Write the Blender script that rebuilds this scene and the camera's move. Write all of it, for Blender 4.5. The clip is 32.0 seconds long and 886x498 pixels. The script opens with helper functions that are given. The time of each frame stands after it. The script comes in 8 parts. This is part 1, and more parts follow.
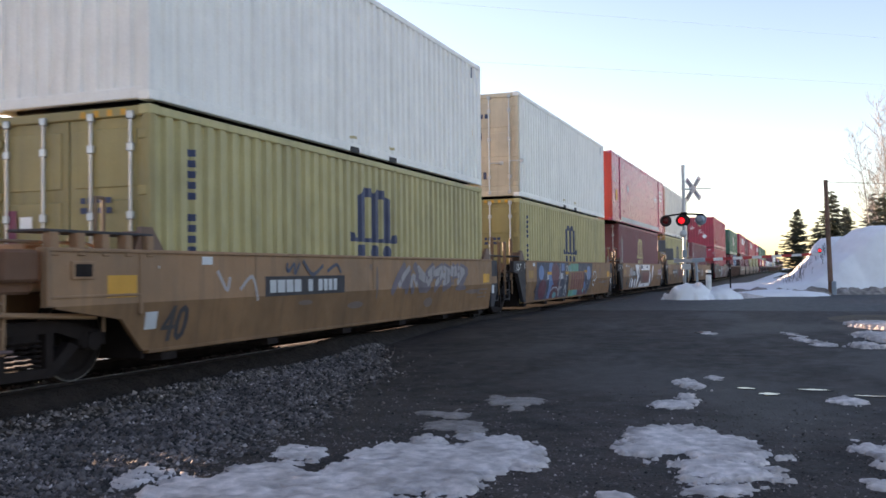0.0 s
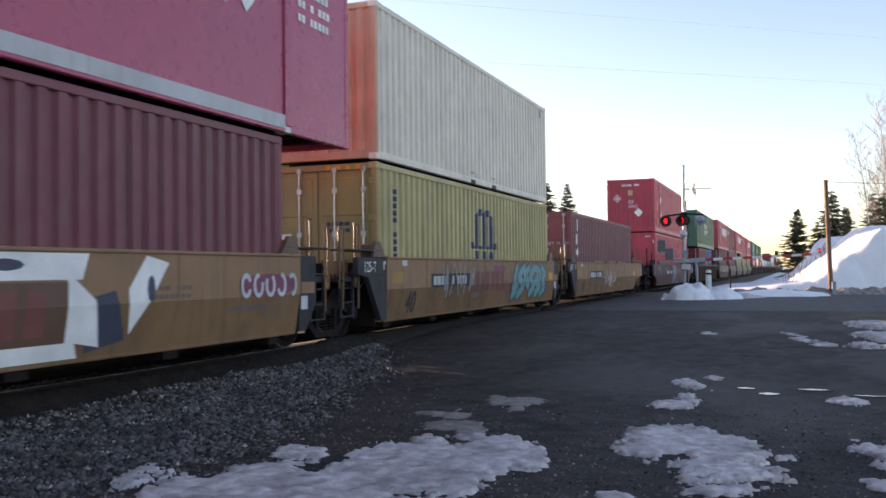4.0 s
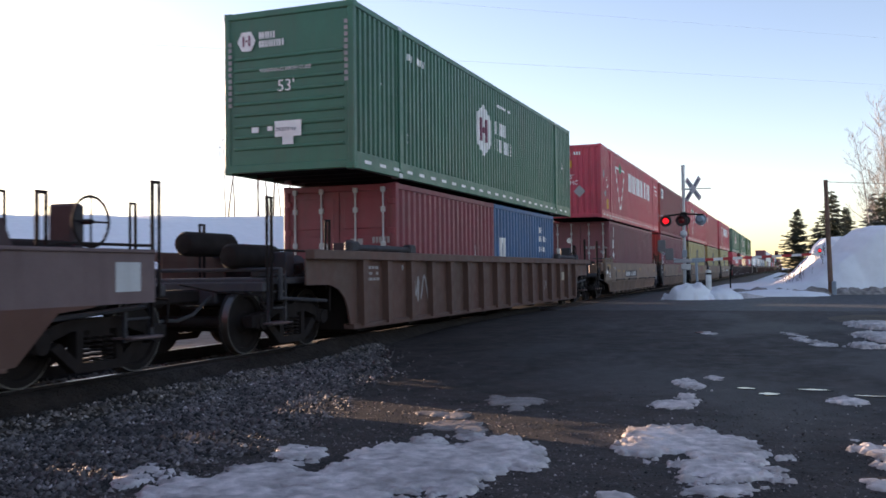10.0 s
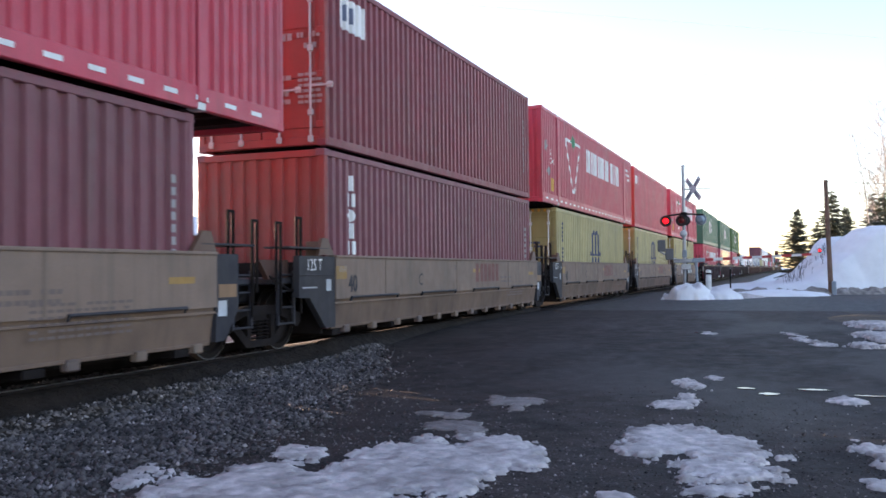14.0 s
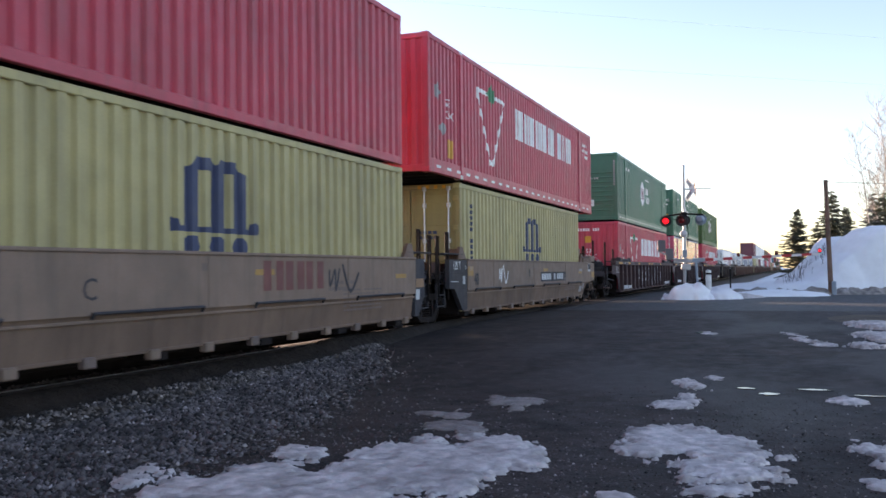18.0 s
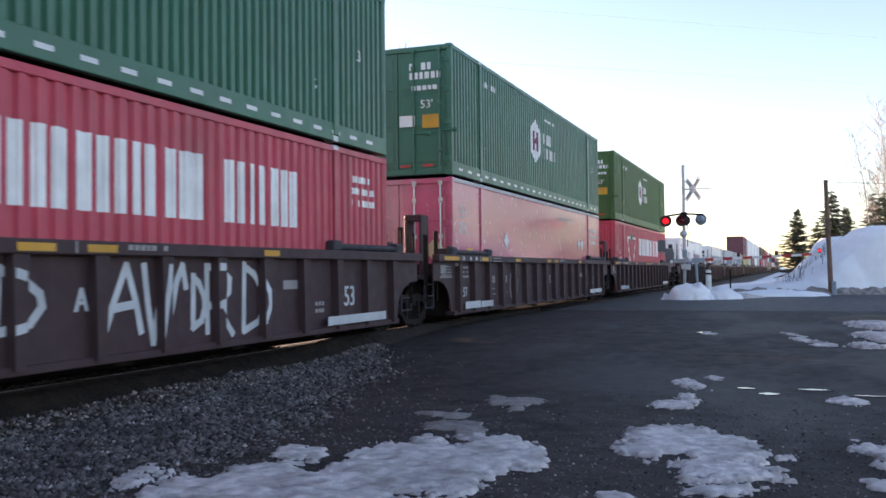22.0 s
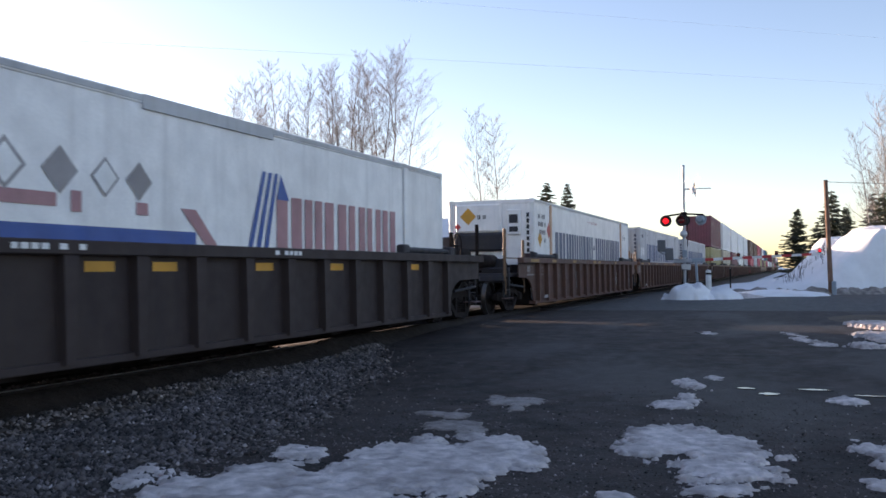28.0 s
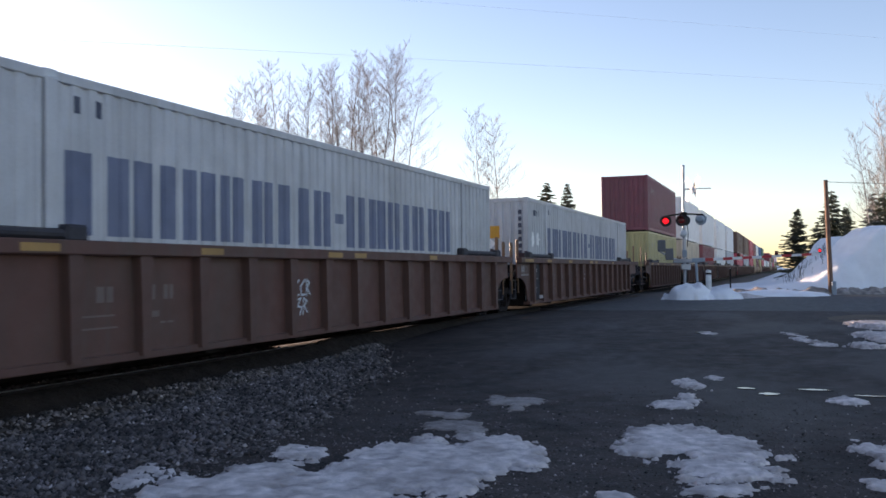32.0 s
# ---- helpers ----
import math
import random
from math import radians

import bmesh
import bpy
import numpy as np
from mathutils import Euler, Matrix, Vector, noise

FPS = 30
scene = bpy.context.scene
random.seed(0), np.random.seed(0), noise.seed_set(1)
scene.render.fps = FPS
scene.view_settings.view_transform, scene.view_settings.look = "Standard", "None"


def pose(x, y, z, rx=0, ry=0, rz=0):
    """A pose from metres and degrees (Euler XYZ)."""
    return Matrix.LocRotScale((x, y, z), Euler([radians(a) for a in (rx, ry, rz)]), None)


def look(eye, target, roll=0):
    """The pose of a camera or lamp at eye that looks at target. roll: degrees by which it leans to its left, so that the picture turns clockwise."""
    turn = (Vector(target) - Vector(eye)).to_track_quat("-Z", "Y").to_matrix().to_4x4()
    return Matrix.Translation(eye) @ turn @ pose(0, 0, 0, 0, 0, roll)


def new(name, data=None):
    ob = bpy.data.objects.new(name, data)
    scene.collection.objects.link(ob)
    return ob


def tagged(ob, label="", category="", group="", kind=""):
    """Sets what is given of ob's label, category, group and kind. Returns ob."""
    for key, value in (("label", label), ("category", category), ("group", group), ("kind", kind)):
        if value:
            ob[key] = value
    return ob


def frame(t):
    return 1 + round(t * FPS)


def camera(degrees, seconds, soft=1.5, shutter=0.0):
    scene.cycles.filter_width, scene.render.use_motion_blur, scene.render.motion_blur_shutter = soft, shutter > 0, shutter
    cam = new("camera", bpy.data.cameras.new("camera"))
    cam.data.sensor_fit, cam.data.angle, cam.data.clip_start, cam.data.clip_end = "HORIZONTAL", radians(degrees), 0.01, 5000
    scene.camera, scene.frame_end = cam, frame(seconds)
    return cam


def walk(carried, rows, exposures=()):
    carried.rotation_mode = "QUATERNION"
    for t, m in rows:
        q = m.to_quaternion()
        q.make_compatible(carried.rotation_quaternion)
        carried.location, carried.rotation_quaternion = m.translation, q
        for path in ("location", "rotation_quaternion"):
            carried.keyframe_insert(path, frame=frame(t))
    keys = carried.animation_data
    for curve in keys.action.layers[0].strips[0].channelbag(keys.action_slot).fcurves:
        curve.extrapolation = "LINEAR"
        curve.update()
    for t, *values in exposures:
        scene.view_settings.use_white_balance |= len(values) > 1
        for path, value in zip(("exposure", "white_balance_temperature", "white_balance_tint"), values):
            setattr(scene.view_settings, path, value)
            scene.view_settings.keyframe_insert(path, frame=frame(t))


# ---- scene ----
# camera: stands still beside the line
EYE = Vector((0, 0, 1.16))
YAW, TILT = radians(20.912), radians(1.422)
AIM = EYE + Vector((-math.sin(YAW) * math.cos(TILT), math.cos(YAW) * math.cos(TILT), math.sin(TILT)))
cam = camera(51.8, 32.0, soft=1.6, shutter=0.15)
walk(cam, [(0, look(EYE, AIM, -0.636)), (32, look(EYE, AIM, -0.636))],
     exposures=[(0, 1.59, 7450, 27), (2.5, 1.60, 7450, 27), (4.5, 1.46, 7350, 27), (6, 1.29, 7150, 27), (7, 1.46, 7150, 27), (8, 1.70, 7150, 27), (9, 1.86, 7150, 27), (10, 1.31, 7150, 27), (11, 2.25, 7150, 27), (12, 1.71, 7150, 27), (13, 1.95, 7150, 27), (14.3, 2.06, 7150, 27), (17, 1.76, 7150, 27), (20, 1.69, 7150, 27), (23, 1.76, 7150, 27), (24, 1.59, 7150, 27), (25.2, 1.53, 7150, 27), (27.2, 1.22, 6850, 26), (32, 1.14, 6850, 26)])

# light: low winter sun behind the train, clear sky
SUN_AZ, SUN_EL = radians(73.5), radians(7.8)      # left of the line's direction, above the horizon
sun_from = Vector((-math.sin(SUN_AZ) * math.cos(SUN_EL), math.cos(SUN_AZ) * math.cos(SUN_EL), math.sin(SUN_EL)))
world = bpy.data.worlds.new("sky")
scene.world = world
world.use_nodes = True
wn = world.node_tree
sky = wn.nodes.new("ShaderNodeTexSky")
sky.sky_type, sky.sun_disc = "NISHITA", False
sky.sun_elevation, sky.sun_rotation = SUN_EL, -SUN_AZ
sky.air_density, sky.dust_density, sky.ozone_density, sky.altitude = 0.8, 0.6, 1.4, 50
background = wn.nodes["Background"]
background.inputs["Strength"].default_value = 0.15
wn.links.new(sky.outputs[0], background.inputs["Color"])
sun_data = bpy.data.lights.new("sun", "SUN")
sun_data.energy, sun_data.angle, sun_data.color = 5.0, radians(0.55), (1.0, 0.82, 0.60)
sun_lamp = new("sun", sun_data)
sun_lamp.matrix_world = look(sun_from * 100, (0, 0, 0))

# ---------------------------------------------------------------- materials
MATS = {}


def mat(name, color, rough=0.6, metal=0.0, vary=0.12, dirt=0.25, dirt_color=(0.09, 0.075, 0.06), streaks=0.0, scale=1.0,
        bump=0.15, bump_scale=60.0, emit=0.0, spec=0.5, island=0.0, wet=0.0, grain=0.35):
    """Painted or raw surface: grain, large stains, vertical streaks, a fine relief."""
    if name in MATS:
        return MATS[name]
    m = bpy.data.materials.new(name)
    m.use_nodes = True
    nt = m.node_tree
    N, link = nt.nodes, nt.links.new
    bsdf = N["Principled BSDF"]
    bsdf.inputs["Roughness"].default_value, bsdf.inputs["Metallic"].default_value = rough, metal
    bsdf.inputs["Specular IOR Level"].default_value = spec
    tc = N.new("ShaderNodeTexCoord")

    def noise_tex(sc, detail=4, stretch=None, off=0.0):
        mp = N.new("ShaderNodeMapping")
        mp.inputs["Scale"].default_value = stretch or (1, 1, 1)
        mp.inputs["Location"].default_value = (off, off, off)
        link(tc.outputs["Object"], mp.inputs[0])
        t = N.new("ShaderNodeTexNoise")
        t.inputs["Scale"].default_value, t.inputs["Detail"].default_value = sc, detail
        link(mp.outputs[0], t.inputs["Vector"])
        return t.outputs["Fac"]

    def ramp(src, a, b, lo=0.0, hi=1.0):
        r = N.new("ShaderNodeMapRange")
        r.inputs["From Min"].default_value, r.inputs["From Max"].default_value = a, b
        r.inputs["To Min"].default_value, r.inputs["To Max"].default_value = lo, hi
        link(src, r.inputs["Value"])
        return r.outputs[0]

    def mix(fac, a, b, kind="MIX"):
        x = N.new("ShaderNodeMix")
        x.data_type, x.blend_type = "RGBA", kind
        for socket, value in ((x.inputs["Factor"], fac), (x.inputs["A"], a), (x.inputs["B"], b)):
            if isinstance(value, bpy.types.NodeSocket):
                link(value, socket)
            else:
                socket.default_value = value if isinstance(value, float) else (*value, 1)
        return x.outputs["Result"]

    base = tuple(color)
    dark, light = tuple(c * (1 - vary * 1.4) for c in base), tuple(min(1, c * (1 + vary)) for c in base)
    out = mix(ramp(noise_tex(2.3 * scale, 5), 0.3, 0.7), dark, light)
    out = mix(ramp(noise_tex(38 * scale, 3, off=7.0), 0.25, 0.75, 0, grain), out, tuple(c * (0.72 if grain < 0.5 else 0.3) for c in base))
    if dirt:
        out = mix(ramp(noise_tex(0.8 * scale, 6, off=3.0), 0.45, 0.85, 0, dirt), out, dirt_color)
    if streaks:
        out = mix(ramp(noise_tex(6 * scale, 4, (1, 1, 0.06), 11.0), 0.5, 0.8, 0, streaks), out, dirt_color)
    rnd = N.new("ShaderNodeObjectInfo").outputs["Random"]
    if island:
        rnd = N.new("ShaderNodeNewGeometry").outputs["Random Per Island"]
    if wet:
        soaked = ramp(noise_tex(0.42, 4, (1, 0.55, 1), 21.0), 0.50, 0.60, 0, wet)
        out = mix(soaked, out, tuple(c * 0.45 for c in base))
    hsv = N.new("ShaderNodeHueSaturation")
    link(ramp(rnd, 0, 1, 1 - max(island, 0.06), 1 + max(island, 0.06)), hsv.inputs["Value"])
    link(out, hsv.inputs["Color"])
    link(hsv.outputs[0], bsdf.inputs["Base Color"])
    gloss = ramp(noise_tex(5 * scale, 3, off=5.0), 0.3, 0.7, rough - 0.08, min(1, rough + 0.12))
    if wet:
        x = N.new("ShaderNodeMix")
        link(soaked, x.inputs["Factor"])
        link(gloss, x.inputs["A"])
        x.inputs["B"].default_value = 0.56
        gloss = x.outputs["Result"]
    link(gloss, bsdf.inputs["Roughness"])
    if bump:
        b = N.new("ShaderNodeBump")
        b.inputs["Strength"].default_value, b.inputs["Distance"].default_value = bump, 0.01
        link(noise_tex(bump_scale * scale, 4, off=2.0), b.inputs["Height"])
        link(b.outputs[0], bsdf.inputs["Normal"])
    if emit:
        bsdf.inputs["Emission Color"].default_value, bsdf.inputs["Emission Strength"].default_value = (*color, 1), emit
    MATS[name] = m
    return m


def paint(name, color, rough=0.5, **more):
    return mat(name, color, rough, **{"vary": 0.08, "dirt": 0.3, "streaks": 0.3, "bump": 0.06, "bump_scale": 25, **more})


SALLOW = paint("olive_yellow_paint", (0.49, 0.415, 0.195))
# leading ends of the olive boxes: their shade is put into a browner yellow
SALLOWSHADE = paint("shaded_olive_yellow_paint", (0.36, 0.28, 0.11), dirt=0.4)
WHITE = paint("white_paint", (0.92, 0.885, 0.83), dirt=0.08, streaks=0.12, vary=0.04)
MAROON = paint("maroon_paint", (0.235, 0.066, 0.085))
BRICKRED = paint("dull_brick_red_paint", (0.33, 0.045, 0.04), dirt=0.4)
DKRED = paint("dark_red_paint", (0.26, 0.043, 0.058))
RED = paint("red_paint", (0.60, 0.062, 0.10), rough=0.42)
REDF = paint("orange_red_paint", (0.60, 0.052, 0.04), dirt=0.2)
GLOSSRED = paint("glossy_red_paint", (0.55, 0.085, 0.165), rough=0.3, dirt=0.12, streaks=0.12, vary=0.05)
PALE = paint("pale_cream_paint", (0.86, 0.78, 0.66), dirt=0.12, streaks=0.14)
PINK = paint("faded_red_paint", (0.62, 0.125, 0.205), rough=0.17, spec=0.8)
GREEN = paint("green_paint", (0.036, 0.165, 0.102), rough=0.4)
OLIVE = paint("olive_green_paint", (0.050, 0.138, 0.030))
BLUE = paint("blue_paint", (0.03, 0.12, 0.27))
GREY = paint("grey_paint", (0.54, 0.54, 0.55))
BROWN = paint("brown_paint", (0.15, 0.075, 0.05))
REEFER = paint("reefer_white", (0.91, 0.885, 0.87), dirt=0.1, streaks=0.16, rough=0.42)
CREAM = paint("cream_paint", (0.62, 0.52, 0.38))
PEACH = paint("peach_paint", (0.66, 0.40, 0.27))
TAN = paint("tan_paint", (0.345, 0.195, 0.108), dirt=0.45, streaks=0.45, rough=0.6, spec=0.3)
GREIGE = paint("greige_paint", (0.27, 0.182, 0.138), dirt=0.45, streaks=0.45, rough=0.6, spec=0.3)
GREYWELL = paint("grey_brown_paint", (0.165, 0.112, 0.112), dirt=0.6, streaks=0.4, rough=0.65, spec=0.25, dirt_color=(0.08, 0.045, 0.04))
# lower plates: darker and browner than the plates above them
TANLOW = paint("darker_tan_paint", (0.27, 0.148, 0.075), dirt=0.6, streaks=0.4, rough=0.65, spec=0.25, dirt_color=(0.07, 0.045, 0.03))
GREIGELOW = paint("darker_greige_paint", (0.21, 0.136, 0.10), dirt=0.6, streaks=0.4, rough=0.65, spec=0.25, dirt_color=(0.06, 0.042, 0.035))
RIBBROWN = paint("rib_brown_paint", (0.13, 0.061, 0.048), dirt=0.5, streaks=0.5, rough=0.6, spec=0.3)
RIBDARK = paint("rib_dark_paint", (0.064, 0.034, 0.039), dirt=0.45, streaks=0.45, rough=0.6, spec=0.3, dirt_color=(0.07, 0.05, 0.045))
RIBBLACK = paint("rib_black_paint", (0.050, 0.036, 0.036), dirt=0.4, streaks=0.4, rough=0.62, spec=0.25, dirt_color=(0.07, 0.05, 0.042))
CHARCOAL = paint("charcoal_paint", (0.040, 0.039, 0.048), dirt=0.4, spec=0.25, rough=0.6)
GRIME = mat("grimy_steel", (0.0145, 0.0105, 0.010), 0.8, 0.0, dirt=0.5, dirt_color=(0.028, 0.017, 0.014), spec=0.2)
STEEL = mat("galvanised_steel", (0.55, 0.56, 0.58), 0.38, 0.85, dirt=0.25)
TREAD = mat("wheel_tread", (0.16, 0.15, 0.14), 0.4, 1.0, dirt=0.2)
RUST = mat("rusty_steel", (0.17, 0.075, 0.04), 0.8, 0.1, dirt=0.4)
OCHRE = paint("ochre_rail_paint", (0.17, 0.09, 0.045))
DIM = paint("worn_grey_brown_marking", (0.17, 0.115, 0.10))
ORANGE = paint("orange_brown_paint", (0.26, 0.105, 0.04), dirt=0.5)
BLACK = mat("black_rubber", (0.02, 0.02, 0.022), 0.7, dirt=0.2)
WMARK = mat("white_marking", (0.90, 0.88, 0.86), 0.5, dirt=0.08, bump=0)
NAVY = mat("navy_marking", (0.03, 0.045, 0.11), 0.5, dirt=0.15, bump=0)
STRIPE = mat("bright_blue_marking", (0.045, 0.11, 0.36), 0.5, dirt=0.15, bump=0)
BLUEM = mat("blue_marking", (0.14, 0.165, 0.25), 0.5, dirt=0.2, bump=0)
FADED = mat("faded_red_marking", (0.50, 0.26, 0.27), 0.6, dirt=0.2, bump=0)
YMARK = mat("yellow_marking", (0.72, 0.34, 0.03), 0.5, dirt=0.2, bump=0)
CREAMM = mat("cream_marking", (0.60, 0.47, 0.24), 0.5, dirt=0.2, bump=0)
DULLRED = mat("maroon_marking", (0.22, 0.07, 0.06), 0.6, dirt=0.3, bump=0)
GREENM = mat("green_marking", (0.02, 0.23, 0.10), 0.5, bump=0)
TEAL = mat("teal_spray_paint", (0.12, 0.36, 0.38), 0.5, bump=0)
MAGENTA = mat("magenta_spray_paint", (0.25, 0.05, 0.10), 0.5, bump=0)
SKYBLUE = mat("blue_spray_paint", (0.12, 0.22, 0.42), 0.5, bump=0)
WINE = mat("wine_spray_paint", (0.13, 0.03, 0.05), 0.5, bump=0)
SLATE = mat("slate_spray_paint", (0.05, 0.06, 0.10), 0.5, bump=0)
SEA = mat("sea_green_spray_paint", (0.10, 0.33, 0.24), 0.5, bump=0)
LABELW = mat("pale_label_plate", (0.58, 0.60, 0.62), 0.5, dirt=0.3, bump=0)
VIOLET = mat("violet_grey_spray_paint", (0.15, 0.12, 0.145), 0.55, bump=0)
GHOST = mat("faded_grey_spray_paint", (0.36, 0.33, 0.33), 0.6, bump=0)
TAPE = mat("reflective_tape", (0.8, 0.8, 0.8), 0.35, bump=0, dirt=0.1)
REDTAPE = mat("red_tape", (0.6, 0.05, 0.05), 0.35, bump=0, dirt=0.1)


# ---------------------------------------------------------------- mesh tools
class Geo:
    """Gathers verts and faces for one mesh."""

    def __init__(self):
        self.v, self.f = [], []

    def add(self, verts, faces):
        o = len(self.v)
        self.v += [tuple(q) for q in verts]
        self.f += [tuple(i + o for i in face) for face in faces]
        return self

    def box(self, x0, x1, y0, y1, z0, z1, c=0.0):
        """A box; c: chamfer of its edges."""
        lo, hi = (x0, y0, z0), (x1, y1, z1)
        if c <= 0:
            return self.add([(x, y, z) for x in (x0, x1) for y in (y0, y1) for z in (z0, z1)],
                            [(0, 1, 3, 2), (4, 6, 7, 5), (0, 4, 5, 1), (2, 3, 7, 6), (0, 2, 6, 4), (1, 5, 7, 3)])
        c = min(c, *[(b - a) * 0.45 for a, b in zip(lo, hi)])
        ids, verts = {}, []
        for sx in (0, 1):
            for sy in (0, 1):
                for sz in (0, 1):
                    for axis in range(3):
                        q = []
                        for k, s in enumerate((sx, sy, sz)):
                            e = (lo, hi)[s][k]
                            q.append(e if k == axis else e + (c if s == 0 else -c))
                        ids[(sx, sy, sz, axis)] = len(verts)
                        verts.append(q)
        faces = []
        for axis in range(3):
            u, w = [k for k in range(3) if k != axis]
            for s in (0, 1):
                loop = []
                for a, b in ((0, 0), (1, 0), (1, 1), (0, 1)):
                    key = [0, 0, 0]
                    key[axis], key[u], key[w] = s, a, b
                    loop.append(ids[(*key, axis)])
                faces.append(loop)
            for a in (0, 1):
                for b in (0, 1):
                    loop = []
                    for s, ax in ((0, u), (1, u), (1, w), (0, w)):
                        key = [0, 0, 0]
                        key[axis], key[u], key[w] = s, a, b
                        loop.append(ids[(*key, ax)])
                    faces.append(loop)
        for sx in (0, 1):
            for sy in (0, 1):
                for sz in (0, 1):
                    faces.append([ids[(sx, sy, sz, k)] for k in range(3)])
        return self.add(verts, faces)

    def prism(self, poly, axis, a, b):
        """A polygon in the plane across axis (0, 1, 2), pushed from a to b along it."""
        n = len(poly)

        def at(q, h):
            q = list(q)
            q.insert(axis, h)
            return q
        return self.add([at(q, a) for q in poly] + [at(q, b) for q in poly],
                        [tuple(range(n)), tuple(range(2 * n - 1, n - 1, -1))] + [(i, (i + 1) % n, (i + 1) % n + n, i + n) for i in range(n)])

    def tube(self, p, q, r, n=10, r2=None, cap=True):
        p, q = Vector(p), Vector(q)
        d = (q - p).normalized()
        u = d.orthogonal().normalized()
        w = d.cross(u)
        r2 = r if r2 is None else r2
        ring = [(math.cos(2 * math.pi * i / n), math.sin(2 * math.pi * i / n)) for i in range(n)]
        verts = [p + (u * a + w * b) * r for a, b in ring] + [q + (u * a + w * b) * r2 for a, b in ring]
        faces = [(i, (i + 1) % n, (i + 1) % n + n, i + n) for i in range(n)]
        if cap:
            faces += [tuple(range(n)), tuple(range(2 * n - 1, n - 1, -1))]
        return self.add(verts, faces)

    def path(self, pts, r, n=8):
        """A bent tube with one run of rings."""
        pts = [Vector(q) for q in pts]
        ways = [(b - a).normalized() for a, b in zip(pts, pts[1:])]
        u = ways[0].orthogonal().normalized()
        verts, faces = [], []
        for i, q in enumerate(pts):
            d = (ways[max(i - 1, 0)] + ways[min(i, len(ways) - 1)]).normalized()
            u = (u - d * u.dot(d)).normalized()
            w = d.cross(u)
            k = r / max(0.5, d.dot(ways[min(i, len(ways) - 1)]))
            verts += [q + (u * math.cos(2 * math.pi * j / n) + w * math.sin(2 * math.pi * j / n)) * k for j in range(n)]
        for i in range(len(pts) - 1):
            faces += [(i * n + j, i * n + (j + 1) % n, (i + 1) * n + (j + 1) % n, (i + 1) * n + j) for j in range(n)]
        faces += [tuple(range(n)), tuple(range(len(pts) * n - 1, (len(pts) - 1) * n - 1, -1))]
        return self.add(verts, faces)

    def lathe(self, prof, axis, at, n=28, cap=True):
        """prof: (distance along the axis, radius)."""
        verts, faces = [], []
        for h, r in prof:
            for i in range(n):
                a = 2 * math.pi * i / n
                q = [at[0], at[1], at[2]]
                u, w = [k for k in range(3) if k != axis]
                q[axis] += h
                q[u] += math.cos(a) * r
                q[w] += math.sin(a) * r
                verts.append(q)
        for j in range(len(prof) - 1):
            for i in range(n):
                faces.append((j * n + i, j * n + (i + 1) % n, (j + 1) * n + (i + 1) % n, (j + 1) * n + i))
        if cap:
            faces += [tuple(range(n)), tuple(range(len(prof) * n - 1, (len(prof) - 1) * n - 1, -1))]
        return self.add(verts, faces)


CACHE = {}


def mesh(geo, material, smooth=False):
    me = bpy.data.meshes.new("mesh")
    me.from_pydata(geo.v, [], geo.f)
    me.materials.append(material)
    if len(geo.f) < 60000:
        bm = bmesh.new()
        bm.from_mesh(me)
        bmesh.ops.recalc_face_normals(bm, faces=bm.faces)
        bm.to_mesh(me)
        bm.free()
    if smooth:
        me.shade_smooth()
        me.set_sharp_from_angle(angle=radians(38))
    me.update()
    return me


def part(name, data, parent, at=None, label=""):
    """One mesh object under a thing or under a part."""
    ob = new(name, data)
    ob.parent = parent
    if at is not None:
        ob.matrix_basis = at
    if label:
        ob["label"] = label
    return ob


def thing(name, label, category, group="", kind="", data=None, at=None):
    ob = tagged(new(name, data), label, category, group, kind)
    if at is not None:
        ob.matrix_basis = at
    return ob


def shared(key, make, material, smooth=False):
    """A mesh made once for each key and material."""
    k = (key, material.name)
    if k not in CACHE:
        CACHE[k] = mesh(make(), material, smooth)
    return CACHE[k]


def letters(text, size):
    """The built-in font's letters as flat polygons, lower left at the origin."""
    k = ("letters", text, size)
    if k not in CACHE:
        cu = bpy.data.curves.new("letters", "FONT")
        cu.body, cu.size = text, size
        cu.resolution_u = 2
        ob = bpy.data.objects.new("letters", cu)
        me = bpy.data.meshes.new_from_object(ob)
        CACHE[k] = [[(me.vertices[i].co.x, me.vertices[i].co.y) for i in pl.vertices] for pl in me.polygons]
        bpy.data.objects.remove(ob)
        bpy.data.meshes.remove(me)
        bpy.data.curves.remove(cu)
    return CACHE[k]


def bold(text, size, dx, dy, sx=1.0):
    """Letters with heavier strokes."""
    return [q for k in range(3) for q in moved(letters(text, size), dx + 0.014 * k, dy, sx)]


def moved(polys, dx, dy, sx=1.0, sy=1.0):
    return [[(a * sx + dx, b * sy + dy) for a, b in q] for q in polys]


def rect(x0, y0, x1, y1):
    return [(x0, y0), (x1, y0), (x1, y1), (x0, y1)]


def bars(x, y, n, w, h, gap, seed=0, rows=1, row_gap=0.05):
    """Plain bars in place of writing."""
    r = random.Random(seed)
    out = []
    for j in range(rows):
        px = x
        for i in range(n):
            ww = w * r.uniform(0.75, 1.1)
            if r.random() > 0.12:
                out.append(rect(px, y - j * (h + row_gap), px + ww, y - j * (h + row_gap) + h))
            px += ww + gap
    return out


def blocks(x, y, widths, h, gap, seed=0):
    """Plain bars in place of a maker's name: two uprights for each wide sign, one for a narrow one."""
    r = random.Random(seed)
    out = []
    for w in widths:
        if w > 0:
            if w < h * 0.32:
                out.append(rect(x, y, x + w, y + h))
            else:
                a = w * r.uniform(0.36, 0.44)
                out += [rect(x, y, x + a, y + h), rect(x + w - a, y, x + w, y + h)]
        x += abs(w) + gap
    return out


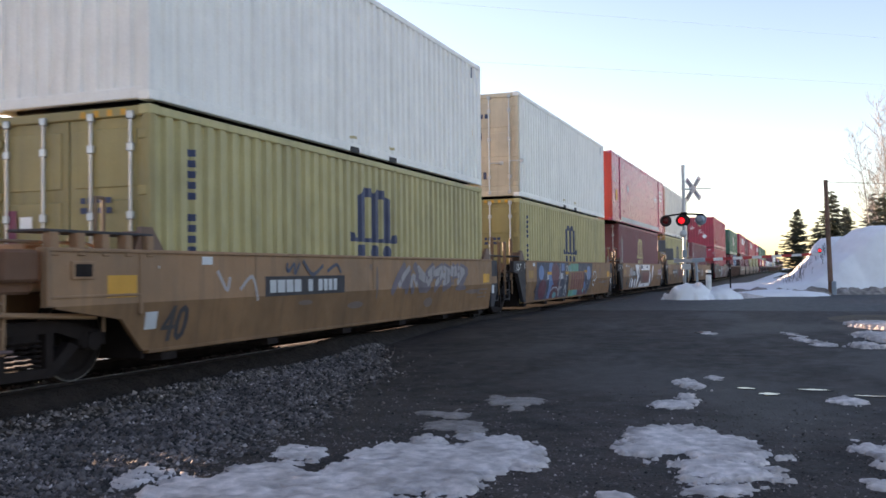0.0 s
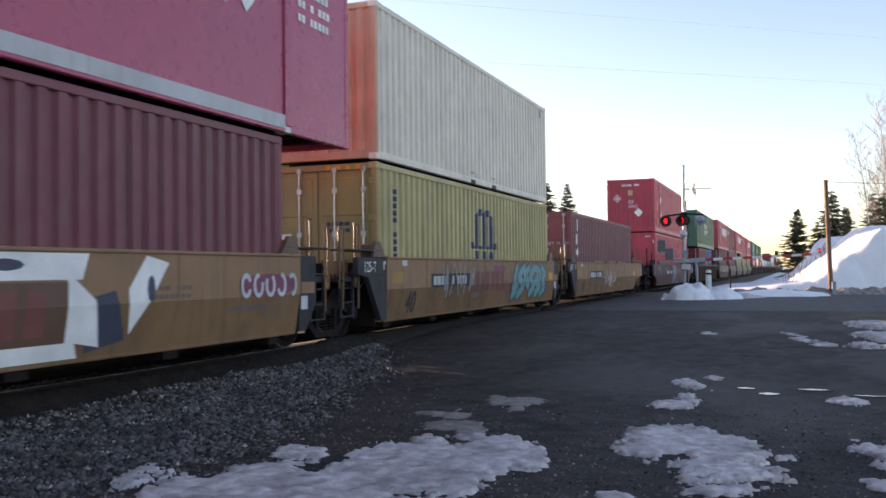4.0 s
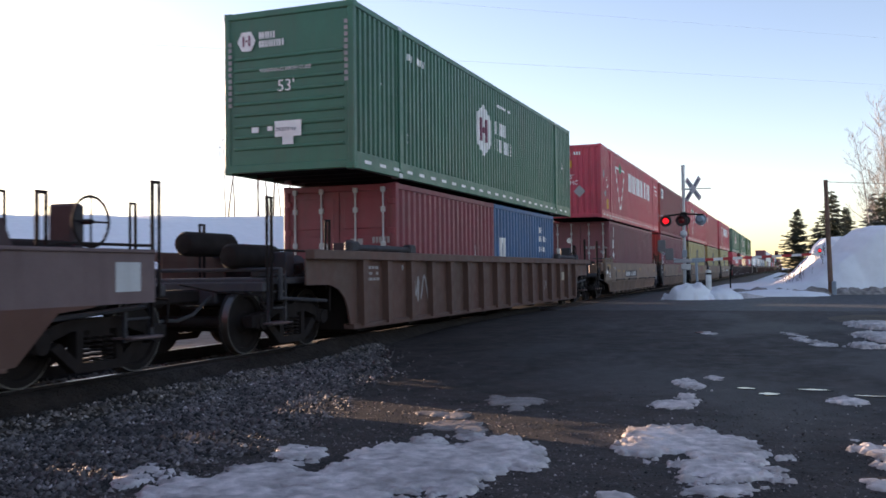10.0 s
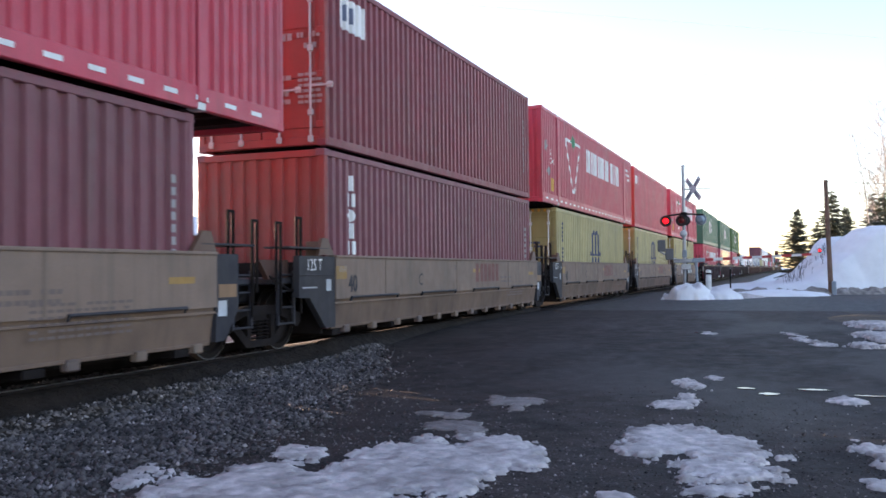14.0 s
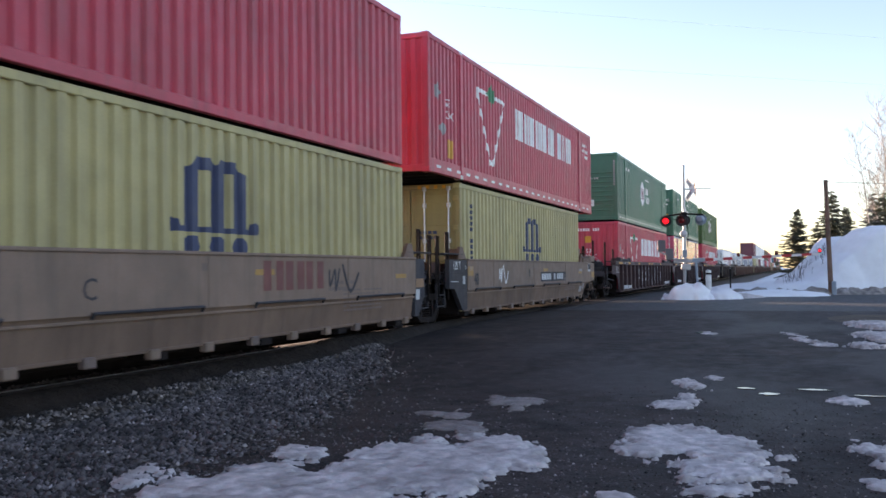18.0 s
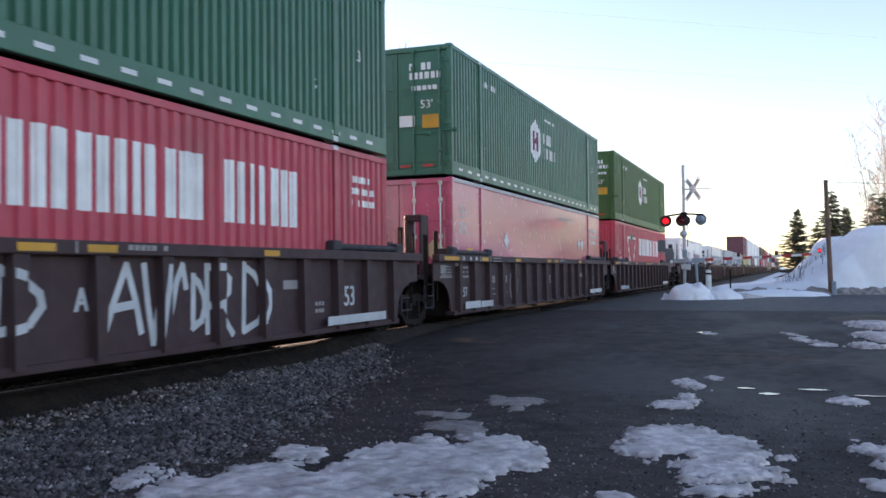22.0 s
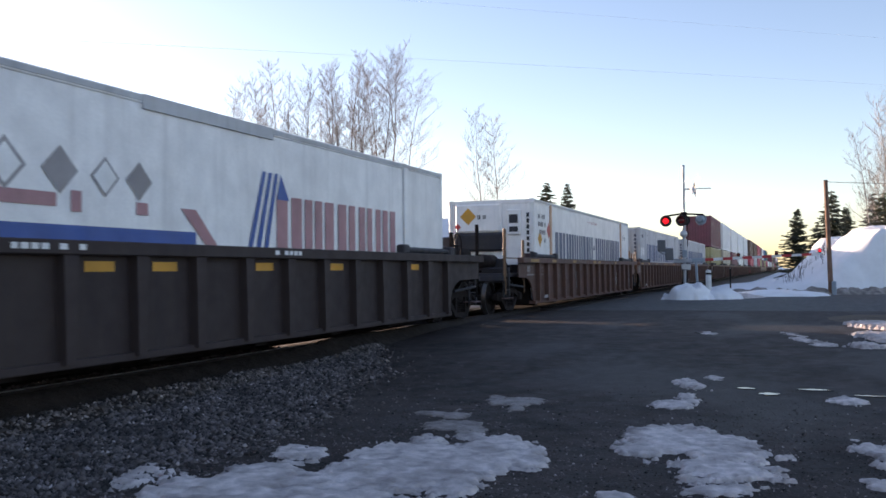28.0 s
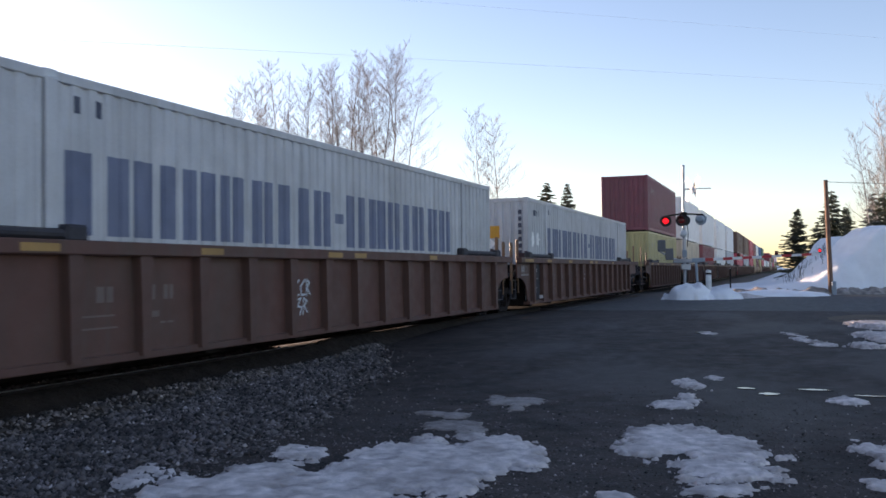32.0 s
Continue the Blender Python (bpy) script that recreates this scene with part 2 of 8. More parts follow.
def stroke(pts, w):
    """A thick line as quads."""
    out = []
    for (a, b), (c, d) in zip(pts, pts[1:]):
        L = math.hypot(c - a, d - b) or 1
        nx, ny = -(d - b) / L * w / 2, (c - a) / L * w / 2
        ex, ey = (c - a) / L * w * 0.3, (d - b) / L * w * 0.3
        out.append([(a - ex + nx, b - ey + ny), (a - ex - nx, b - ey - ny), (c + ex - nx, d + ey - ny), (c + ex + nx, d + ey + ny)])
    return out


def disc(x, y, rx, ry, n=14, turn=0.0):
    return [(x + rx * math.cos(2 * math.pi * i / n + turn), y + ry * math.sin(2 * math.pi * i / n + turn)) for i in range(n)]


def clip(poly, a, b):
    """The part of a convex polygon between two upright lines."""
    for lim, sign in ((a, 1), (b, -1)):
        out = []
        for (x0, y0), (x1, y1) in zip(poly, poly[1:] + poly[:1]):
            i0, i1 = (x0 - lim) * sign >= 0, (x1 - lim) * sign >= 0
            if i0:
                out.append((x0, y0))
            if i0 != i1:
                t = (lim - x0) / (x1 - x0)
                out.append((lim, y0 + (y1 - y0) * t))
        poly = out
        if len(poly) < 3:
            return []
    return poly


def on_profile(polys, prof, place, lift=0.004):
    """Lays flat polygons on a wall that waves along one way. prof: (along, inset); place(along, up, out) gives the point."""
    g = Geo()
    for k, poly in enumerate(polys):
        xs = [q[0] for q in poly]
        rise = lift + 0.00004 * (k % 40)        # shapes that overlap lie on one another
        for (a, ia), (b, ib) in zip(prof, prof[1:]):
            if b <= min(xs) or a >= max(xs) or b - a < 1e-6:
                continue
            q = clip(list(poly), a, b)
            if len(q) < 3:
                continue
            g.add([place(x, y, -(ia + (ib - ia) * (x - a) / (b - a)) + rise) for x, y in q], [tuple(range(len(q)))])
    return g


def corrugation(a, b, pitch, depth, flat=0.42, slope=0.1):
    """Breakpoints (along, inset) of a wall's folds from a to b."""
    n = max(1, round((b - a) / pitch))
    p = (b - a) / n
    out = [(a, 0.0)]
    for i in range(n):
        y = a + i * p
        f = flat * p / 2
        out += [(y + f, 0.0), (y + f + slope * p, depth), (y + p - f - slope * p, depth), (y + p - f, 0.0)]
    out.append((b, 0.0))
    return out
# ---------------------------------------------------------------- containers
# a container's own space: x across, y along from its leading end (0) to its trailing end (L), z from its floor

def wall_geo(prof, z0, z1, place, back=0.03):
    """A folded sheet with a thickness."""
    g = Geo()
    n = len(prof)
    vs = [place(a, z, -i) for a, i in prof for z in (z0, z1)] + [place(a, z, -i - back) for a, i in prof for z in (z0, z1)]
    fs = []
    for k in range(n - 1):
        fs.append((2 * k, 2 * k + 2, 2 * k + 3, 2 * k + 1))
        fs.append((2 * n + 2 * k, 2 * n + 2 * k + 1, 2 * n + 2 * k + 3, 2 * n + 2 * k + 2))
        fs.append((2 * k, 2 * n + 2 * k, 2 * n + 2 * k + 2, 2 * k + 2))
        fs.append((2 * k + 1, 2 * k + 3, 2 * n + 2 * k + 3, 2 * n + 2 * k + 1))
    return g.add(vs, fs)


def casting_geo():
    g = Geo().box(-0.085, 0.085, -0.09, 0.09, -0.06, 0.06, 0.012)
    g.tube((0.083, 0, 0), (0.087, 0, 0), 0.035, 10)
    return g


def container(L, w, h, col, front="blank", side="fold", pitch=0.28, depth=0.054, posts=0.0, tape=False, rods=STEEL, front_col=None, post_col=None,
              label="", name="shipping_container", rail_col=None, seams=1.2, detail=True):
    """An intermodal box. posts: distance of the lifting posts from the ends (long boxes). Returns it and its side's profile."""
    front_col = front_col or col
    rail_col = rail_col or col
    root = thing(name, label, "container", "stacked containers on the train")
    hw, key = w / 2, (L, w, h)
    inset = 0.012

    def near(a, z, out):
        return (hw - inset + out, a, z)

    def far(a, z, out):
        return (-hw + inset - out, a, z)

    def lead(a, z, out):
        return (a, inset - out, z)

    def trail(a, z, out):
        return (a, L - inset + out, z)
    spans = [(0.1, L - 0.1)] if not posts else [(0.1, posts - 0.11), (posts + 0.11, L - posts - 0.11), (L - posts + 0.11, L - 0.1)]
    profs = []
    for a, b in spans:
        if side == "fold":
            pr = corrugation(a, b, pitch, depth)
        else:
            n = max(1, round((b - a) / seams))
            pr = [(a, 0.004)]
            for i in range(1, n):
                y = a + (b - a) * i / n
                pr += [(y - 0.012, 0.004), (y - 0.008, 0.014), (y + 0.008, 0.014), (y + 0.012, 0.004)]
            pr.append((b, 0.004))
        profs.append(pr)
        zb, zt = (0.30 if tape else 0.15), h - 0.11
        for place, tag in ((near, "n"), (far, "f")):
            part("side_wall", shared((key, "wall", a, b, side, pitch, depth, seams, tape, tag), lambda: wall_geo(pr, zb, zt, place), col), root)
    full = [q for pr in profs for q in pr]
    # frame
    rail_h = 0.30 if tape else 0.15
    for s in (-1, 1):
        x = s * hw
        a, b = sorted((x, x - s * 0.1))
        part("top_rail", shared((key, "trail", s), lambda: Geo().box(a, b, 0.09, L - 0.09, h - 0.115, h - 0.01, 0.01), rail_col), root)
        part("bottom_rail", shared((key, "brail", s, rail_h), lambda: Geo().box(a, b, 0.09, L - 0.09, 0.01, rail_h + 0.004, 0.012), rail_col), root)
        for y in (0.0, L):
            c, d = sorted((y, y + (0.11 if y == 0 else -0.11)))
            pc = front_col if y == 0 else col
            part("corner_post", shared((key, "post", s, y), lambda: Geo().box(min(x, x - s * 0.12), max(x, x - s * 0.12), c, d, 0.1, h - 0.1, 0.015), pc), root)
        for y in ([0.085, L - 0.085] + ([posts, L - posts] if posts else [])):
            for z in (0.06, h - 0.06):
                m = pose(x - s * 0.082, y, z, 0, 0, 0 if s > 0 else 180)
                part("corner_casting", shared("casting", casting_geo, rail_col if not posts else STEEL if y in (posts, L - posts) else rail_col), root, m)
        if posts:
            for y in (posts, L - posts):
                part("lifting_post", shared((key, "lpost", s, y, rail_h), lambda: Geo().box(min(x + s * 0.024, x - s * 0.1), max(x + s * 0.024, x - s * 0.1), y - 0.085, y + 0.085, 0.1, h - 0.08, 0.012), post_col or col), root)
    part("roof", shared((key, "roof"), lambda: roof_geo(L, hw, h), col), root)
    tagged(part("floor", shared((key, "floor"), lambda: floor_geo(L, hw), GRIME), root), kind="stuff")
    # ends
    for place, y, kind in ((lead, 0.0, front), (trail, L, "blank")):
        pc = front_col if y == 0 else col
        s = 1 if y == 0 else -1
        c, d = sorted((y, y + s * 0.1))
        part("end_sill", shared((key, "sill", y), lambda: Geo().box(-hw + 0.1, hw - 0.1, c, d, 0.02, 0.16, 0.012), pc), root)
        part("end_header", shared((key, "header", y), lambda: Geo().box(-hw + 0.1, hw - 0.1, c, d, h - 0.13, h - 0.012, 0.012), pc), root)
        if kind == "blank":
            pr = corrugation(-hw + 0.1, hw - 0.1, 0.25, 0.04)
            part("end_wall", shared((key, "endw", y), lambda: wall_geo(pr, 0.15, h - 0.12, place), pc), root)
        elif kind == "ribs":
            nose = part("end_wall", shared((key, "endr", y), lambda: ribbed_end(hw, h), pc), root)
            for i in range(9):
                part("rib", shared((key, "noserib"), lambda: Geo().box(-hw + 0.2, hw - 0.2, 0.0, 0.04, 0, 0.06, 0.016), pc), nose, pose(0, 0, 0.42 + i * 0.2))
        elif kind == "plain":
            part("end_wall", shared((key, "endp", y), lambda: Geo().box(-hw + 0.1, hw - 0.1, 0.02, 0.06, 0.14, h - 0.12, 0.006), pc), root)
        else:
            doors(root, key, hw, h, pc, rods, detail)
    return root, full, near, lead


def roof_geo(L, hw, h):
    g = Geo()
    n = max(4, int(L / 0.5))
    for i in range(n):
        y = 0.05 + (L - 0.1) * i / n
        g.box(-hw + 0.04, hw - 0.04, y, y + (L - 0.1) / n * 0.98, h - 0.05, h - 0.022 + 0.008 * (i % 2))
    return g


def floor_geo(L, hw):
    g = Geo().box(-hw + 0.09, hw - 0.09, 0.09, L - 0.09, 0.11, 0.15)
    for i in range(int(L / 0.6)):
        g.box(-hw + 0.09, hw - 0.09, 0.3 + i * 0.6, 0.36 + i * 0.6, 0.02, 0.12)
    return g


def ribbed_end(hw, h):
    """A long box's flat nose with level ribs."""
    return Geo().box(-hw + 0.1, hw - 0.1, 0.03, 0.07, 0.14, h - 0.12)


def leaf_geo(x0, x1, h):
    return Geo().box(x0, x1, 0.035, 0.075, 0.16, h - 0.13, 0.008)


def rod_geo(h):
    g = Geo().tube((0, 0, 0.06), (0, 0, h - 0.07), 0.019, 8)
    for z in (0.12, 0.55, h * 0.55, h - 0.5, h - 0.12):
        g.box(-0.045, 0.045, -0.028, 0.03, z - 0.05, z + 0.05, 0.01)
    return g


def handle_geo():
    g = Geo().box(-0.02, 0.42, -0.03, -0.012, -0.016, 0.016, 0.006)
    return g.box(0.3, 0.4, -0.02, 0.02, -0.05, 0.05, 0.01)


def doors(root, key, hw, h, col, rods, detail):
    for s in (-1, 1):
        a, b = sorted((s * 0.01, s * (hw - 0.11)))
        leaf = part("door", shared((key, "leaf", s), lambda: leaf_geo(a, b, h), col), root)
        for z0, z1 in ((0.3, 0.3 + (h - 0.6) * 0.3), (0.36 + (h - 0.6) * 0.33, 0.36 + (h - 0.6) * 0.62), (0.42 + (h - 0.6) * 0.66, h - 0.26)):
            part("door_panel", shared((key, "panel", s, z0), lambda: Geo().box(a + 0.1, b - 0.1, 0.018, 0.04, z0, z1, 0.014), col), leaf)
        for x in (0.3, 0.78):
            part("lock_rod", shared((h, "rod"), lambda: rod_geo(h), rods), leaf, pose(s * x * hw, -0.012, 0))
            if detail:
                part("door_handle", shared("handle", handle_geo, rods), leaf, pose(s * x * hw - (0.4 if s < 0 else 0), 0, 0.9 + 0.1 * x))
        if detail:
            for z in (0.35, h * 0.4, h * 0.65, h - 0.35):
                part("hinge", shared("hinge", lambda: Geo().box(-0.07, 0.07, -0.012, 0.05, -0.06, 0.06, 0.015), col), leaf, pose(s * (hw - 0.1), 0, z))


def mark(root, name, polys, prof, place, material, label="", lift=0.004):
    if name in ("placard", "reflector", "label_plate", "warning_sign") and len(polys) > 1:
        for q in polys:
            mark(root, name, [q], prof, place, material, label, lift)
        return
    g = on_profile(polys, prof, place, lift)
    if g.f:
        p = part(name, mesh(g, material), root, None, label)
        if len(polys) > 1:
            tagged(p, kind="stuff")


FLATX = [(-2, 0.0), (2, 0.0)]


def arch_emblem(x, z, s):
    """A plain arched emblem: uprights under round tops on a low base."""
    out = [rect(x + k * s * 0.50, z + 0.25 * s, x + k * s * 0.50 + 0.29 * s, z + 1.0 * s) for k in range(3)]
    for k in range(2):
        out += stroke([(x + s * (0.15 + 0.5 * k), z + 0.95 * s), (x + s * (0.25 + 0.5 * k), z + 1.06 * s), (x + s * (0.53 + 0.5 * k), z + 1.06 * s), (x + s * (0.66 + 0.5 * k), z + 0.95 * s)], 0.16 * s)
    out += [rect(x - 0.25 * s, z + 0.2 * s, x + 1.55 * s, z + 0.27 * s), disc(x - 0.22 * s, z + 0.28 * s, 0.1 * s, 0.09 * s, 8), disc(x + 1.52 * s, z + 0.28 * s, 0.1 * s, 0.09 * s, 8)]
    out += [disc(x + s * (0.15 + 0.5 * k), z + 0.02 * s, 0.19 * s, 0.14 * s, 10) for k in range(3)]
    return out


def olive_box(s0, seed=0, upper=False):
    root, pr, near, lead = container(12.19, 2.44, 2.896, SALLOW, "door", front_col=SALLOWSHADE, label="olive yellow corrugated steel container with a dark arched emblem")
    mark(root, "emblem", arch_emblem(5.5, 1.22, 1.02), pr, near, NAVY, "dark blue arched emblem")
    mark(root, "lettering", [rect(0.79, 1.15 + k * 0.135, 0.89, 1.24 + k * 0.135) for k in range(10) if k != 4], pr, near, NAVY)
    mark(root, "lettering", bars(-0.15 + 0.35, 1.75, 5, 0.1, 0.07, 0.03, seed + 1, 2), FLATX, lead, NAVY, lift=0.014)
    mark(root, "placard", [rect(-0.75, 1.45, -0.55, 1.62)], FLATX, lead, WMARK, lift=0.014)
    mark(root, "emblem", [rect(-1.0, 1.3, -0.8, 1.7)], FLATX, lead, MAGENTA, lift=0.014)
    mark(root, "stencil", [rect(0.2, 2.78, 0.28 + 0.0, 2.86), rect(0.4, 2.78, 0.48, 2.86), rect(0.6, 2.78, 0.68, 2.86), rect(0.8, 2.78, 0.88, 2.86)], FLATX, lead, YMARK, lift=0.016)
    return root


def white_box(front=None, front_kind="blank", col=None):
    root, pr, near, lead = container(12.19, 2.44, 2.896, col or WHITE, front_kind, front_col=front, label="white corrugated steel container riding on the upper tier")
    for y in (5.35, 6.95):
        part("forklift_pocket", shared("pocket", lambda: Geo().box(1.19, 1.224, -0.17, 0.17, 0.0, 0.1, 0.005), BLACK), root, pose(0, y, 0))
    mark(root, "warning_sign", [[(11.55, 1.15), (11.72, 1.15), (11.63, 1.4)]], pr, near, YMARK)
    mark(root, "warning_sign", [rect(11.5, 2.5, 11.6, 2.75)], pr, near, NAVY)
    mark(root, "lettering", [rect(5.2, 0.24, 5.45, 0.29), rect(6.8, 0.24, 7.05, 0.29)], pr, near, CREAMM)
    if front:
        mark(root, "lettering", bars(-0.6, 2.2, 7, 0.13, 0.12, 0.05, 4) + bars(-0.75, 1.6, 4, 0.16, 0.2, 0.1, 5) + bars(-0.75, 1.35, 4, 0.16, 0.12, 0.1, 6)
             + bars(-0.6, 0.5, 5, 0.12, 0.2, 0.09, 7), FLATX, lead, NAVY, lift=0.014)
    return root


def maroon_box(kind):
    col = {"corner": DKRED}.get(kind, MAROON)
    name = {"emblem": "maroon corrugated steel container with a cream arched emblem", "upright": "maroon corrugated steel container with white upright lettering",
            "column": "faded maroon corrugated container with white upright lettering", "corner": "dark red corrugated container with a white corner panel",
            "crimson": "purplish red corrugated container with a white corner emblem", "plain": "dark maroon container riding over a yellow one"}[kind]
    root, pr, near, lead = container(12.19, 2.44, 2.896, {"crimson": RED}.get(kind, col), "blank" if kind in ("column", "crimson", "plain") else "door",
                                     pitch=0.24 if kind in ("corner", "column") else 0.28, label=name, front_col={"corner": BRICKRED, "column": BRICKRED, "crimson": REDF}.get(kind), rods=GREY)
    if kind == "emblem":
        mark(root, "emblem", arch_emblem(5.3, 1.22, 1.02), pr, near, CREAMM, "cream arched emblem")
        mark(root, "lettering", [rect(0.62, 1.1 + k * 0.13, 0.74, 1.2 + k * 0.13) for k in range(10)] + [rect(0.86, 1.1 + k * 0.13, 0.97, 1.2 + k * 0.13) for k in range(9)], pr, near, GHOST)
        mark(root, "placard", [rect(-1.0, 1.35, -0.72, 1.6)], FLATX, lead, YMARK, lift=0.014)
    if kind in ("upright", "column"):
        n = 3 if kind == "upright" else 6
        step = 0.46 if kind == "upright" else 0.27
        for k in range(n):
            z = (2.25 if kind == "upright" else 2.28) - k * step
            w = 0.3 if kind == "upright" else 0.36
            shape = [rect(0.88, z, 1.04, z + 0.42)] if k % 3 == 0 else [rect(0.83, z, 0.94, z + 0.36), rect(1.0, z, 1.11, z + 0.36)] if k % 3 == 1 else [diamond(0.97, z + 0.19, 0.19)]
            if kind == "column":
                shape = [[(a, z + (b - z) * 0.62) for a, b in q] for q in shape]
            mark(root, "lettering", shape, pr, near, WMARK, lift=0.004 + 0.001 * k)
        if kind == "upright":
            mark(root, "emblem", [disc(-0.93, 1.5, 0.11, 0.12), disc(-0.68, 1.46, 0.1, 0.11), disc(-0.45, 1.46, 0.1, 0.1), rect(-1.0, 1.55, -0.86, 1.8)], FLATX, lead, WMARK, lift=0.014)
            mark(root, "placard", [disc(-0.45, 2.12, 0.12, 0.12)], FLATX, lead, WMARK, lift=0.014)
        mark(root, "lettering", [rect(11.75, 0.5 + k * 0.15, 11.83, 0.6 + k * 0.15) for k in range(11)], pr, near, GHOST)
    if kind in ("upright", "emblem", "corner"):
        mark(root, "lettering", bars(0.2, 1.75, 4, 0.09, 0.12, 0.02, 2) + bars(0.7, 1.78, 6, 0.06, 0.09, 0.02, 3) + bars(0.75, 1.6, 4, 0.07, 0.09, 0.02, 4)
             + bars(0.25, 1.1, 3, 0.1, 0.08, 0.02, 5, 4) + bars(0.72, 1.15, 4, 0.1, 0.05, 0.02, 6, 6, 0.04), FLATX, lead, GHOST, lift=0.016)
    if kind == "corner":
        mark(root, "emblem", [rect(0.55, 2.05, 1.5, 2.6)], pr, near, WMARK)
        mark(root, "emblem", bars(0.62, 2.2, 3, 0.2, 0.28, 0.08, 3), pr, near, BLUEM, lift=0.008)
    if kind == "crimson":
        mark(root, "emblem", blocks(0.55, 2.1, (0.25, 0.25, 0.12), 0.4, 0.06, 3), pr, near, WMARK)
    if kind in ("crimson", "corner"):
        mark(root, "lettering", [rect(11.6, 0.7 + k * 0.15, 11.68, 0.8 + k * 0.15) for k in range(10)], pr, near, GHOST)
    return root


def tapes(root, L, near, every=0.62, w=0.26, z=0.12, material=None):
    g = Geo()
    n = int((L - 0.6) / every)
    for i in range(n):
        y = 0.4 + i * every
        g.add([near(y, z, 0.019), near(y + w, z, 0.019), near(y + w, z + 0.06, 0.019), near(y, z + 0.06, 0.019)], [(0, 1, 2, 3)])
    tagged(part("reflective_strip", mesh(g, material or TAPE), root), kind="stuff")


def diamond(x, z, r):
    return [(x, z - r), (x + r, z), (x, z + r), (x - r, z)]


def red53(kind):
    """Long red domestic boxes: plain, with the inverted-triangle emblem, or smooth-sided."""
    if kind in ("smooth", "smooth_doors"):
        root, pr, near, lead = container(16.15, 2.59, 2.896, GLOSSRED if kind == "smooth" else PINK, "plain" if kind == "smooth" else "door", "flat", posts=1.98, front_col=REDF if kind == "smooth" else PINK, seams=20, rods=STEEL,
                                         label="faded red smooth-sided long container with scuffed panels", rail_col=GLOSSRED if kind == "smooth" else PINK)
        mark(root, "lettering", moved(letters("53 ft", 0.4), 0.42, 2.02, 0.72), pr, near, WMARK, lift=0.012)
        mark(root, "lettering", moved(letters("XHC", 0.4), 0.42, 1.66, 0.72), pr, near, WMARK, lift=0.012)
        mark(root, "placard", [diamond(0.0 if kind == "smooth" else 0.86, 1.3, 0.26)], FLATX, lead, CREAMM, lift=0.02)
        mark(root, "placard", [diamond(4.0, 1.6, 0.22), diamond(13.1, 1.72, 0.2), diamond(12.6, 1.72, 0.2)], pr, near, WMARK, lift=0.012)
        mark(root, "lettering", bars(14.5, 2.2, 8, 0.1, 0.12, 0.03, 3, 3, 0.1) + moved(letters("HI-CUBE CHASSIS REQUIRED", 0.17), 9.6, 2.4), pr, near, WMARK, lift=0.012)
        mark(root, "placard", [rect(0.9, 0.9, 1.3, 1.35)], pr, near, YMARK, lift=0.013)
        part("side_rail_trim", shared("trim53", lambda: Geo().box(1.29, 1.305, 2.05, 14.1, 0.06, 0.26, 0.004), GREY), root)
        if kind == "smooth_doors":
            part("roof_trim", shared("rtrims", lambda: Geo().box(1.285, 1.302, 0.1, 16.05, 2.80, 2.88, 0.004), GREY), root, None, "pale metal roof edge")
        return root
    front = "door" if kind == "doors" else "blank"
    root, pr, near, lead = container(16.15, 2.59, 2.896, RED, front, pitch=0.235, depth=0.044, posts=1.98, tape=True, rods=RED,
                                     label={"triangle": "red corrugated long container with a white triangle emblem and block lettering",
                                            "plain": "red corrugated long container with white placards", "doors": "red corrugated long container with red lock rods"}[kind])
    tapes(root, 16.15, near)
    if kind != "doors":
        mark(root, "lettering", bars(-0.45, 2.5, 9, 0.075, 0.12, 0.035, 5), FLATX, lead, WMARK, lift=0.006)
        mark(root, "lettering", moved(letters("53'", 0.26), -0.12, 1.55) + moved(letters("XHC", 0.24), -0.14, 1.32), FLATX, lead, WMARK, lift=0.006)
        mark(root, "placard", [diamond(-0.72, 1.85, 0.22), diamond(0.42, 1.05, 0.24)], FLATX, lead, WMARK if kind == "plain" else GHOST, lift=0.006)
        mark(root, "placard", [rect(-0.14, 2.0, 0.12, 2.28)], FLATX, lead, CREAMM if kind == "plain" else YMARK, lift=0.006)
        if kind == "plain":
            mark(root, "placard", [diamond(-0.72, 1.85, 0.17)], FLATX, lead, RED, lift=0.009)
            mark(root, "placard", [diamond(-0.72, 1.85, 0.08)], FLATX, lead, WMARK, lift=0.011)
        mark(root, "lettering", moved(letters("53'", 0.26), 1.05, 1.5) + moved(letters("XHC", 0.24), 1.0, 1.25), pr, near, WMARK)
        mark(root, "placard", [diamond(2.55, 1.85, 0.22), diamond(2.75, 0.95, 0.22)] if kind == "plain" else [diamond(0.55, 1.75, 0.2), diamond(0.85, 1.0, 0.2)], pr, near, WMARK if kind == "plain" else GHOST)
        mark(root, "placard", [rect(1.15, 0.4, 1.45, 0.8)], pr, near, YMARK)
    else:
        mark(root, "reflective_strip", [rect(-1.1, 2.66, -0.8, 2.72), rect(0.75, 2.66, 1.05, 2.72), rect(-1.22, 2.3, -1.16, 2.6), rect(1.16, 2.3, 1.22, 2.6)], FLATX, lead, TAPE, lift=0.014)
        mark(root, "lettering", bars(0.75, 2.3, 6, 0.1, 0.16, 0.04, 3, 3, 0.12), pr, near, GHOST)
    mark(root, "lettering", bars(14.75, 2.35, 7, 0.1, 0.11, 0.03, 4, 3, 0.09), pr, near, WMARK)
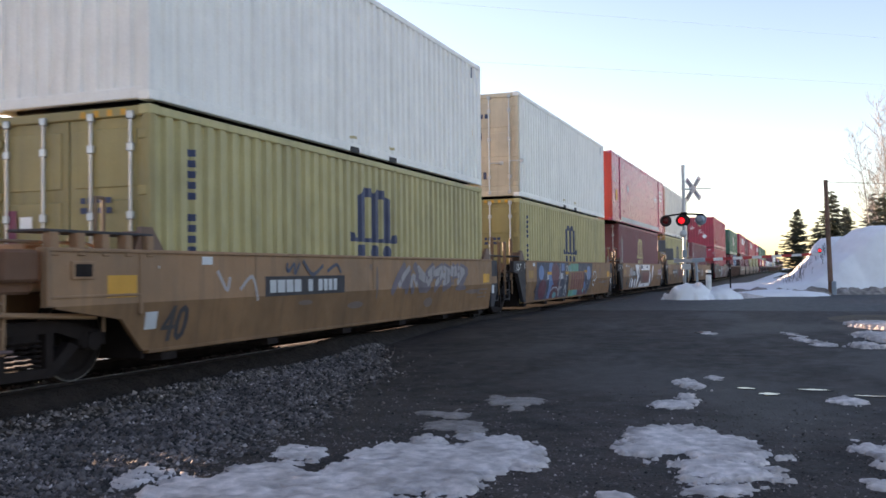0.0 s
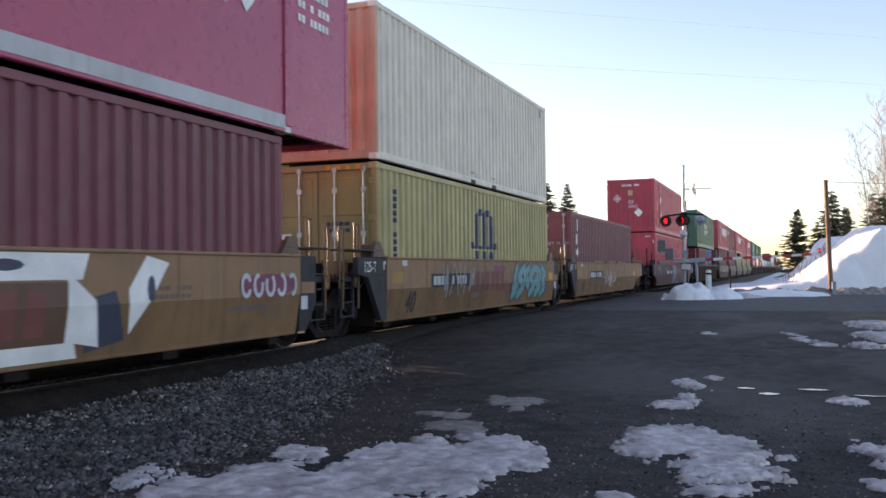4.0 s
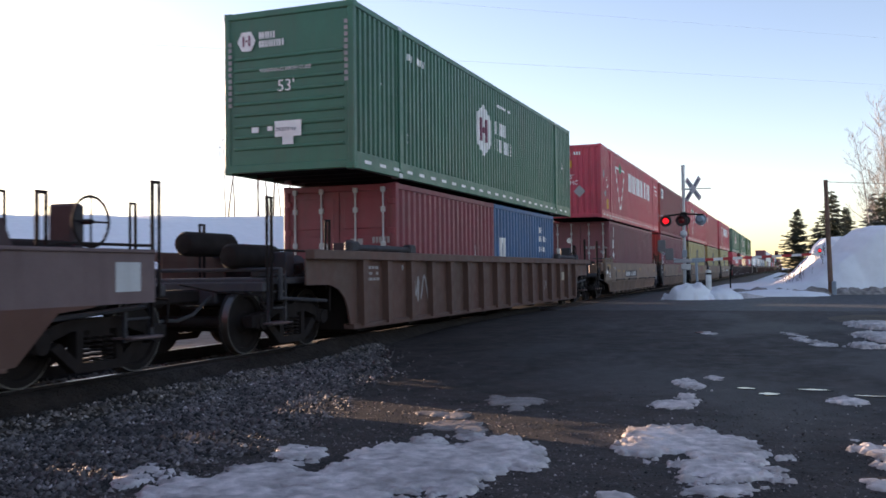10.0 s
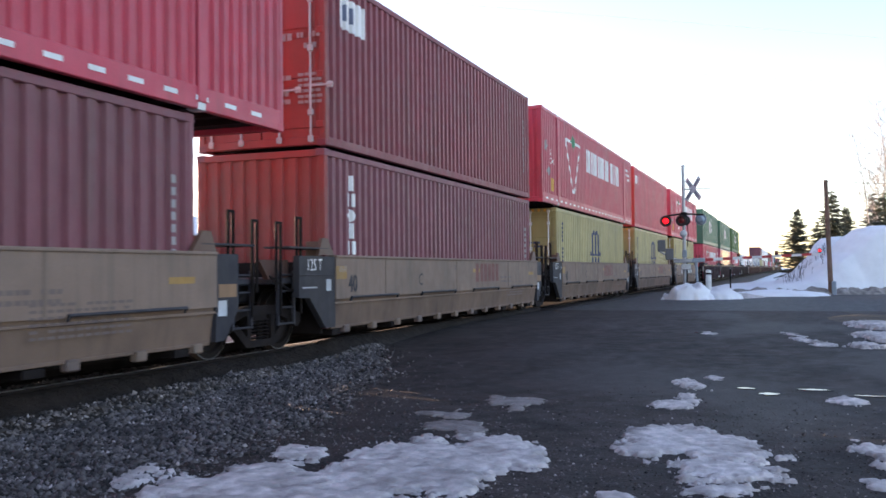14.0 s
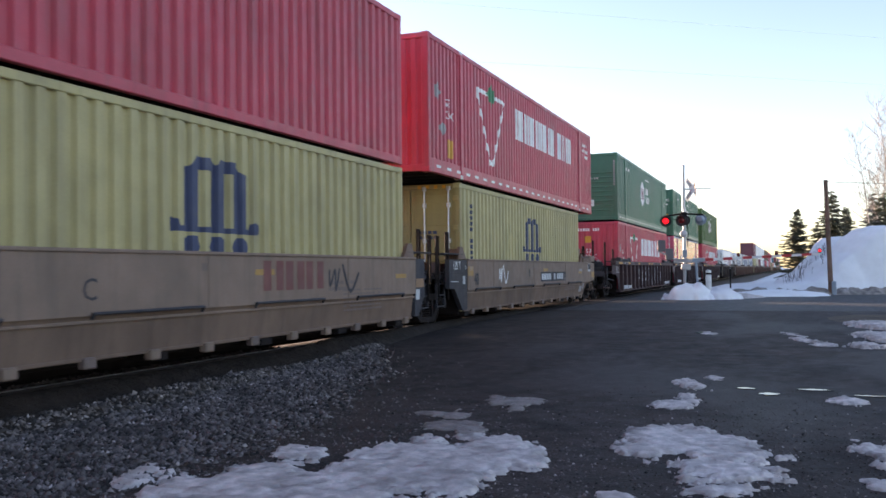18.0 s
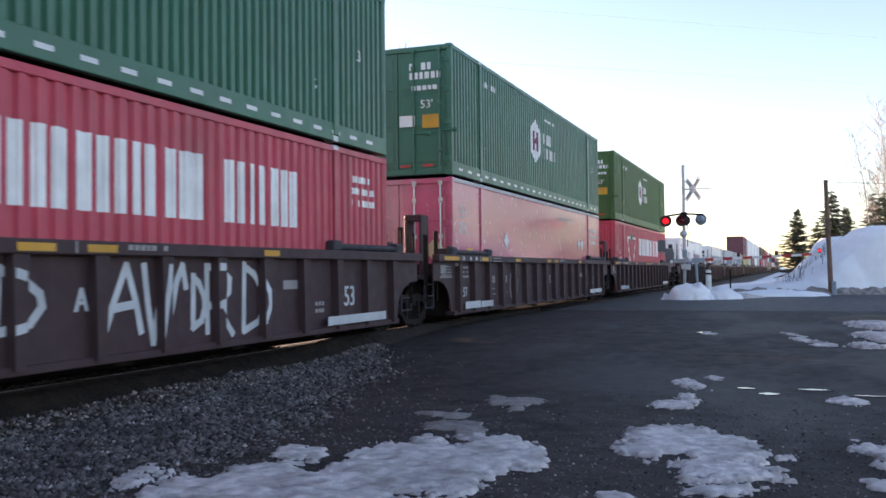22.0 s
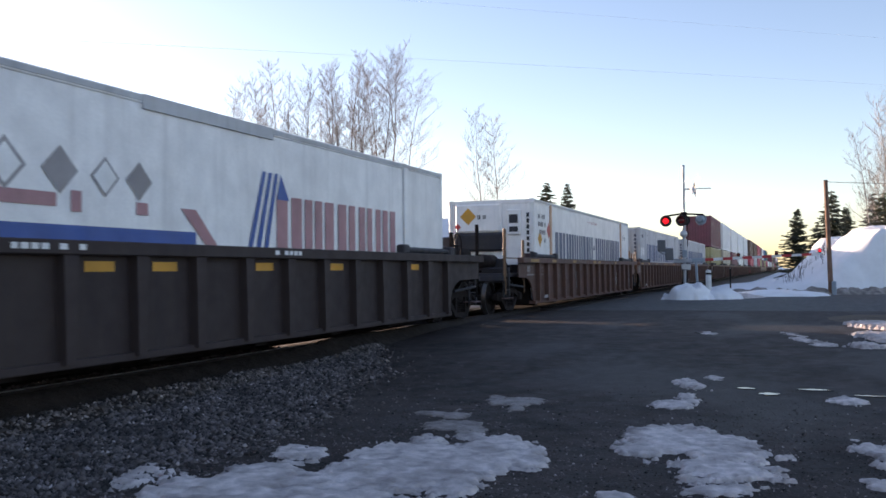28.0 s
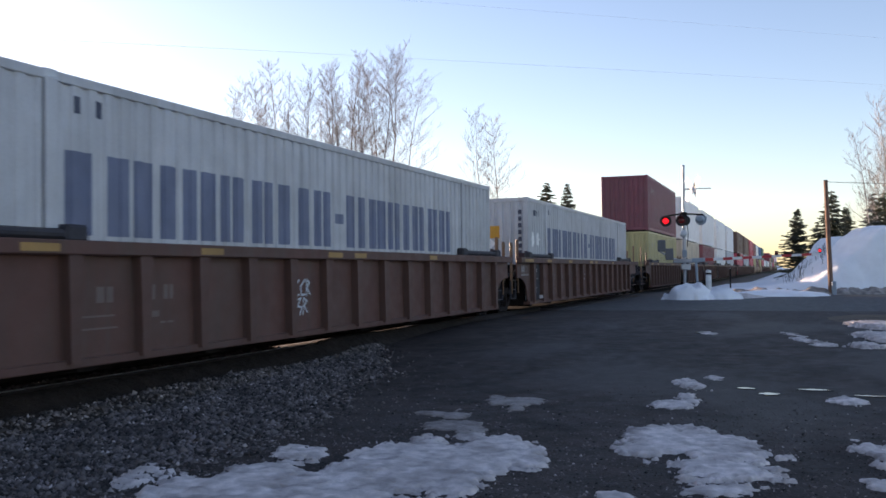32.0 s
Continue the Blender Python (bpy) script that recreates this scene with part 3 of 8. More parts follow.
    if kind == "triangle":
        tri = [(3.2, 2.28), (5.28, 2.28), (5.25, 2.12), (4.36, 0.6), (4.14, 0.6), (3.22, 2.12), (3.2, 2.28)]
        mark(root, "emblem_outline", stroke(tri, 0.1), pr, near, WMARK, "white triangle outline")
        mark(root, "emblem_leaf", [diamond(4.24, 2.32, 0.27), rect(4.06, 2.12, 4.42, 2.44), diamond(4.05, 2.3, 0.16), diamond(4.43, 2.3, 0.16), rect(4.21, 1.98, 4.27, 2.15)], pr, near, GREENM, lift=0.008)
        mark(root, "lettering", blocks(6.33, 1.5, (0.52, 0.52, 0.52, 0.52, 0.52, 0.15, 0.52, 0.52, -0.3, 0.5, 0.15, 0.5, 0.45), 0.83, 0.075, 8), pr, near, WMARK, "white block lettering shapes")
    return root


def green53(kind):
    col = OLIVE if kind == "olive" else GREEN
    front = "ribs" if kind == "ribs" else "door"
    root, pr, near, lead = container(16.15, 2.59, 2.896, col, front, pitch=0.2, depth=0.055, posts=1.98, tape=True, rods=col,
                                     label="green corrugated long container with a white hexagon emblem" if kind != "olive" else "olive green corrugated long container with a white hexagon emblem")
    if kind != "olive":
        tapes(root, 16.15, near)
    hexa = disc(7.06, 1.64, 0.66, 0.63, 6, math.pi / 2)
    mark(root, "emblem", [hexa], pr, near, WMARK, "white hexagon emblem")
    mark(root, "emblem_mark", [rect(6.78, 1.36, 6.93, 1.92), rect(7.19, 1.36, 7.34, 1.92), diamond(7.06, 1.64, 0.1)], pr, near, MAGENTA, lift=0.008)
    mark(root, "lettering", blocks(7.95, 1.68, (0.26, 0.22, 0.26), 0.32, 0.08, 3) + blocks(7.9, 1.25, (0.3, 0.2, 0.22, 0.24, 0.26), 0.32, 0.06, 4), pr, near, WMARK)
    mark(root, "lettering", moved(letters("5", 0.28), 2.3, 0.72) + moved(letters("3", 0.3), 1.1, 1.6) + bars(2.4, 2.35, 6, 0.11, 0.13, 0.05, 3) + bars(8.2, 2.38, 9, 0.1, 0.07, 0.04, 5), pr, near, WMARK)
    mark(root, "lettering", moved(letters("5", 0.26), 13.5, 0.75) + moved(letters("3", 0.28), 15.0, 1.5), pr, near, WMARK)
    if front == "ribs":
        mark(root, "emblem", [disc(-0.82, 2.36, 0.19, 0.2, 6)], FLATX, lead, WMARK, lift=0.014)
        mark(root, "emblem_mark", [rect(-0.9, 2.27, -0.86, 2.46), rect(-0.78, 2.27, -0.74, 2.46), diamond(-0.82, 2.365, 0.03)], FLATX, lead, MAGENTA, lift=0.018)
        mark(root, "lettering", blocks(-0.56, 2.38, (0.1, 0.09, 0.09), 0.12, 0.02, 2) + blocks(-0.56, 2.23, (0.1, 0.06, 0.08, 0.08, 0.1), 0.12, 0.02, 6), FLATX, lead, WMARK, lift=0.014)
        mark(root, "lettering", moved(letters("53'", 0.3), -0.2, 1.42) + moved(letters("WARNING HIGH CUBE", 0.1), -0.55, 1.78), FLATX, lead, WMARK, lift=0.014)
        mark(root, "placard", [rect(-0.25, 0.62, 0.28, 0.9), rect(-0.1, 0.48, 0.12, 0.62), rect(-0.72, 0.72, -0.58, 0.82), rect(-0.4, 0.74, -0.3, 0.82)], FLATX, lead, WMARK, lift=0.016)
        mark(root, "lettering", moved(letters("24,000 lbs", 0.1), -0.23, 0.72), FLATX, lead, NAVY, lift=0.02)
        mark(root, "lettering", [rect(1.12, 1.5 + k * 0.11, 1.19, 1.57 + k * 0.11) for k in range(10)] + [rect(-1.2, 1.2 + k * 0.11, -1.13, 1.27 + k * 0.11) for k in range(11)], FLATX, lead, GHOST, lift=0.014)
    else:
        mark(root, "lettering", bars(0.3, 2.35, 4, 0.11, 0.16, 0.04, 7) + bars(0.3, 2.15, 6, 0.1, 0.15, 0.04, 8) + bars(-1.1, 1.75, 5, 0.1, 0.1, 0.04, 9, 2) + bars(0.35, 1.9, 6, 0.1, 0.1, 0.03, 5)
             + moved(letters("53'", 0.26), 0.55, 1.5), FLATX, lead, WMARK, lift=0.016)
        mark(root, "placard", [rect(0.6, 1.05, 1.0, 1.35)], FLATX, lead, YMARK, lift=0.018)
        mark(root, "placard", [rect(0.05, 1.1, 0.42, 1.35), rect(-0.6, 1.05, -0.42, 1.25)], FLATX, lead, WMARK, lift=0.017)
        mark(root, "reflective_strip", [rect(-1.05 + k * 0.55, 0.2, -0.8 + k * 0.55, 0.25) for k in range(4)], FLATX, lead, REDTAPE, lift=0.016)
    return root


def small20(col, label, front="blank", seed=0):
    root, pr, near, lead = container(6.06, 2.44, 2.591, col, front, label=label, rods=GREY)
    mark(root, "lettering", bars(4.4, 2.0, 2, 0.14, 0.17, 0.06, seed) + bars(4.4, 1.75, 5, 0.12, 0.16, 0.08, seed + 1) + bars(4.4, 1.45, 4, 0.12, 0.15, 0.08, seed + 2) if seed else bars(4.6, 1.1, 1, 0.1, 0.4, 0.1, 1), pr, near, WMARK)
    if seed:
        mark(root, "emblem", [rect(0.5, 1.0, 0.95, 1.75)], pr, near, WMARK)
        mark(root, "emblem", [rect(0.64, 1.2, 0.8, 1.6)], pr, near, BLUEM, lift=0.008)
    else:
        mark(root, "placard", [disc(-0.3, 1.35, 0.12, 0.12)], FLATX, lead, WMARK, lift=0.014)
        mark(root, "lettering", bars(0.25, 1.4, 3, 0.14, 0.14, 0.03, 3) + bars(0.65, 1.45, 6, 0.06, 0.12, 0.02, 4, 2) + bars(0.25, 0.75, 3, 0.14, 0.12, 0.03, 5), FLATX, lead, GHOST, lift=0.016)
    return root


def reefer(kind):
    """A smooth white insulated box with its cooling unit in the nose."""
    root, pr, near, lead = container(16.15, 2.59, 2.896, REEFER, "plain", "flat", posts=1.98, seams=20, name="insulated_container",
                                     label="white smooth-sided refrigerated container with faded red block lettering" if kind == "faded" else "white smooth-sided refrigerated container with blue block lettering",
                                     rail_col=REEFER, post_col=REEFER if kind == "faded" else PEACH)
    part("roof_trim", shared("rtrimr", lambda: Geo().box(1.286, 1.303, 0.1, 16.05, 2.805, 2.872, 0.004), GREY), root, None, "dull grey roof edge")
    unit = part("cooling_unit", shared("unit", lambda: Geo().box(-1.08, 0.35, -0.09, 0.03, 1.95, 2.78, 0.05), REEFER), root)
    part("grille", shared("grille", grille_geo, CHARCOAL), unit)
    part("control_box", shared("cbox", lambda: Geo().box(0.5, 0.92, -0.06, 0.03, 1.86, 2.6, 0.03), REEFER), root)
    part("control_screen", shared("cscr", lambda: Geo().box(0.58, 0.84, -0.07, -0.055, 2.2, 2.45, 0.006).box(0.58, 0.84, -0.07, -0.055, 1.95, 2.1, 0.006), CHARCOAL), root)
    mark(root, "placard", [diamond(-0.66, 2.42, 0.25)], FLATX, lead, YMARK, lift=0.106)
    mark(root, "placard", [diamond(-0.22, 2.36, 0.25)], FLATX, lead, WMARK, lift=0.106)
    mark(root, "placard", [diamond(-0.98, 2.12, 0.1)], FLATX, lead, REDTAPE, lift=0.106)
    mark(root, "placard", bars(-0.37, 2.33, 5, 0.04, 0.12, 0.02, 3), FLATX, lead, CHARCOAL, lift=0.11)
    mark(root, "lettering", [rect(1.08, 0.5 + k * 0.17, 1.16, 0.62 + k * 0.17) for k in range(12)], FLATX, lead, CHARCOAL, lift=0.006)
    if kind == "faded":
        mark(root, "stripe", [rect(2.15, 1.1, 7.6, 1.34)], pr, near, STRIPE, "blue stripe", lift=0.012)
        mark(root, "faded_stripe", [rect(4.05, 1.52, 5.3, 1.66), rect(2.5, 1.5, 3.2, 1.64), [(7.3, 1.62), (7.6, 1.62), (8.1, 1.14), (7.85, 1.14)], rect(5.5, 1.48, 5.65, 1.7), rect(6.5, 1.5, 6.7, 1.64)], pr, near, FADED, lift=0.011)
        mark(root, "placard", [diamond(4.65, 1.9, 0.26), diamond(5.35, 1.9, 0.25), diamond(6.0, 1.88, 0.22), diamond(6.55, 1.88, 0.22)], pr, near, GHOST, lift=0.012)
        mark(root, "placard", [diamond(4.65, 1.9, 0.2), diamond(6.0, 1.88, 0.18)], pr, near, WMARK, lift=0.015)
        mark(root, "emblem", [[(8.75 + 0.2 * k, 1.14), (8.86 + 0.2 * k, 1.14), (9.22 + 0.16 * k, 2.25), (9.14 + 0.16 * k, 2.25)] for k in range(3)] + [[(9.5, 1.88), (9.85, 1.88), (9.62, 2.25)]], pr, near, STRIPE, lift=0.012)
        mark(root, "lettering", blocks(9.5, 1.16, (0.72, 0.55, 0.74, 0.62, 0.55, 0.55), 0.78, 0.09, 6), pr, near, FADED, "faded red block lettering shapes", lift=0.012)
        mark(root, "lettering", bars(0.75, 2.3, 4, 0.1, 0.17, 0.04, 3) + bars(0.75, 2.05, 6, 0.09, 0.17, 0.03, 4), pr, near, CHARCOAL, lift=0.012)
        part("roof_trim", shared("rtrim", lambda: Geo().box(1.285, 1.31, 6.6, 9.4, 2.72, 2.89, 0.004), GREY), root)
    else:
        wide = (0.92, 0.76, 0.68, 0.22, 0.62, 0.22, 0.92, 0.6, 0.0, 0.34, 0.0, 0.7, 0.68, 0.62, 0.74, 0.66, 0.22, 0.66)
        polys, x = [], 2.55
        for i, wd in enumerate(wide):
            if wd:
                polys += blocks(x, 1.17, (wd,), 0.85, 0.1, i) if i != 9 else [rect(x, 1.55, x + 0.26, 1.7)]
                x += wd + 0.11
        mark(root, "lettering", polys, pr, near, BLUEM, "blue block lettering shapes", lift=0.012)
        mark(root, "lettering", moved(letters("HI-CUBE CHASSIS REQUIRED", 0.13), 7.45, 2.5), pr, near, FADED, lift=0.012)
        mark(root, "lettering", moved(letters("53 ft", 0.3), 14.7, 2.1), pr, near, CHARCOAL, lift=0.012)
        mark(root, "lettering", bars(0.5, 2.35, 6, 0.11, 0.13, 0.04, 3, 3, 0.1), pr, near, GHOST, lift=0.012)
        mark(root, "placard", [diamond(0.7, 1.75, 0.24)], pr, near, YMARK, lift=0.012)
        mark(root, "placard", [diamond(1.3, 1.66, 0.26)], pr, near, WMARK, lift=0.012)
        mark(root, "emblem", bars(1.17, 1.64, 4, 0.05, 0.13, 0.02, 3), pr, near, SLATE, lift=0.016)
        mark(root, "placard", [diamond(1.72, 2.02, 0.24)], pr, near, REDTAPE, lift=0.015)
    return root


def grille_geo():
    g = Geo().box(-1.12, 0.42, -0.16, 0.02, 1.4, 1.94, 0.06)
    for k in range(6):
        g.box(-1.04, 0.34, -0.175, -0.155, 1.46 + k * 0.07, 1.49 + k * 0.07)
    return g


def grey53():
    root, pr, near, lead = container(16.15, 2.59, 2.896, GREY, "blank", pitch=0.25, depth=0.03, posts=1.98, label="grey corrugated long container with large blue block lettering")
    polys, x = [], 2.2
    for i, wd in enumerate((0.95, 0.75, 0.68, 0.22, 0.68, 0.22, 0.95, 0.6, 0.0, 0.35, 0.0, 0.72, 0.7, 0.6, 0.75, 0.66, 0.22, 0.66)):
        if wd:
            polys += [rect(x, 1.62, x + 0.3, 1.78)] if i == 9 else blocks(x, 1.24, (wd,), 0.87, 0.1, i + 3)
            x += wd + 0.1
    mark(root, "lettering", polys, pr, near, BLUEM, "blue block lettering shapes")
    mark(root, "placard", [diamond(0.53, 1.72, 0.22), diamond(1.1, 1.73, 0.22)], pr, near, WMARK)
    mark(root, "lettering", bars(2.3, 2.5, 2, 0.14, 0.18, 0.2, 3) + bars(0.4, 2.4, 5, 0.13, 0.16, 0.06, 4), pr, near, SLATE)
    mark(root, "placard", [diamond(-0.75, 1.6, 0.3), diamond(0.05, 1.6, 0.28)], FLATX, lead, WMARK, lift=0.006)
    mark(root, "placard", [rect(0.15, 1.75, 0.45, 2.1)], FLATX, lead, YMARK, lift=0.008)
    mark(root, "lettering", [rect(1.0, 0.9 + k * 0.19, 1.1, 1.02 + k * 0.19) for k in range(9)], FLATX, lead, SLATE, lift=0.006)
    return root


def plain_box(col, L=12.19, label="", front="blank"):
    root, pr, near, lead = container(L, 2.44 if L < 13 else 2.59, 2.896, col, front, posts=0 if L < 13 else 1.98, label=label, detail=False)
    if L < 13:
        mark(root, "lettering", bars(1.2, 2.0, 4, 0.2, 0.3, 0.1, 3), pr, near, GHOST)
    return root
# ---------------------------------------------------------------- well cars
TRACK_X = -8.178      # centre of the line
WHEEL_R = 0.46


def wheelset_geo():
    g = Geo()
    for s in (-1, 1):
        g.lathe([(s * 0.67, 0.12), (s * 0.67, 0.48), (s * 0.69, 0.485), (s * 0.705, WHEEL_R), (s * 0.80, WHEEL_R - 0.008), (s * 0.80, 0.37), (s * 0.755, 0.35), (s * 0.75, 0.17), (s * 0.80, 0.14), (s * 0.80, 0.09)], 0, (0, 0, 0), 32)
        for k in range(4):      # bolts of the bearing cap, which show the turning
            a = k * math.pi / 2
            g.tube((s * 1.09, 0.06 * math.cos(a), 0.06 * math.sin(a)), (s * 1.115, 0.06 * math.cos(a), 0.06 * math.sin(a)), 0.018, 6)
    g.tube((-1.08, 0, 0), (1.08, 0, 0), 0.085, 14)
    return g


def side_frame_geo():
    """The cast frame on one side of a truck, with its openings for the springs."""
    g = Geo()
    t0, t1 = 0.93, 1.06
    for q in ([(-1.12, 0.40), (-1.12, 0.56), (-0.72, 0.62), (-0.72, 0.42)], [(-0.72, 0.48), (-0.72, 0.64), (-0.42, 0.70), (-0.42, 0.57)],
              [(-0.42, 0.57), (-0.42, 0.70), (0.42, 0.70), (0.42, 0.57)], [(0.42, 0.57), (0.42, 0.70), (0.72, 0.64), (0.72, 0.48)], [(0.72, 0.42), (0.72, 0.62), (1.12, 0.56), (1.12, 0.40)],
              [(-0.72, 0.40), (-0.60, 0.46), (-0.28, 0.20), (-0.36, 0.12)], [(0.60, 0.46), (0.72, 0.40), (0.36, 0.12), (0.28, 0.20)], [(-0.36, 0.12), (-0.30, 0.22), (0.30, 0.22), (0.36, 0.12)],
              [(-0.36, 0.2), (-0.36, 0.6), (-0.26, 0.6), (-0.26, 0.2)], [(0.26, 0.2), (0.26, 0.6), (0.36, 0.6), (0.36, 0.2)]):
        g.prism(q, 0, t0, t1)
    for y in (-0.89, 0.89):
        g.box(0.9, 1.1, y - 0.13, y + 0.13, 0.36, 0.58, 0.03)
        g.tube((1.04, y, WHEEL_R), (1.12, y, WHEEL_R), 0.105, 14)
    return g


def springs_geo():
    g = Geo()
    for y in (-0.17, 0, 0.17):
        for k in range(6):
            g.lathe([(0.23 + k * 0.05, 0.055), (0.245 + k * 0.05, 0.075), (0.26 + k * 0.05, 0.055)], 2, (0.99, y, 0), 10)
    return g


def truck(parent, y):
    """A two-axle truck under the car at y."""
    t = part("truck", shared("bolster", lambda: Geo().box(-1.05, 1.05, -0.2, 0.2, 0.46, 0.66, 0.04).box(-0.35, 0.35, -0.35, 0.35, 0.62, 0.76, 0.04).box(-0.9, 0.9, -0.62, -0.55, 0.3, 0.42, 0.02).box(-0.9, 0.9, 0.55, 0.62, 0.3, 0.42, 0.02), GRIME), parent, pose(0, y, 0))
    for s in (0, 180):
        part("side_frame", shared("sideframe", side_frame_geo, GRIME), t, pose(0, 0, 0, 0, 0, s))
        tagged(part("spring_nest", shared("springs", springs_geo, GRIME, True), t, pose(0, 0, 0, 0, 0, s)), kind="stuff")
    for dy in (-0.89, 0.89):
        w = part("wheelset", shared("wheelset", wheelset_geo, GRIME, True), t, pose(0, dy, WHEEL_R))
        part("wheel_tread", shared("treads", lambda: Geo().lathe([(0.706, WHEEL_R + 0.002), (0.806, WHEEL_R - 0.006), (0.806, WHEEL_R - 0.022)], 0, (0, 0, 0), 32, False), TREAD, True), w)
        WHEELS.append((w, dy))
    return t


WHEELS = []


def both(root, name, geo, col, key, label=""):
    """A part for each long side."""
    for s in (0, 1):
        part(name, shared((key, s), lambda: geo(1 if s == 0 else -1), col), root, None, label)


def slab(g, s, poly, x0, x1):
    """A plate along the side: a polygon in (along, up) between two distances from the middle."""
    return g.prism(poly, 0, s * x0, s * x1)


def plate_side(s, L, a, b, ends, lip):
    """Upper plate of a smooth side."""
    g = Geo()
    s = s * (1.0 if L < 13 else 1.055)
    zb = 0.74 if lip else 0.85
    poly = [(a, zb), (a, 1.42), (b, 1.42), (b, zb)]
    slab(g, s, poly, 1.30, 1.36)
    g.box(min(s * 1.22, s * 1.385), max(s * 1.22, s * 1.385), a, b, 1.40, 1.445, 0.01)
    return g


def lower_side(s, L, lip, front="c", rear="c"):
    """Lower plate, leaning inwards. An end over its own truck runs out under the upper plate; a shared one is cut square."""
    g = Geo()
    zb = 0.74 if lip else 0.85
    xo, xi = (1.31, 1.25) if lip else (1.36, 1.27)
    s = s * (1.0 if L < 13 else 1.055)
    o = [(-1.6, zb), (-1.6, zb - 0.02), (-0.62, zb - 0.17), (-0.2, 0.30)] if front == "c" else [(0.1, zb), (0.1, 0.30)]
    o += [(L + 0.27, 0.30), (L + 0.27, zb)] if rear != "c" else [(L + 0.35, 0.30), (L + 0.8, zb - 0.06), (L + 1.3, zb - 0.02), (L + 1.3, zb)]
    n = len(o)
    vs = [(s * (xi + (xo - xi) * (z - 0.3) / (zb - 0.3) - t), y, z) for t in (0.0, 0.05) for y, z in o]
    g.add(vs, [tuple(range(n)), tuple(range(2 * n - 1, n - 1, -1))] + [(i, (i + 1) % n, (i + 1) % n + n, i + n) for i in range(n)])
    g.box(min(s * (xi - 0.12), s * (xi + 0.01)), max(s * (xi - 0.12), s * (xi + 0.01)), -0.1 if front == "c" else 0.1, L + 0.25, 0.26, 0.305, 0.008)
    return g


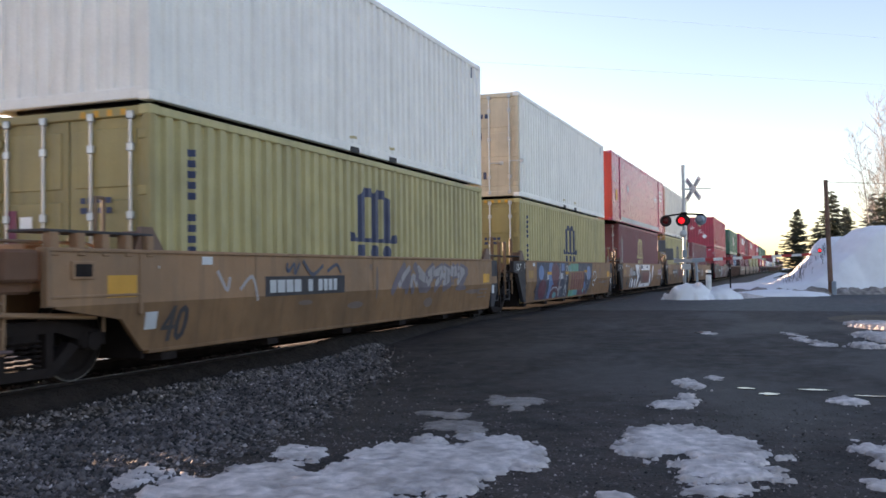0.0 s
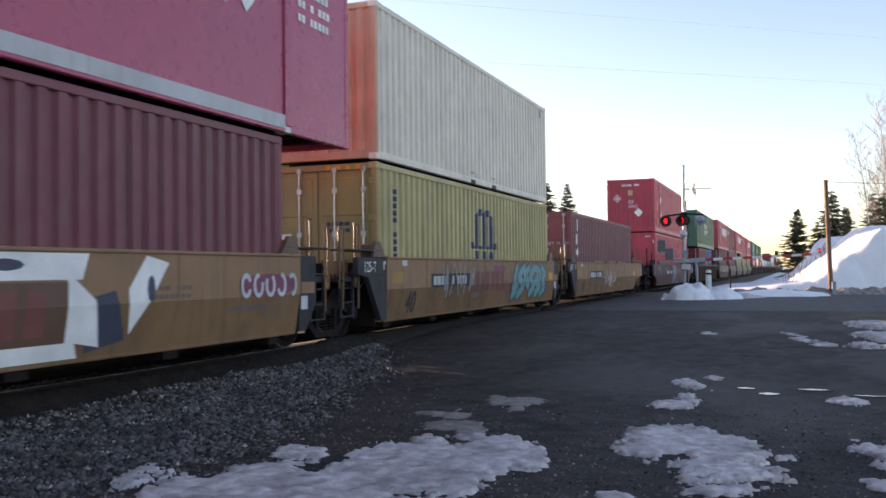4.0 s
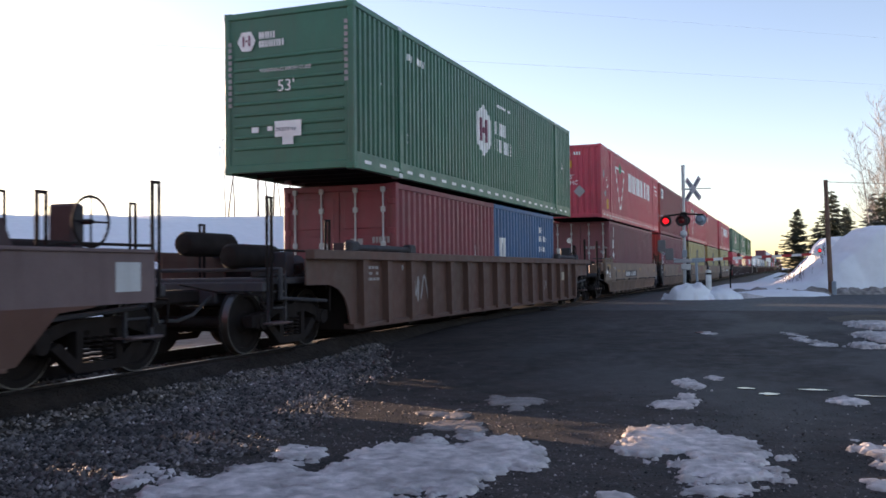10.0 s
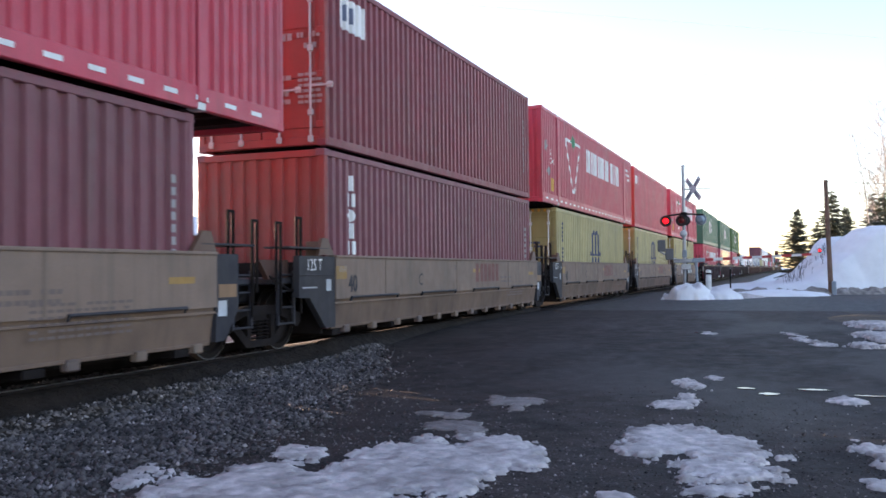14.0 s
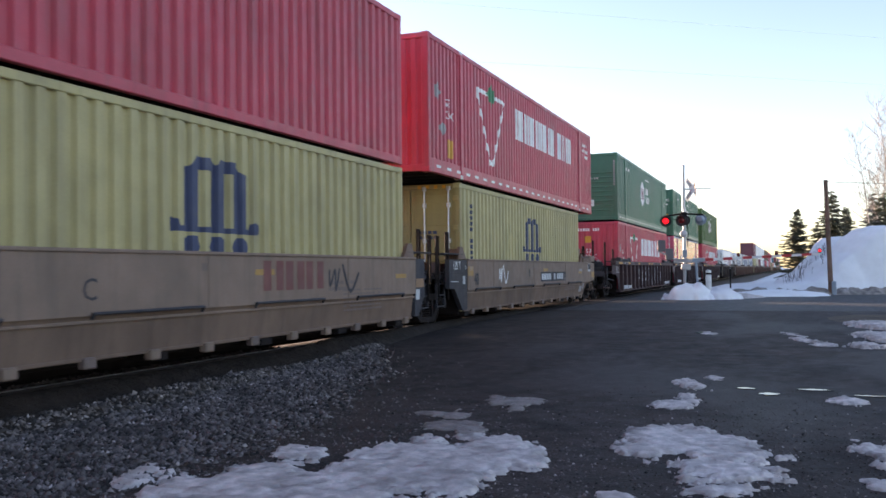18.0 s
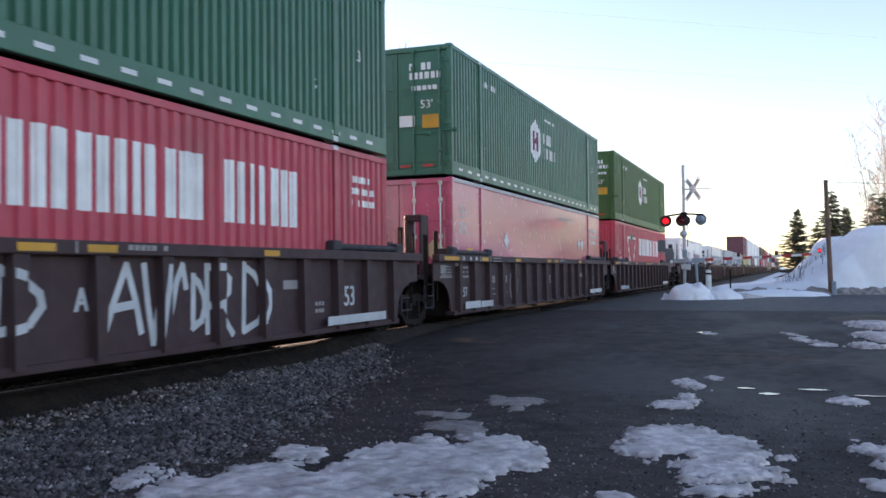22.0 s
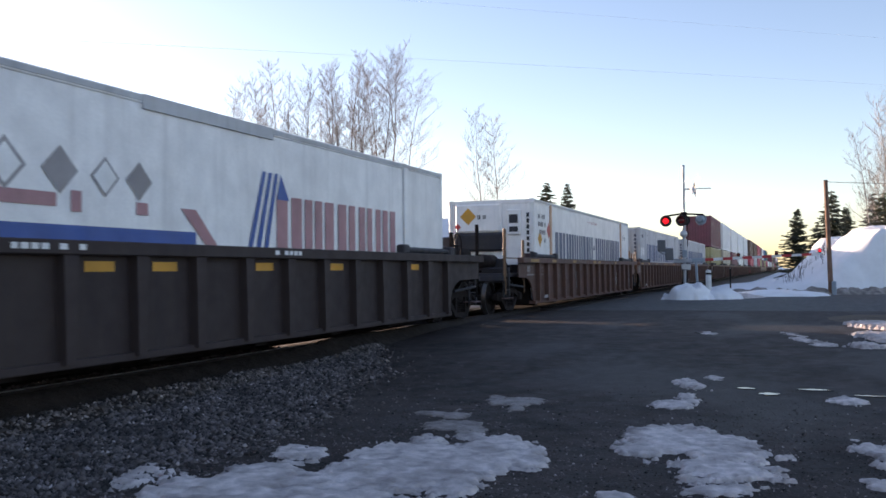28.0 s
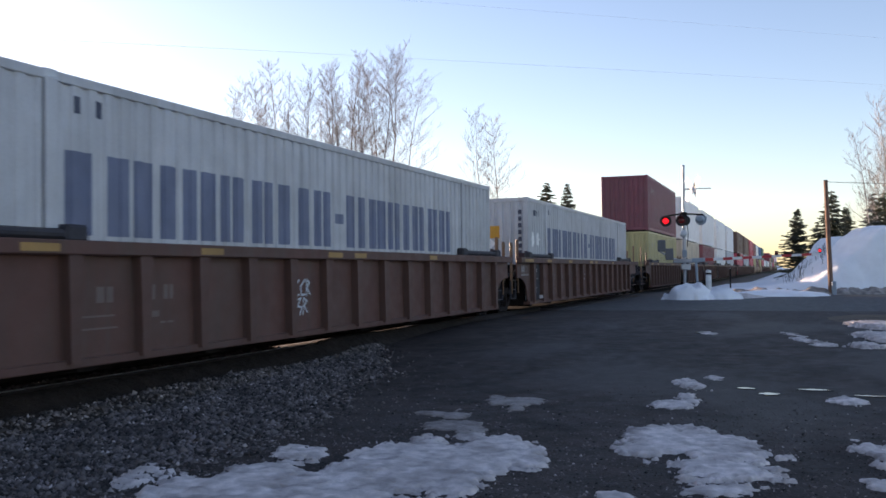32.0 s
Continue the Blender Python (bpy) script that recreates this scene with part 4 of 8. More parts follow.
def end_gear(root, y, d, col, coupler, dark, rail_col, L, key, tall=1.44):
    """What lies over a truck at one end. y: the box's end; d: -1 leading end, 1 trailing end."""
    k = (key, y, d)
    bulk = Geo().box(-1.2, 1.2, min(y + d * 0.06, y + d * 0.14), max(y + d * 0.06, y + d * 0.14), 0.2, tall - 0.1, 0.01)
    part("end_bulkhead", shared((k, "bulk"), lambda: bulk, GRIME), root)
    for s in (-1, 1):
        g = Geo().prism([(y - d * 0.16, tall), (y - d * 0.12, tall + 0.05), (y + d * 0.06, tall + 0.27), (y + d * 0.24, tall + 0.27), (y + d * 0.36, tall)], 0, s * 1.24, s * 1.30)
        g.box(min(s * 1.0, s * 1.24), max(s * 1.0, s * 1.24), y + d * 0.2 - 0.04, y + d * 0.2 + 0.04, tall - 0.1, tall + 0.22, 0.01)
        part("guide_bracket", shared((k, "guide", s), lambda: g, BROWN if col.name.startswith("tan") or col.name.startswith("greige") else RIBDARK), root)
    e = 2.62 if coupler else 1.45
    a, b = sorted((y + d * 0.14, y + d * e))
    part("end_platform", shared((k, "deck"), lambda: Geo().box(-1.15, 1.15, a, b, 1.0, 1.1, 0.02).box(-0.4, 0.4, a, b, 0.7, 1.0, 0.03), dark), root)
    for s in (-1, 1):
        # stanchions and rungs
        for yy, z1 in ((y + d * 0.75, 2.0), (y + d * (e - 0.12), 2.25 if coupler else 1.9)):
            x = s * 1.2
            rail = Geo().path([(x, yy, 0.55), (x, yy, z1), (x, yy + d * 0.12, z1), (x, yy + d * 0.12, 0.9)], 0.02, 6)
            part("grab_rail", shared((k, "grab", s, round(yy, 2)), lambda: rail, rail_col), root)
        lad = Geo()
        for i in range(4):
            z = 0.42 + i * 0.24
            lad.tube((s * 1.16, y + d * (e - 0.55), z), (s * 1.16, y + d * (e - 0.1), z), 0.016, 6)
        lad.box(min(s * 1.14, s * 1.18), max(s * 1.14, s * 1.18), y + d * (e - 0.55) - 0.02, y + d * (e - 0.55) + 0.02, 0.4, 1.2)
        lad.box(min(s * 1.14, s * 1.18), max(s * 1.14, s * 1.18), y + d * (e - 0.1) - 0.02, y + d * (e - 0.1) + 0.02, 0.4, 1.2)
        part("ladder", shared((k, "lad", s), lambda: lad, dark), root)
    if not coupler and key[2] == "CD" and d < 0:
        part("brake_stand", shared((k, "bst"), lambda: Geo().box(0.72, 0.78, y - 1.35, y - 0.95, 1.1, 2.3, 0.01).box(1.04, 1.1, y - 1.35, y - 0.95, 1.1, 2.3, 0.01).box(0.72, 1.1, y - 1.35, y - 0.95, 2.2, 2.34, 0.02), RIBDARK), root)
    if coupler:
        c = y + d * 3.78
        g = Geo()
        a, b = sorted((y + d * 1.7, c - d * 0.1))
        g.box(-0.14, 0.14, a, b, 0.74, 0.94, 0.03)
        a, b = sorted((c - d * 0.32, c + d * 0.02))
        g.box(-0.14, 0.14, a, b, 0.70, 0.99, 0.06)
        part("coupler", shared((k, "coup"), lambda: g, GRIME), root)
        a, b = sorted((y + d * 1.75, y + d * 2.75))
        part("draft_sill", shared((k, "draft"), lambda: Geo().box(-0.42, 0.42, a, b, 0.72, 1.02, 0.03).box(-1.2, 1.2, min(y + d * 2.62, y + d * 2.75), max(y + d * 2.62, y + d * 2.75), 0.90, 1.04, 0.015), dark), root)
        g = Geo().path([(0.35, y + d * 2.7, 0.85), (0.40, y + d * 2.95, 0.78), (0.42, c - d * 0.5, 0.6), (0.38, c - d * 0.2, 0.53), (0.36, c - d * 0.03, 0.54)], 0.025, 6)
        part("air_hose", shared((k, "hose"), lambda: g, BLACK), root)
        part("uncoupling_lever", shared((k, "lever"), lambda: Geo().path([(1.24, y + d * 2.72, 0.62), (1.2, y + d * 2.8, 0.86), (0.5, y + d * 2.82, 0.9), (0.2, y + d * 3.3, 1.02)], 0.013, 6), GRIME), root)
        part("cross_pipe", shared((k, "pipe"), lambda: Geo().path([(-1.2, y + d * 2.3, 1.22), (1.22, y + d * 2.3, 1.22), (1.22, y + d * 2.3, 0.8), (1.22, y + d * 0.9, 0.72)], 0.03, 8), dark), root)
        part("end_railing", shared((k, "erail"), lambda: Geo().path([(1.2, y + d * 2.5, 1.5), (1.2, y + d * 1.0, 1.5), (1.2, y + d * 0.75, 1.42)], 0.018, 6), rail_col), root)
        part("valve_box", shared((k, "valve"), lambda: Geo().box(0.2, 0.62, min(y + d * 1.0, y + d * 1.4), max(y + d * 1.0, y + d * 1.4), 1.1, 1.42, 0.03).tube((0.62, y + d * 1.2, 1.25), (0.95, y + d * 1.2, 1.25), 0.07, 10), GRIME), root)
        part("step_plate", shared((k, "step"), lambda: Geo().box(1.0, 1.28, min(y + d * 2.05, y + d * 2.6), max(y + d * 2.05, y + d * 2.6), 0.43, 0.46, 0.008), GREYWELL), root)
        if key[2] in ("B", "C", "CK", "CD") and d < 0:
            for zz, xx in ((1.42, 0.45), (1.62, -0.35)):
                part("air_reservoir", shared((k, "tank", xx), lambda: Geo().lathe([(-0.66, 0.04), (-0.62, 0.15), (-0.55, 0.19), (0.55, 0.19), (0.62, 0.15), (0.66, 0.04)], 1, (xx, y - 1.85, zz), 16), GRIME, True), root)
        if d > 0:
            # hand brake and air reservoir
            part("air_reservoir", shared((k, "res"), lambda: Geo().lathe([(-0.6, 0.05), (-0.55, 0.17), (0.55, 0.17), (0.6, 0.05)], 1, (0.75, y + 1.0, 1.38), 14), GRIME if key[2] != "A" else RUST, True), root)
            part("brake_stand", shared((k, "stand"), lambda: Geo().box(0.55, 0.9, y + 1.55, y + 1.75, 1.1, 1.95, 0.03), dark), root)
            w = Geo()
            ring = [(1.0 + 0.02, y + 1.7 + 0.28 * math.cos(2 * math.pi * i / 16), 1.75 + 0.28 * math.sin(2 * math.pi * i / 16)) for i in range(17)]
            w.path(ring, 0.016, 6)
            for i in range(0, 16, 4):
                w.tube((1.02, y + 1.7, 1.75), ring[i], 0.012, 5)
            w.tube((0.88, y + 1.7, 1.75), (1.04, y + 1.7, 1.75), 0.03, 8)
            part("brake_wheel", shared((k, "wheel"), lambda: w, GRIME), root)
        else:
            part("brake_cylinder", shared((k, "cyl"), lambda: Geo().lathe([(-0.3, 0.05), (-0.28, 0.16), (0.25, 0.16), (0.3, 0.05)], 1, (0.55, y - 0.9, 1.3), 12).box(0.2, 0.85, y - 1.5, y - 1.25, 1.1, 1.5, 0.02), dark, True), root)


def rib_geo(s):
    return Geo().prism([(-0.1, 1.37), (0.1, 1.37), (0.065, 0.27), (-0.065, 0.27)], 0, s * 1.32, s * 1.455)


FLATY = [(-6, 0.0), (40, 0.0)]


def side_mark(root, name, polys, material, x=1.36, label="", lift=0.004, bend=None):
    """Marks on a car's side; bend: the height under which a smooth side leans inwards."""
    if bend:
        flip = [[(b, a) for a, b in q] for q in polys]
        polys = [[(b, a) for a, b in w] for q in flip for w in (clip(q, 0.30, bend), clip(q, bend, 9)) if len(w) > 2]

    def place(a, z, out):
        return (x + out - (0.09 * (bend - z) / (bend - 0.30) if bend and z < bend else 0), a, z)
    mark(root, name, polys, FLATY, place, material, label, lift)


LABELY = mat("dull_yellow_label", (0.42, 0.225, 0.06), 0.55, dirt=0.4, bump=0)


def well_car(L, kind, front, rear, label, seed=0, far=False):
    """One unit of the train. kind: A smooth tan, A2 smooth with a ledge, B smooth long, C ribbed. front, rear: a shared truck, or c coupler."""
    col = {"A": TAN, "A2": GREIGE, "B": GREYWELL, "C": RIBBROWN, "CD": RIBDARK, "CK": RIBBLACK}[kind]
    dark = CHARCOAL
    root = thing("well_car", label, "railway car", "units of the freight train")
    a = -1.73 if front == "c" else 0.1
    b = L + ((1.31 if kind == "A2" else 2.25) if rear == "c" else 0.27)
    key = ("well", L, kind, front, rear)
    ribbed = kind[0] == "C"
    if ribbed:
        a, b = (a if front == "c" else -1.3), (b if rear == "c" else L + 1.3)
    if not ribbed:
        lip = kind == "A2"
        both(root, "side_plate", lambda s: plate_side(s, L, a, b, 0, lip), col, (key, "up"))
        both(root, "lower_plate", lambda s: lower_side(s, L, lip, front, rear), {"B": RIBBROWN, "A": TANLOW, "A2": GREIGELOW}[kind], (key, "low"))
        if lip:
            for s in (-1, 1):
                for i in range(4):
                    part("ledge_rail", shared(("ledge", s), lambda: Geo().path([(s * 1.36, 0, 0.70), (s * 1.39, 0, 0.76), (s * 1.39, 1.9, 0.76), (s * 1.36, 1.9, 0.70)], 0.017, 6), CHARCOAL), root, pose(0, 0.6 + i * 3.1, 0))
            for i in range(12):
                part("bottom_bracket", shared("bbr", lambda: Geo().box(1.2, 1.31, -0.09, 0.09, 0.18, 0.30, 0.015), GREIGE if i % 3 else DIM), root, pose(0, 0.6 + i * 1.05, 0))
            both(root, "ledge", lambda s: Geo().box(min(s * 1.24, s * 1.335), max(s * 1.24, s * 1.335), -0.3, L + 0.3, 0.655, 0.69, 0.008), col, (key, "ledge"))
        for end, y, d in ((front, 0.0, -1), (rear, L, 1)):
            if end != "c":
                y0 = 0.1 if d < 0 else L + 0.27
                y1 = -1.04 if d < 0 else L + 0.78
                cut = [(y1, 1.13), (-0.64, 1.08), (-0.12, 0.30)] if kind == "A" and d < 0 else [(y1, 0.80), (-0.72, 0.78), (-0.22, 0.30)] if d < 0 else [(y1, 0.72), (y0 + 0.2, 0.30)]
                for s in (-1, 1):
                    part("end_panel", shared((key, "ep", s, d), lambda: Geo().prism([(y0, 0.30), (y0, 1.42), (y1, 1.42)] + cut, 0, s * 1.24, s * 1.34), CHARCOAL), root, None, "charcoal end panel")
                if d < 0:
                    side_mark(root, "lettering", moved(letters("125-T" if kind == "A" else "125 T", 0.26), y1 + 0.22, 1.17 if kind == "A" else 1.2, 0.8), WMARK, 1.34)
                    side_mark(root, "label_plate", [rect(y0 - 0.3, 0.88, y0 - 0.14, 1.06), rect(y1 + 0.1, 0.93, y1 + 0.55, 0.95)] if kind == "A2" else [rect(y0 - 0.12, 1.3, y0 - 0.02, 1.36)], LABELW, 1.34)
                    part("panel_rim", shared((key, "prim"), lambda: Geo().box(1.335, 1.352, y1, y0 - 0.02, 1.12, 1.14, 0.004), CHARCOAL), root)
                else:
                    side_mark(root, "label_plate", [rect(y0 + 0.05, 0.62, y0 + 0.24, 0.82)], LABELW, 1.34)
                    side_mark(root, "reflector", [rect(y0 + 0.06, 0.86, y0 + 0.46, 1.03)], TAN, 1.34)
                a1, b1 = sorted((y + d * 0.02, y + d * 1.25))
                part("running_board", shared((key, "rb", d), lambda: Geo().box(0.86, 1.3, a1, b1, 1.53, 1.56, 0.006), CHARCOAL), root, None, "grey steel running board")
                if d < 0:
                    part("shear_plate", shared((key, "shear"), lambda: Geo().prism([(-1.75, 1.36), (-0.95, 1.36), (-0.95, 1.1), (-1.15, 1.0), (-1.5, 1.08)], 0, 1.02, 1.1), ORANGE if kind == "A" else RIBBROWN), root)
                    part("brake_pipe", shared((key, "bpipe"), lambda: Geo().path([(1.18, -1.6, 1.12), (1.2, -1.1, 0.92), (1.2, -0.7, 0.9), (1.2, -0.55, 0.98)], 0.018, 6), GRIME), root)
            elif L < 13:
                # over its own truck the plate carries a raised running board
                e0, e1 = (-1.72, -0.08) if d < 0 else (L + 0.1, L + (1.3 if kind == "A2" else 2.2))
                part("running_board", shared((key, "rbc", d), lambda: Geo().box(0.84, 1.32, e0, e1, 1.60, 1.63, 0.006), CHARCOAL), root, None, "grey steel running board")
                for i in range(5):
                    yy = e0 + 0.05 + (e1 - e0 - 0.2) * i / 4
                    part("board_bracket", shared("bbrk", lambda: Geo().box(1.24, 1.375, 0, 0.11, 1.36, 1.6, 0.012), col), root, pose(0, yy, 0))
                if d < 0:
                    part("vent_hatch", shared((key, "hatch"), lambda: Geo().box(1.355, 1.385, -1.4, -1.08, 1.12, 1.31, 0.008), col), root)
                    # flat dark plate stands in for the shade inside the hatch
                    part("hatch_opening", shared((key, "hatcho"), lambda: Geo().box(1.383, 1.388, -1.36, -1.12, 1.15, 1.28), GRIME), root)
                    part("end_frame", shared((key, "eframe"), lambda: Geo().box(1.355, 1.375, -0.36, -0.31, 0.72, 1.42, 0.006).box(1.355, 1.375, -1.73, -0.31, 0.93, 0.96, 0.006).box(1.355, 1.38, -1.73, -1.66, 0.86, 1.42, 0.006), col), root)
                    part("end_sill_beam", shared((key, "esb"), lambda: Geo().box(0.9, 1.2, -2.7, -1.73, 0.98, 1.36, 0.03).box(0.95, 1.3, -2.2, -1.73, 1.1, 1.42, 0.03), RUST if kind == "A" else BROWN), root)
                elif kind == "A2":
                    part("end_box", shared((key, "ebox"), lambda: Geo().box(0.7, 1.36, L + 1.32, L + 1.98, 0.76, 1.42, 0.03).box(0.9, 1.36, L + 1.38, L + 2.07, 1.46, 1.68, 0.02), col), root)
                    side_mark(root, "reflector", [rect(L + 1.45, 0.89, L + 1.92, 1.10)], LABELY, 1.36)
                    side_mark(root, "sign", [rect(L + 0.8, 1.11, L + 1.26, 1.40)], LABELW, 1.36)
                    side_mark(root, "sign", [rect(L + 0.83, 1.18, L + 1.02, 1.37), rect(L + 1.04, 1.18, L + 1.23, 1.37)], CHARCOAL, 1.36, lift=0.008)
                    side_mark(root, "label_plate", [rect(L - 0.55, 1.10, L - 0.15, 1.20), rect(L + 0.02, 0.5, L + 0.2, 0.7), rect(L - 0.5, 0.42, L - 0.1, 0.62)], GHOST, 1.36, bend=0.74)
    else:
        for s in (-1, 1):
            x = s * 1.40
            part("top_chord", shared((key, "chord", s), lambda: Geo().box(min(s * 1.31, s * 1.475), max(s * 1.31, s * 1.475), a, b, 1.37, 1.52, 0.012), col), root)
            q = [(a, 0.98), (a, 1.38), (b, 1.38), (b, 0.98), (L + 1.0, 0.97), (L + 0.72, 0.90), (L + 0.50, 0.76), (L + 0.38, 0.58), (L + 0.28, 0.28), (-0.26, 0.28), (-0.36, 0.58), (-0.48, 0.76), (-0.70, 0.90), (-0.98, 0.97)]
            part("side_sheet", shared((key, "sheet", s), lambda: Geo().prism(q, 0, s * 1.305, s * 1.335), col), root)
            part("bottom_chord", shared((key, "bch", s), lambda: Geo().box(min(s * 1.2, s * 1.40), max(s * 1.2, s * 1.40), -0.26, L + 0.28, 0.22, 0.31, 0.01), col), root)
        n = round(L / 1.08)
        for i in range(n + 1):
            part("rib", shared(("rib", 1), lambda: rib_geo(1), col), root, pose(0, L * i / n + (0.08 if i == 0 else 0), 0))
        tagged(part("far_ribs", shared((key, "frib"), lambda: merged([moved3(rib_geo(-1), 0, L * i / n, 0) for i in range(n + 1)]), col), root), kind="stuff")
        for y in (-0.35, L - 2.3):
            part("lock_bar", shared("lockbar", lambda: Geo().tube((1.36, 0, 1.58), (1.36, 2.6, 1.58), 0.055, 10).box(1.28, 1.44, -0.05, 0.25, 1.5, 1.68, 0.03).box(1.28, 1.44, 2.4, 2.7, 1.5, 1.68, 0.03), dark), root, pose(0, y, 0))
        for y, w in ((-1.02, 0.9), (1.41, 0.5), (4.2, 0.47), (7.46, 0.48), (8.37, 0.44), (11.7, 0.4)) if kind != "CK" and seed != 5 else ():
            side_mark(root, "reflector", [rect(y, 1.40, y + w, 1.48)], YMARK if kind == "CD" else LABELY, 1.476)
    # bottom of the well, centre beams
    fl = Geo()
    for i in range(6 if L < 13 else 8):
        y = 0.3 + i * (L - 0.6) / (5 if L < 13 else 7)
        fl.box(-1.25, 1.25, y - 0.14, y + 0.14, 0.16, 0.25)
    fl.box(-0.9, -0.75, 0.1, L - 0.1, 0.18, 0.24).box(0.75, 0.9, 0.1, L - 0.1, 0.18, 0.24)
    part("well_floor", shared((key, "floor"), lambda: fl, GRIME), root)
    rail_col = OCHRE if kind in ("A", "C") and seed != 5 else GRIME
    end_gear(root, 0.0, -1, col, front == "c", TAN if front == "c" and kind == "A" else dark, rail_col, L, key)
    end_gear(root, L, 1, col, rear == "c", TAN if rear == "c" and kind == "A" else GREIGE if rear == "c" and kind == "A2" else dark, rail_col, L, key)
    gap = 3.27 if L < 13 else 3.45
    truck(root, -1.68 if front == "c" else -gap / 2)
    if rear == "c":
        truck(root, L + 1.8)
    # markings
    r = random.Random(seed)
    if not ribbed and not far:
        wx = 1.36 if L < 13 else 1.36 * 1.055
        bend = 0.74 if kind == "A2" else 0.85
        y0 = {"A": 2.25, "A2": 2.85, "B": 3.5}[kind] + (3.6 if seed == 5 else 0)
        wide = {"A": 2.4, "A2": 3.15, "B": 2.9}[kind]
        if seed != 9:
            side_mark(root, "number_panel", [rect(y0, 0.84, y0 + wide, 1.12)], CHARCOAL if kind != "B" else RIBDARK, wx)
            side_mark(root, "number_marking", bars(y0 + 0.12, 0.89, 4, wide * 0.085, 0.18, 0.035, 1) + bars(y0 + wide * 0.5, 0.89, 6, wide * 0.052, 0.18, 0.04, 2), LABELW, wx, lift=0.007)
        c_end = front == "c"
        if kind == "A":
            side_mark(root, "lettering", [[(a + 0.18 * (b - 0.45), b) for a, b in q] for q in bold("40", 0.6, 0.04 if c_end else 0.98, 0.38, 0.8)], CHARCOAL, wx, bend=bend)
            side_mark(root, "reflector", [rect(-0.87, 0.92, -0.40, 1.16)] if c_end else [rect(0.34, 0.95, 0.82, 1.16)], YMARK if c_end else LABELY, wx)
            side_mark(root, "label_plate", [rect(0.8, 1.28, 1.02, 1.38)] + ([rect(-0.23, 0.54, -0.02, 0.74)] if c_end else []), LABELW, wx, bend=bend)
            side_mark(root, "reflector", [rect(11.8, 0.89, 12.27, 1.10)], YMARK, wx)
            side_mark(root, "stain", [disc(y, z, w, h, 11) for y, z, w, h in ((5.9, 0.98, 0.05, 0.3), (5.1, 0.62, 0.3, 0.06), (8.4, 0.55, 0.24, 0.1), (11.1, 0.7, 0.5, 0.05), (3.4, 0.72, 0.22, 0.04))], DIM, wx, bend=bend)
            side_mark(root, "lettering", bars(11.45, 0.72, 6, 0.1, 0.04, 0.03, 8, 3, 0.05), DIM, wx, bend=bend)
        elif kind == "A2":
            side_mark(root, "lettering", bold("40", 0.42, 0.4 if c_end else 0.52, 0.84, 0.75), CHARCOAL, wx)
            side_mark(root, "reflector", [rect(-1.3, 1.2, -0.62, 1.38), rect(0.97, 1.08, 1.5, 1.16), rect(2.3, 1.06, 2.68, 1.13)] if c_end else [rect(0.1, 1.06, 0.47, 1.27)], LABELY, wx)
            side_mark(root, "label_plate", [rect(0.2, 1.17, 0.47, 1.27)], GHOST, wx)
            side_mark(root, "lettering", moved(letters("C", 0.34), 3.55, 0.9) if seed == 9 else bars(5.2, 1.0, 1, 0.1, 0.2, 0.1, 2), CHARCOAL, wx)
            side_mark(root, "reflector", [rect(6.8, 1.14, 7.3, 1.22), rect(11.5, 1.05, 12.0, 1.13)], LABELY, wx)
            side_mark(root, "lettering", bars(9.4, 0.86, 12, 0.1, 0.03, 0.03, 5, 6, 0.035), DIM, wx)
        else:
            side_mark(root, "reflector", [rect(y, 1.12, y + 0.55, 1.22) for y in (0.2, 3.1, 6.8, 10.3)], LABELY, wx)
            side_mark(root, "label_plate", [rect(0.3, 1.26, 0.55, 1.36)], GHOST, wx)
        side_mark(root, "lettering", bars(5.6, 1.2, 3, 0.05, 0.1, 0.02, 3) + bars(8.9, 0.98, 9, 0.09, 0.05, 0.02, 5, 2), DIM, wx)
        for y in (2.02, 5.75, 9.6):
            part("seam_strip", shared((wx, "seam"), lambda: Geo().box(wx - 0.01, wx + 0.006, -0.02, 0.02, bend + 0.02, 1.40, 0.002), col), root, pose(0, y, 0))
    elif kind == "CK":
        side_mark(root, "reflector", [rect(L * i / n + 0.3, 1.2, L * i / n + 0.75, 1.31) for i in (1, 3, 5, 6, 8, 10, 13)], YMARK, 1.336)
        side_mark(root, "number_marking", bars(4.6, 1.42, 8, 0.1, 0.06, 0.03, 1) + bars(9.2, 1.42, 6, 0.1, 0.06, 0.03, 2), WMARK, 1.476)
    elif seed == 5:
        side_mark(root, "lettering", bars(0.3, 1.22, 4, 0.12, 0.05, 0.03, 4, 3), GHOST, 1.336)
    elif not far:
        side_mark(root, "lettering", (bold("125T", 0.3, 0.22, 0.60, 0.86) if kind == "CD" else []) + (bold("C", 0.34, 8.2, 0.8, 0.8) if kind == "CD" and seed == 1 else bold("A", 0.36, 8.32, 0.79, 0.8) if kind == "CD" and seed == 0 else []) + (bold("53", 0.47, L - 1.84, 0.62, 0.85) if kind == "CD" else []), LABELW if kind == "CD" else DIM, 1.336)
        side_mark(root, "label_plate", [rect(0.3, 0.33, 1.35, 0.49), rect(1.4, 0.33, 2.3, 0.47), rect(L - 2.6, 0.34, L - 0.45, 0.48)] if kind == "CD" else [rect(0.5, 0.36, 0.9, 0.46)], LABELW if kind == "CD" else GHOST, 1.456)
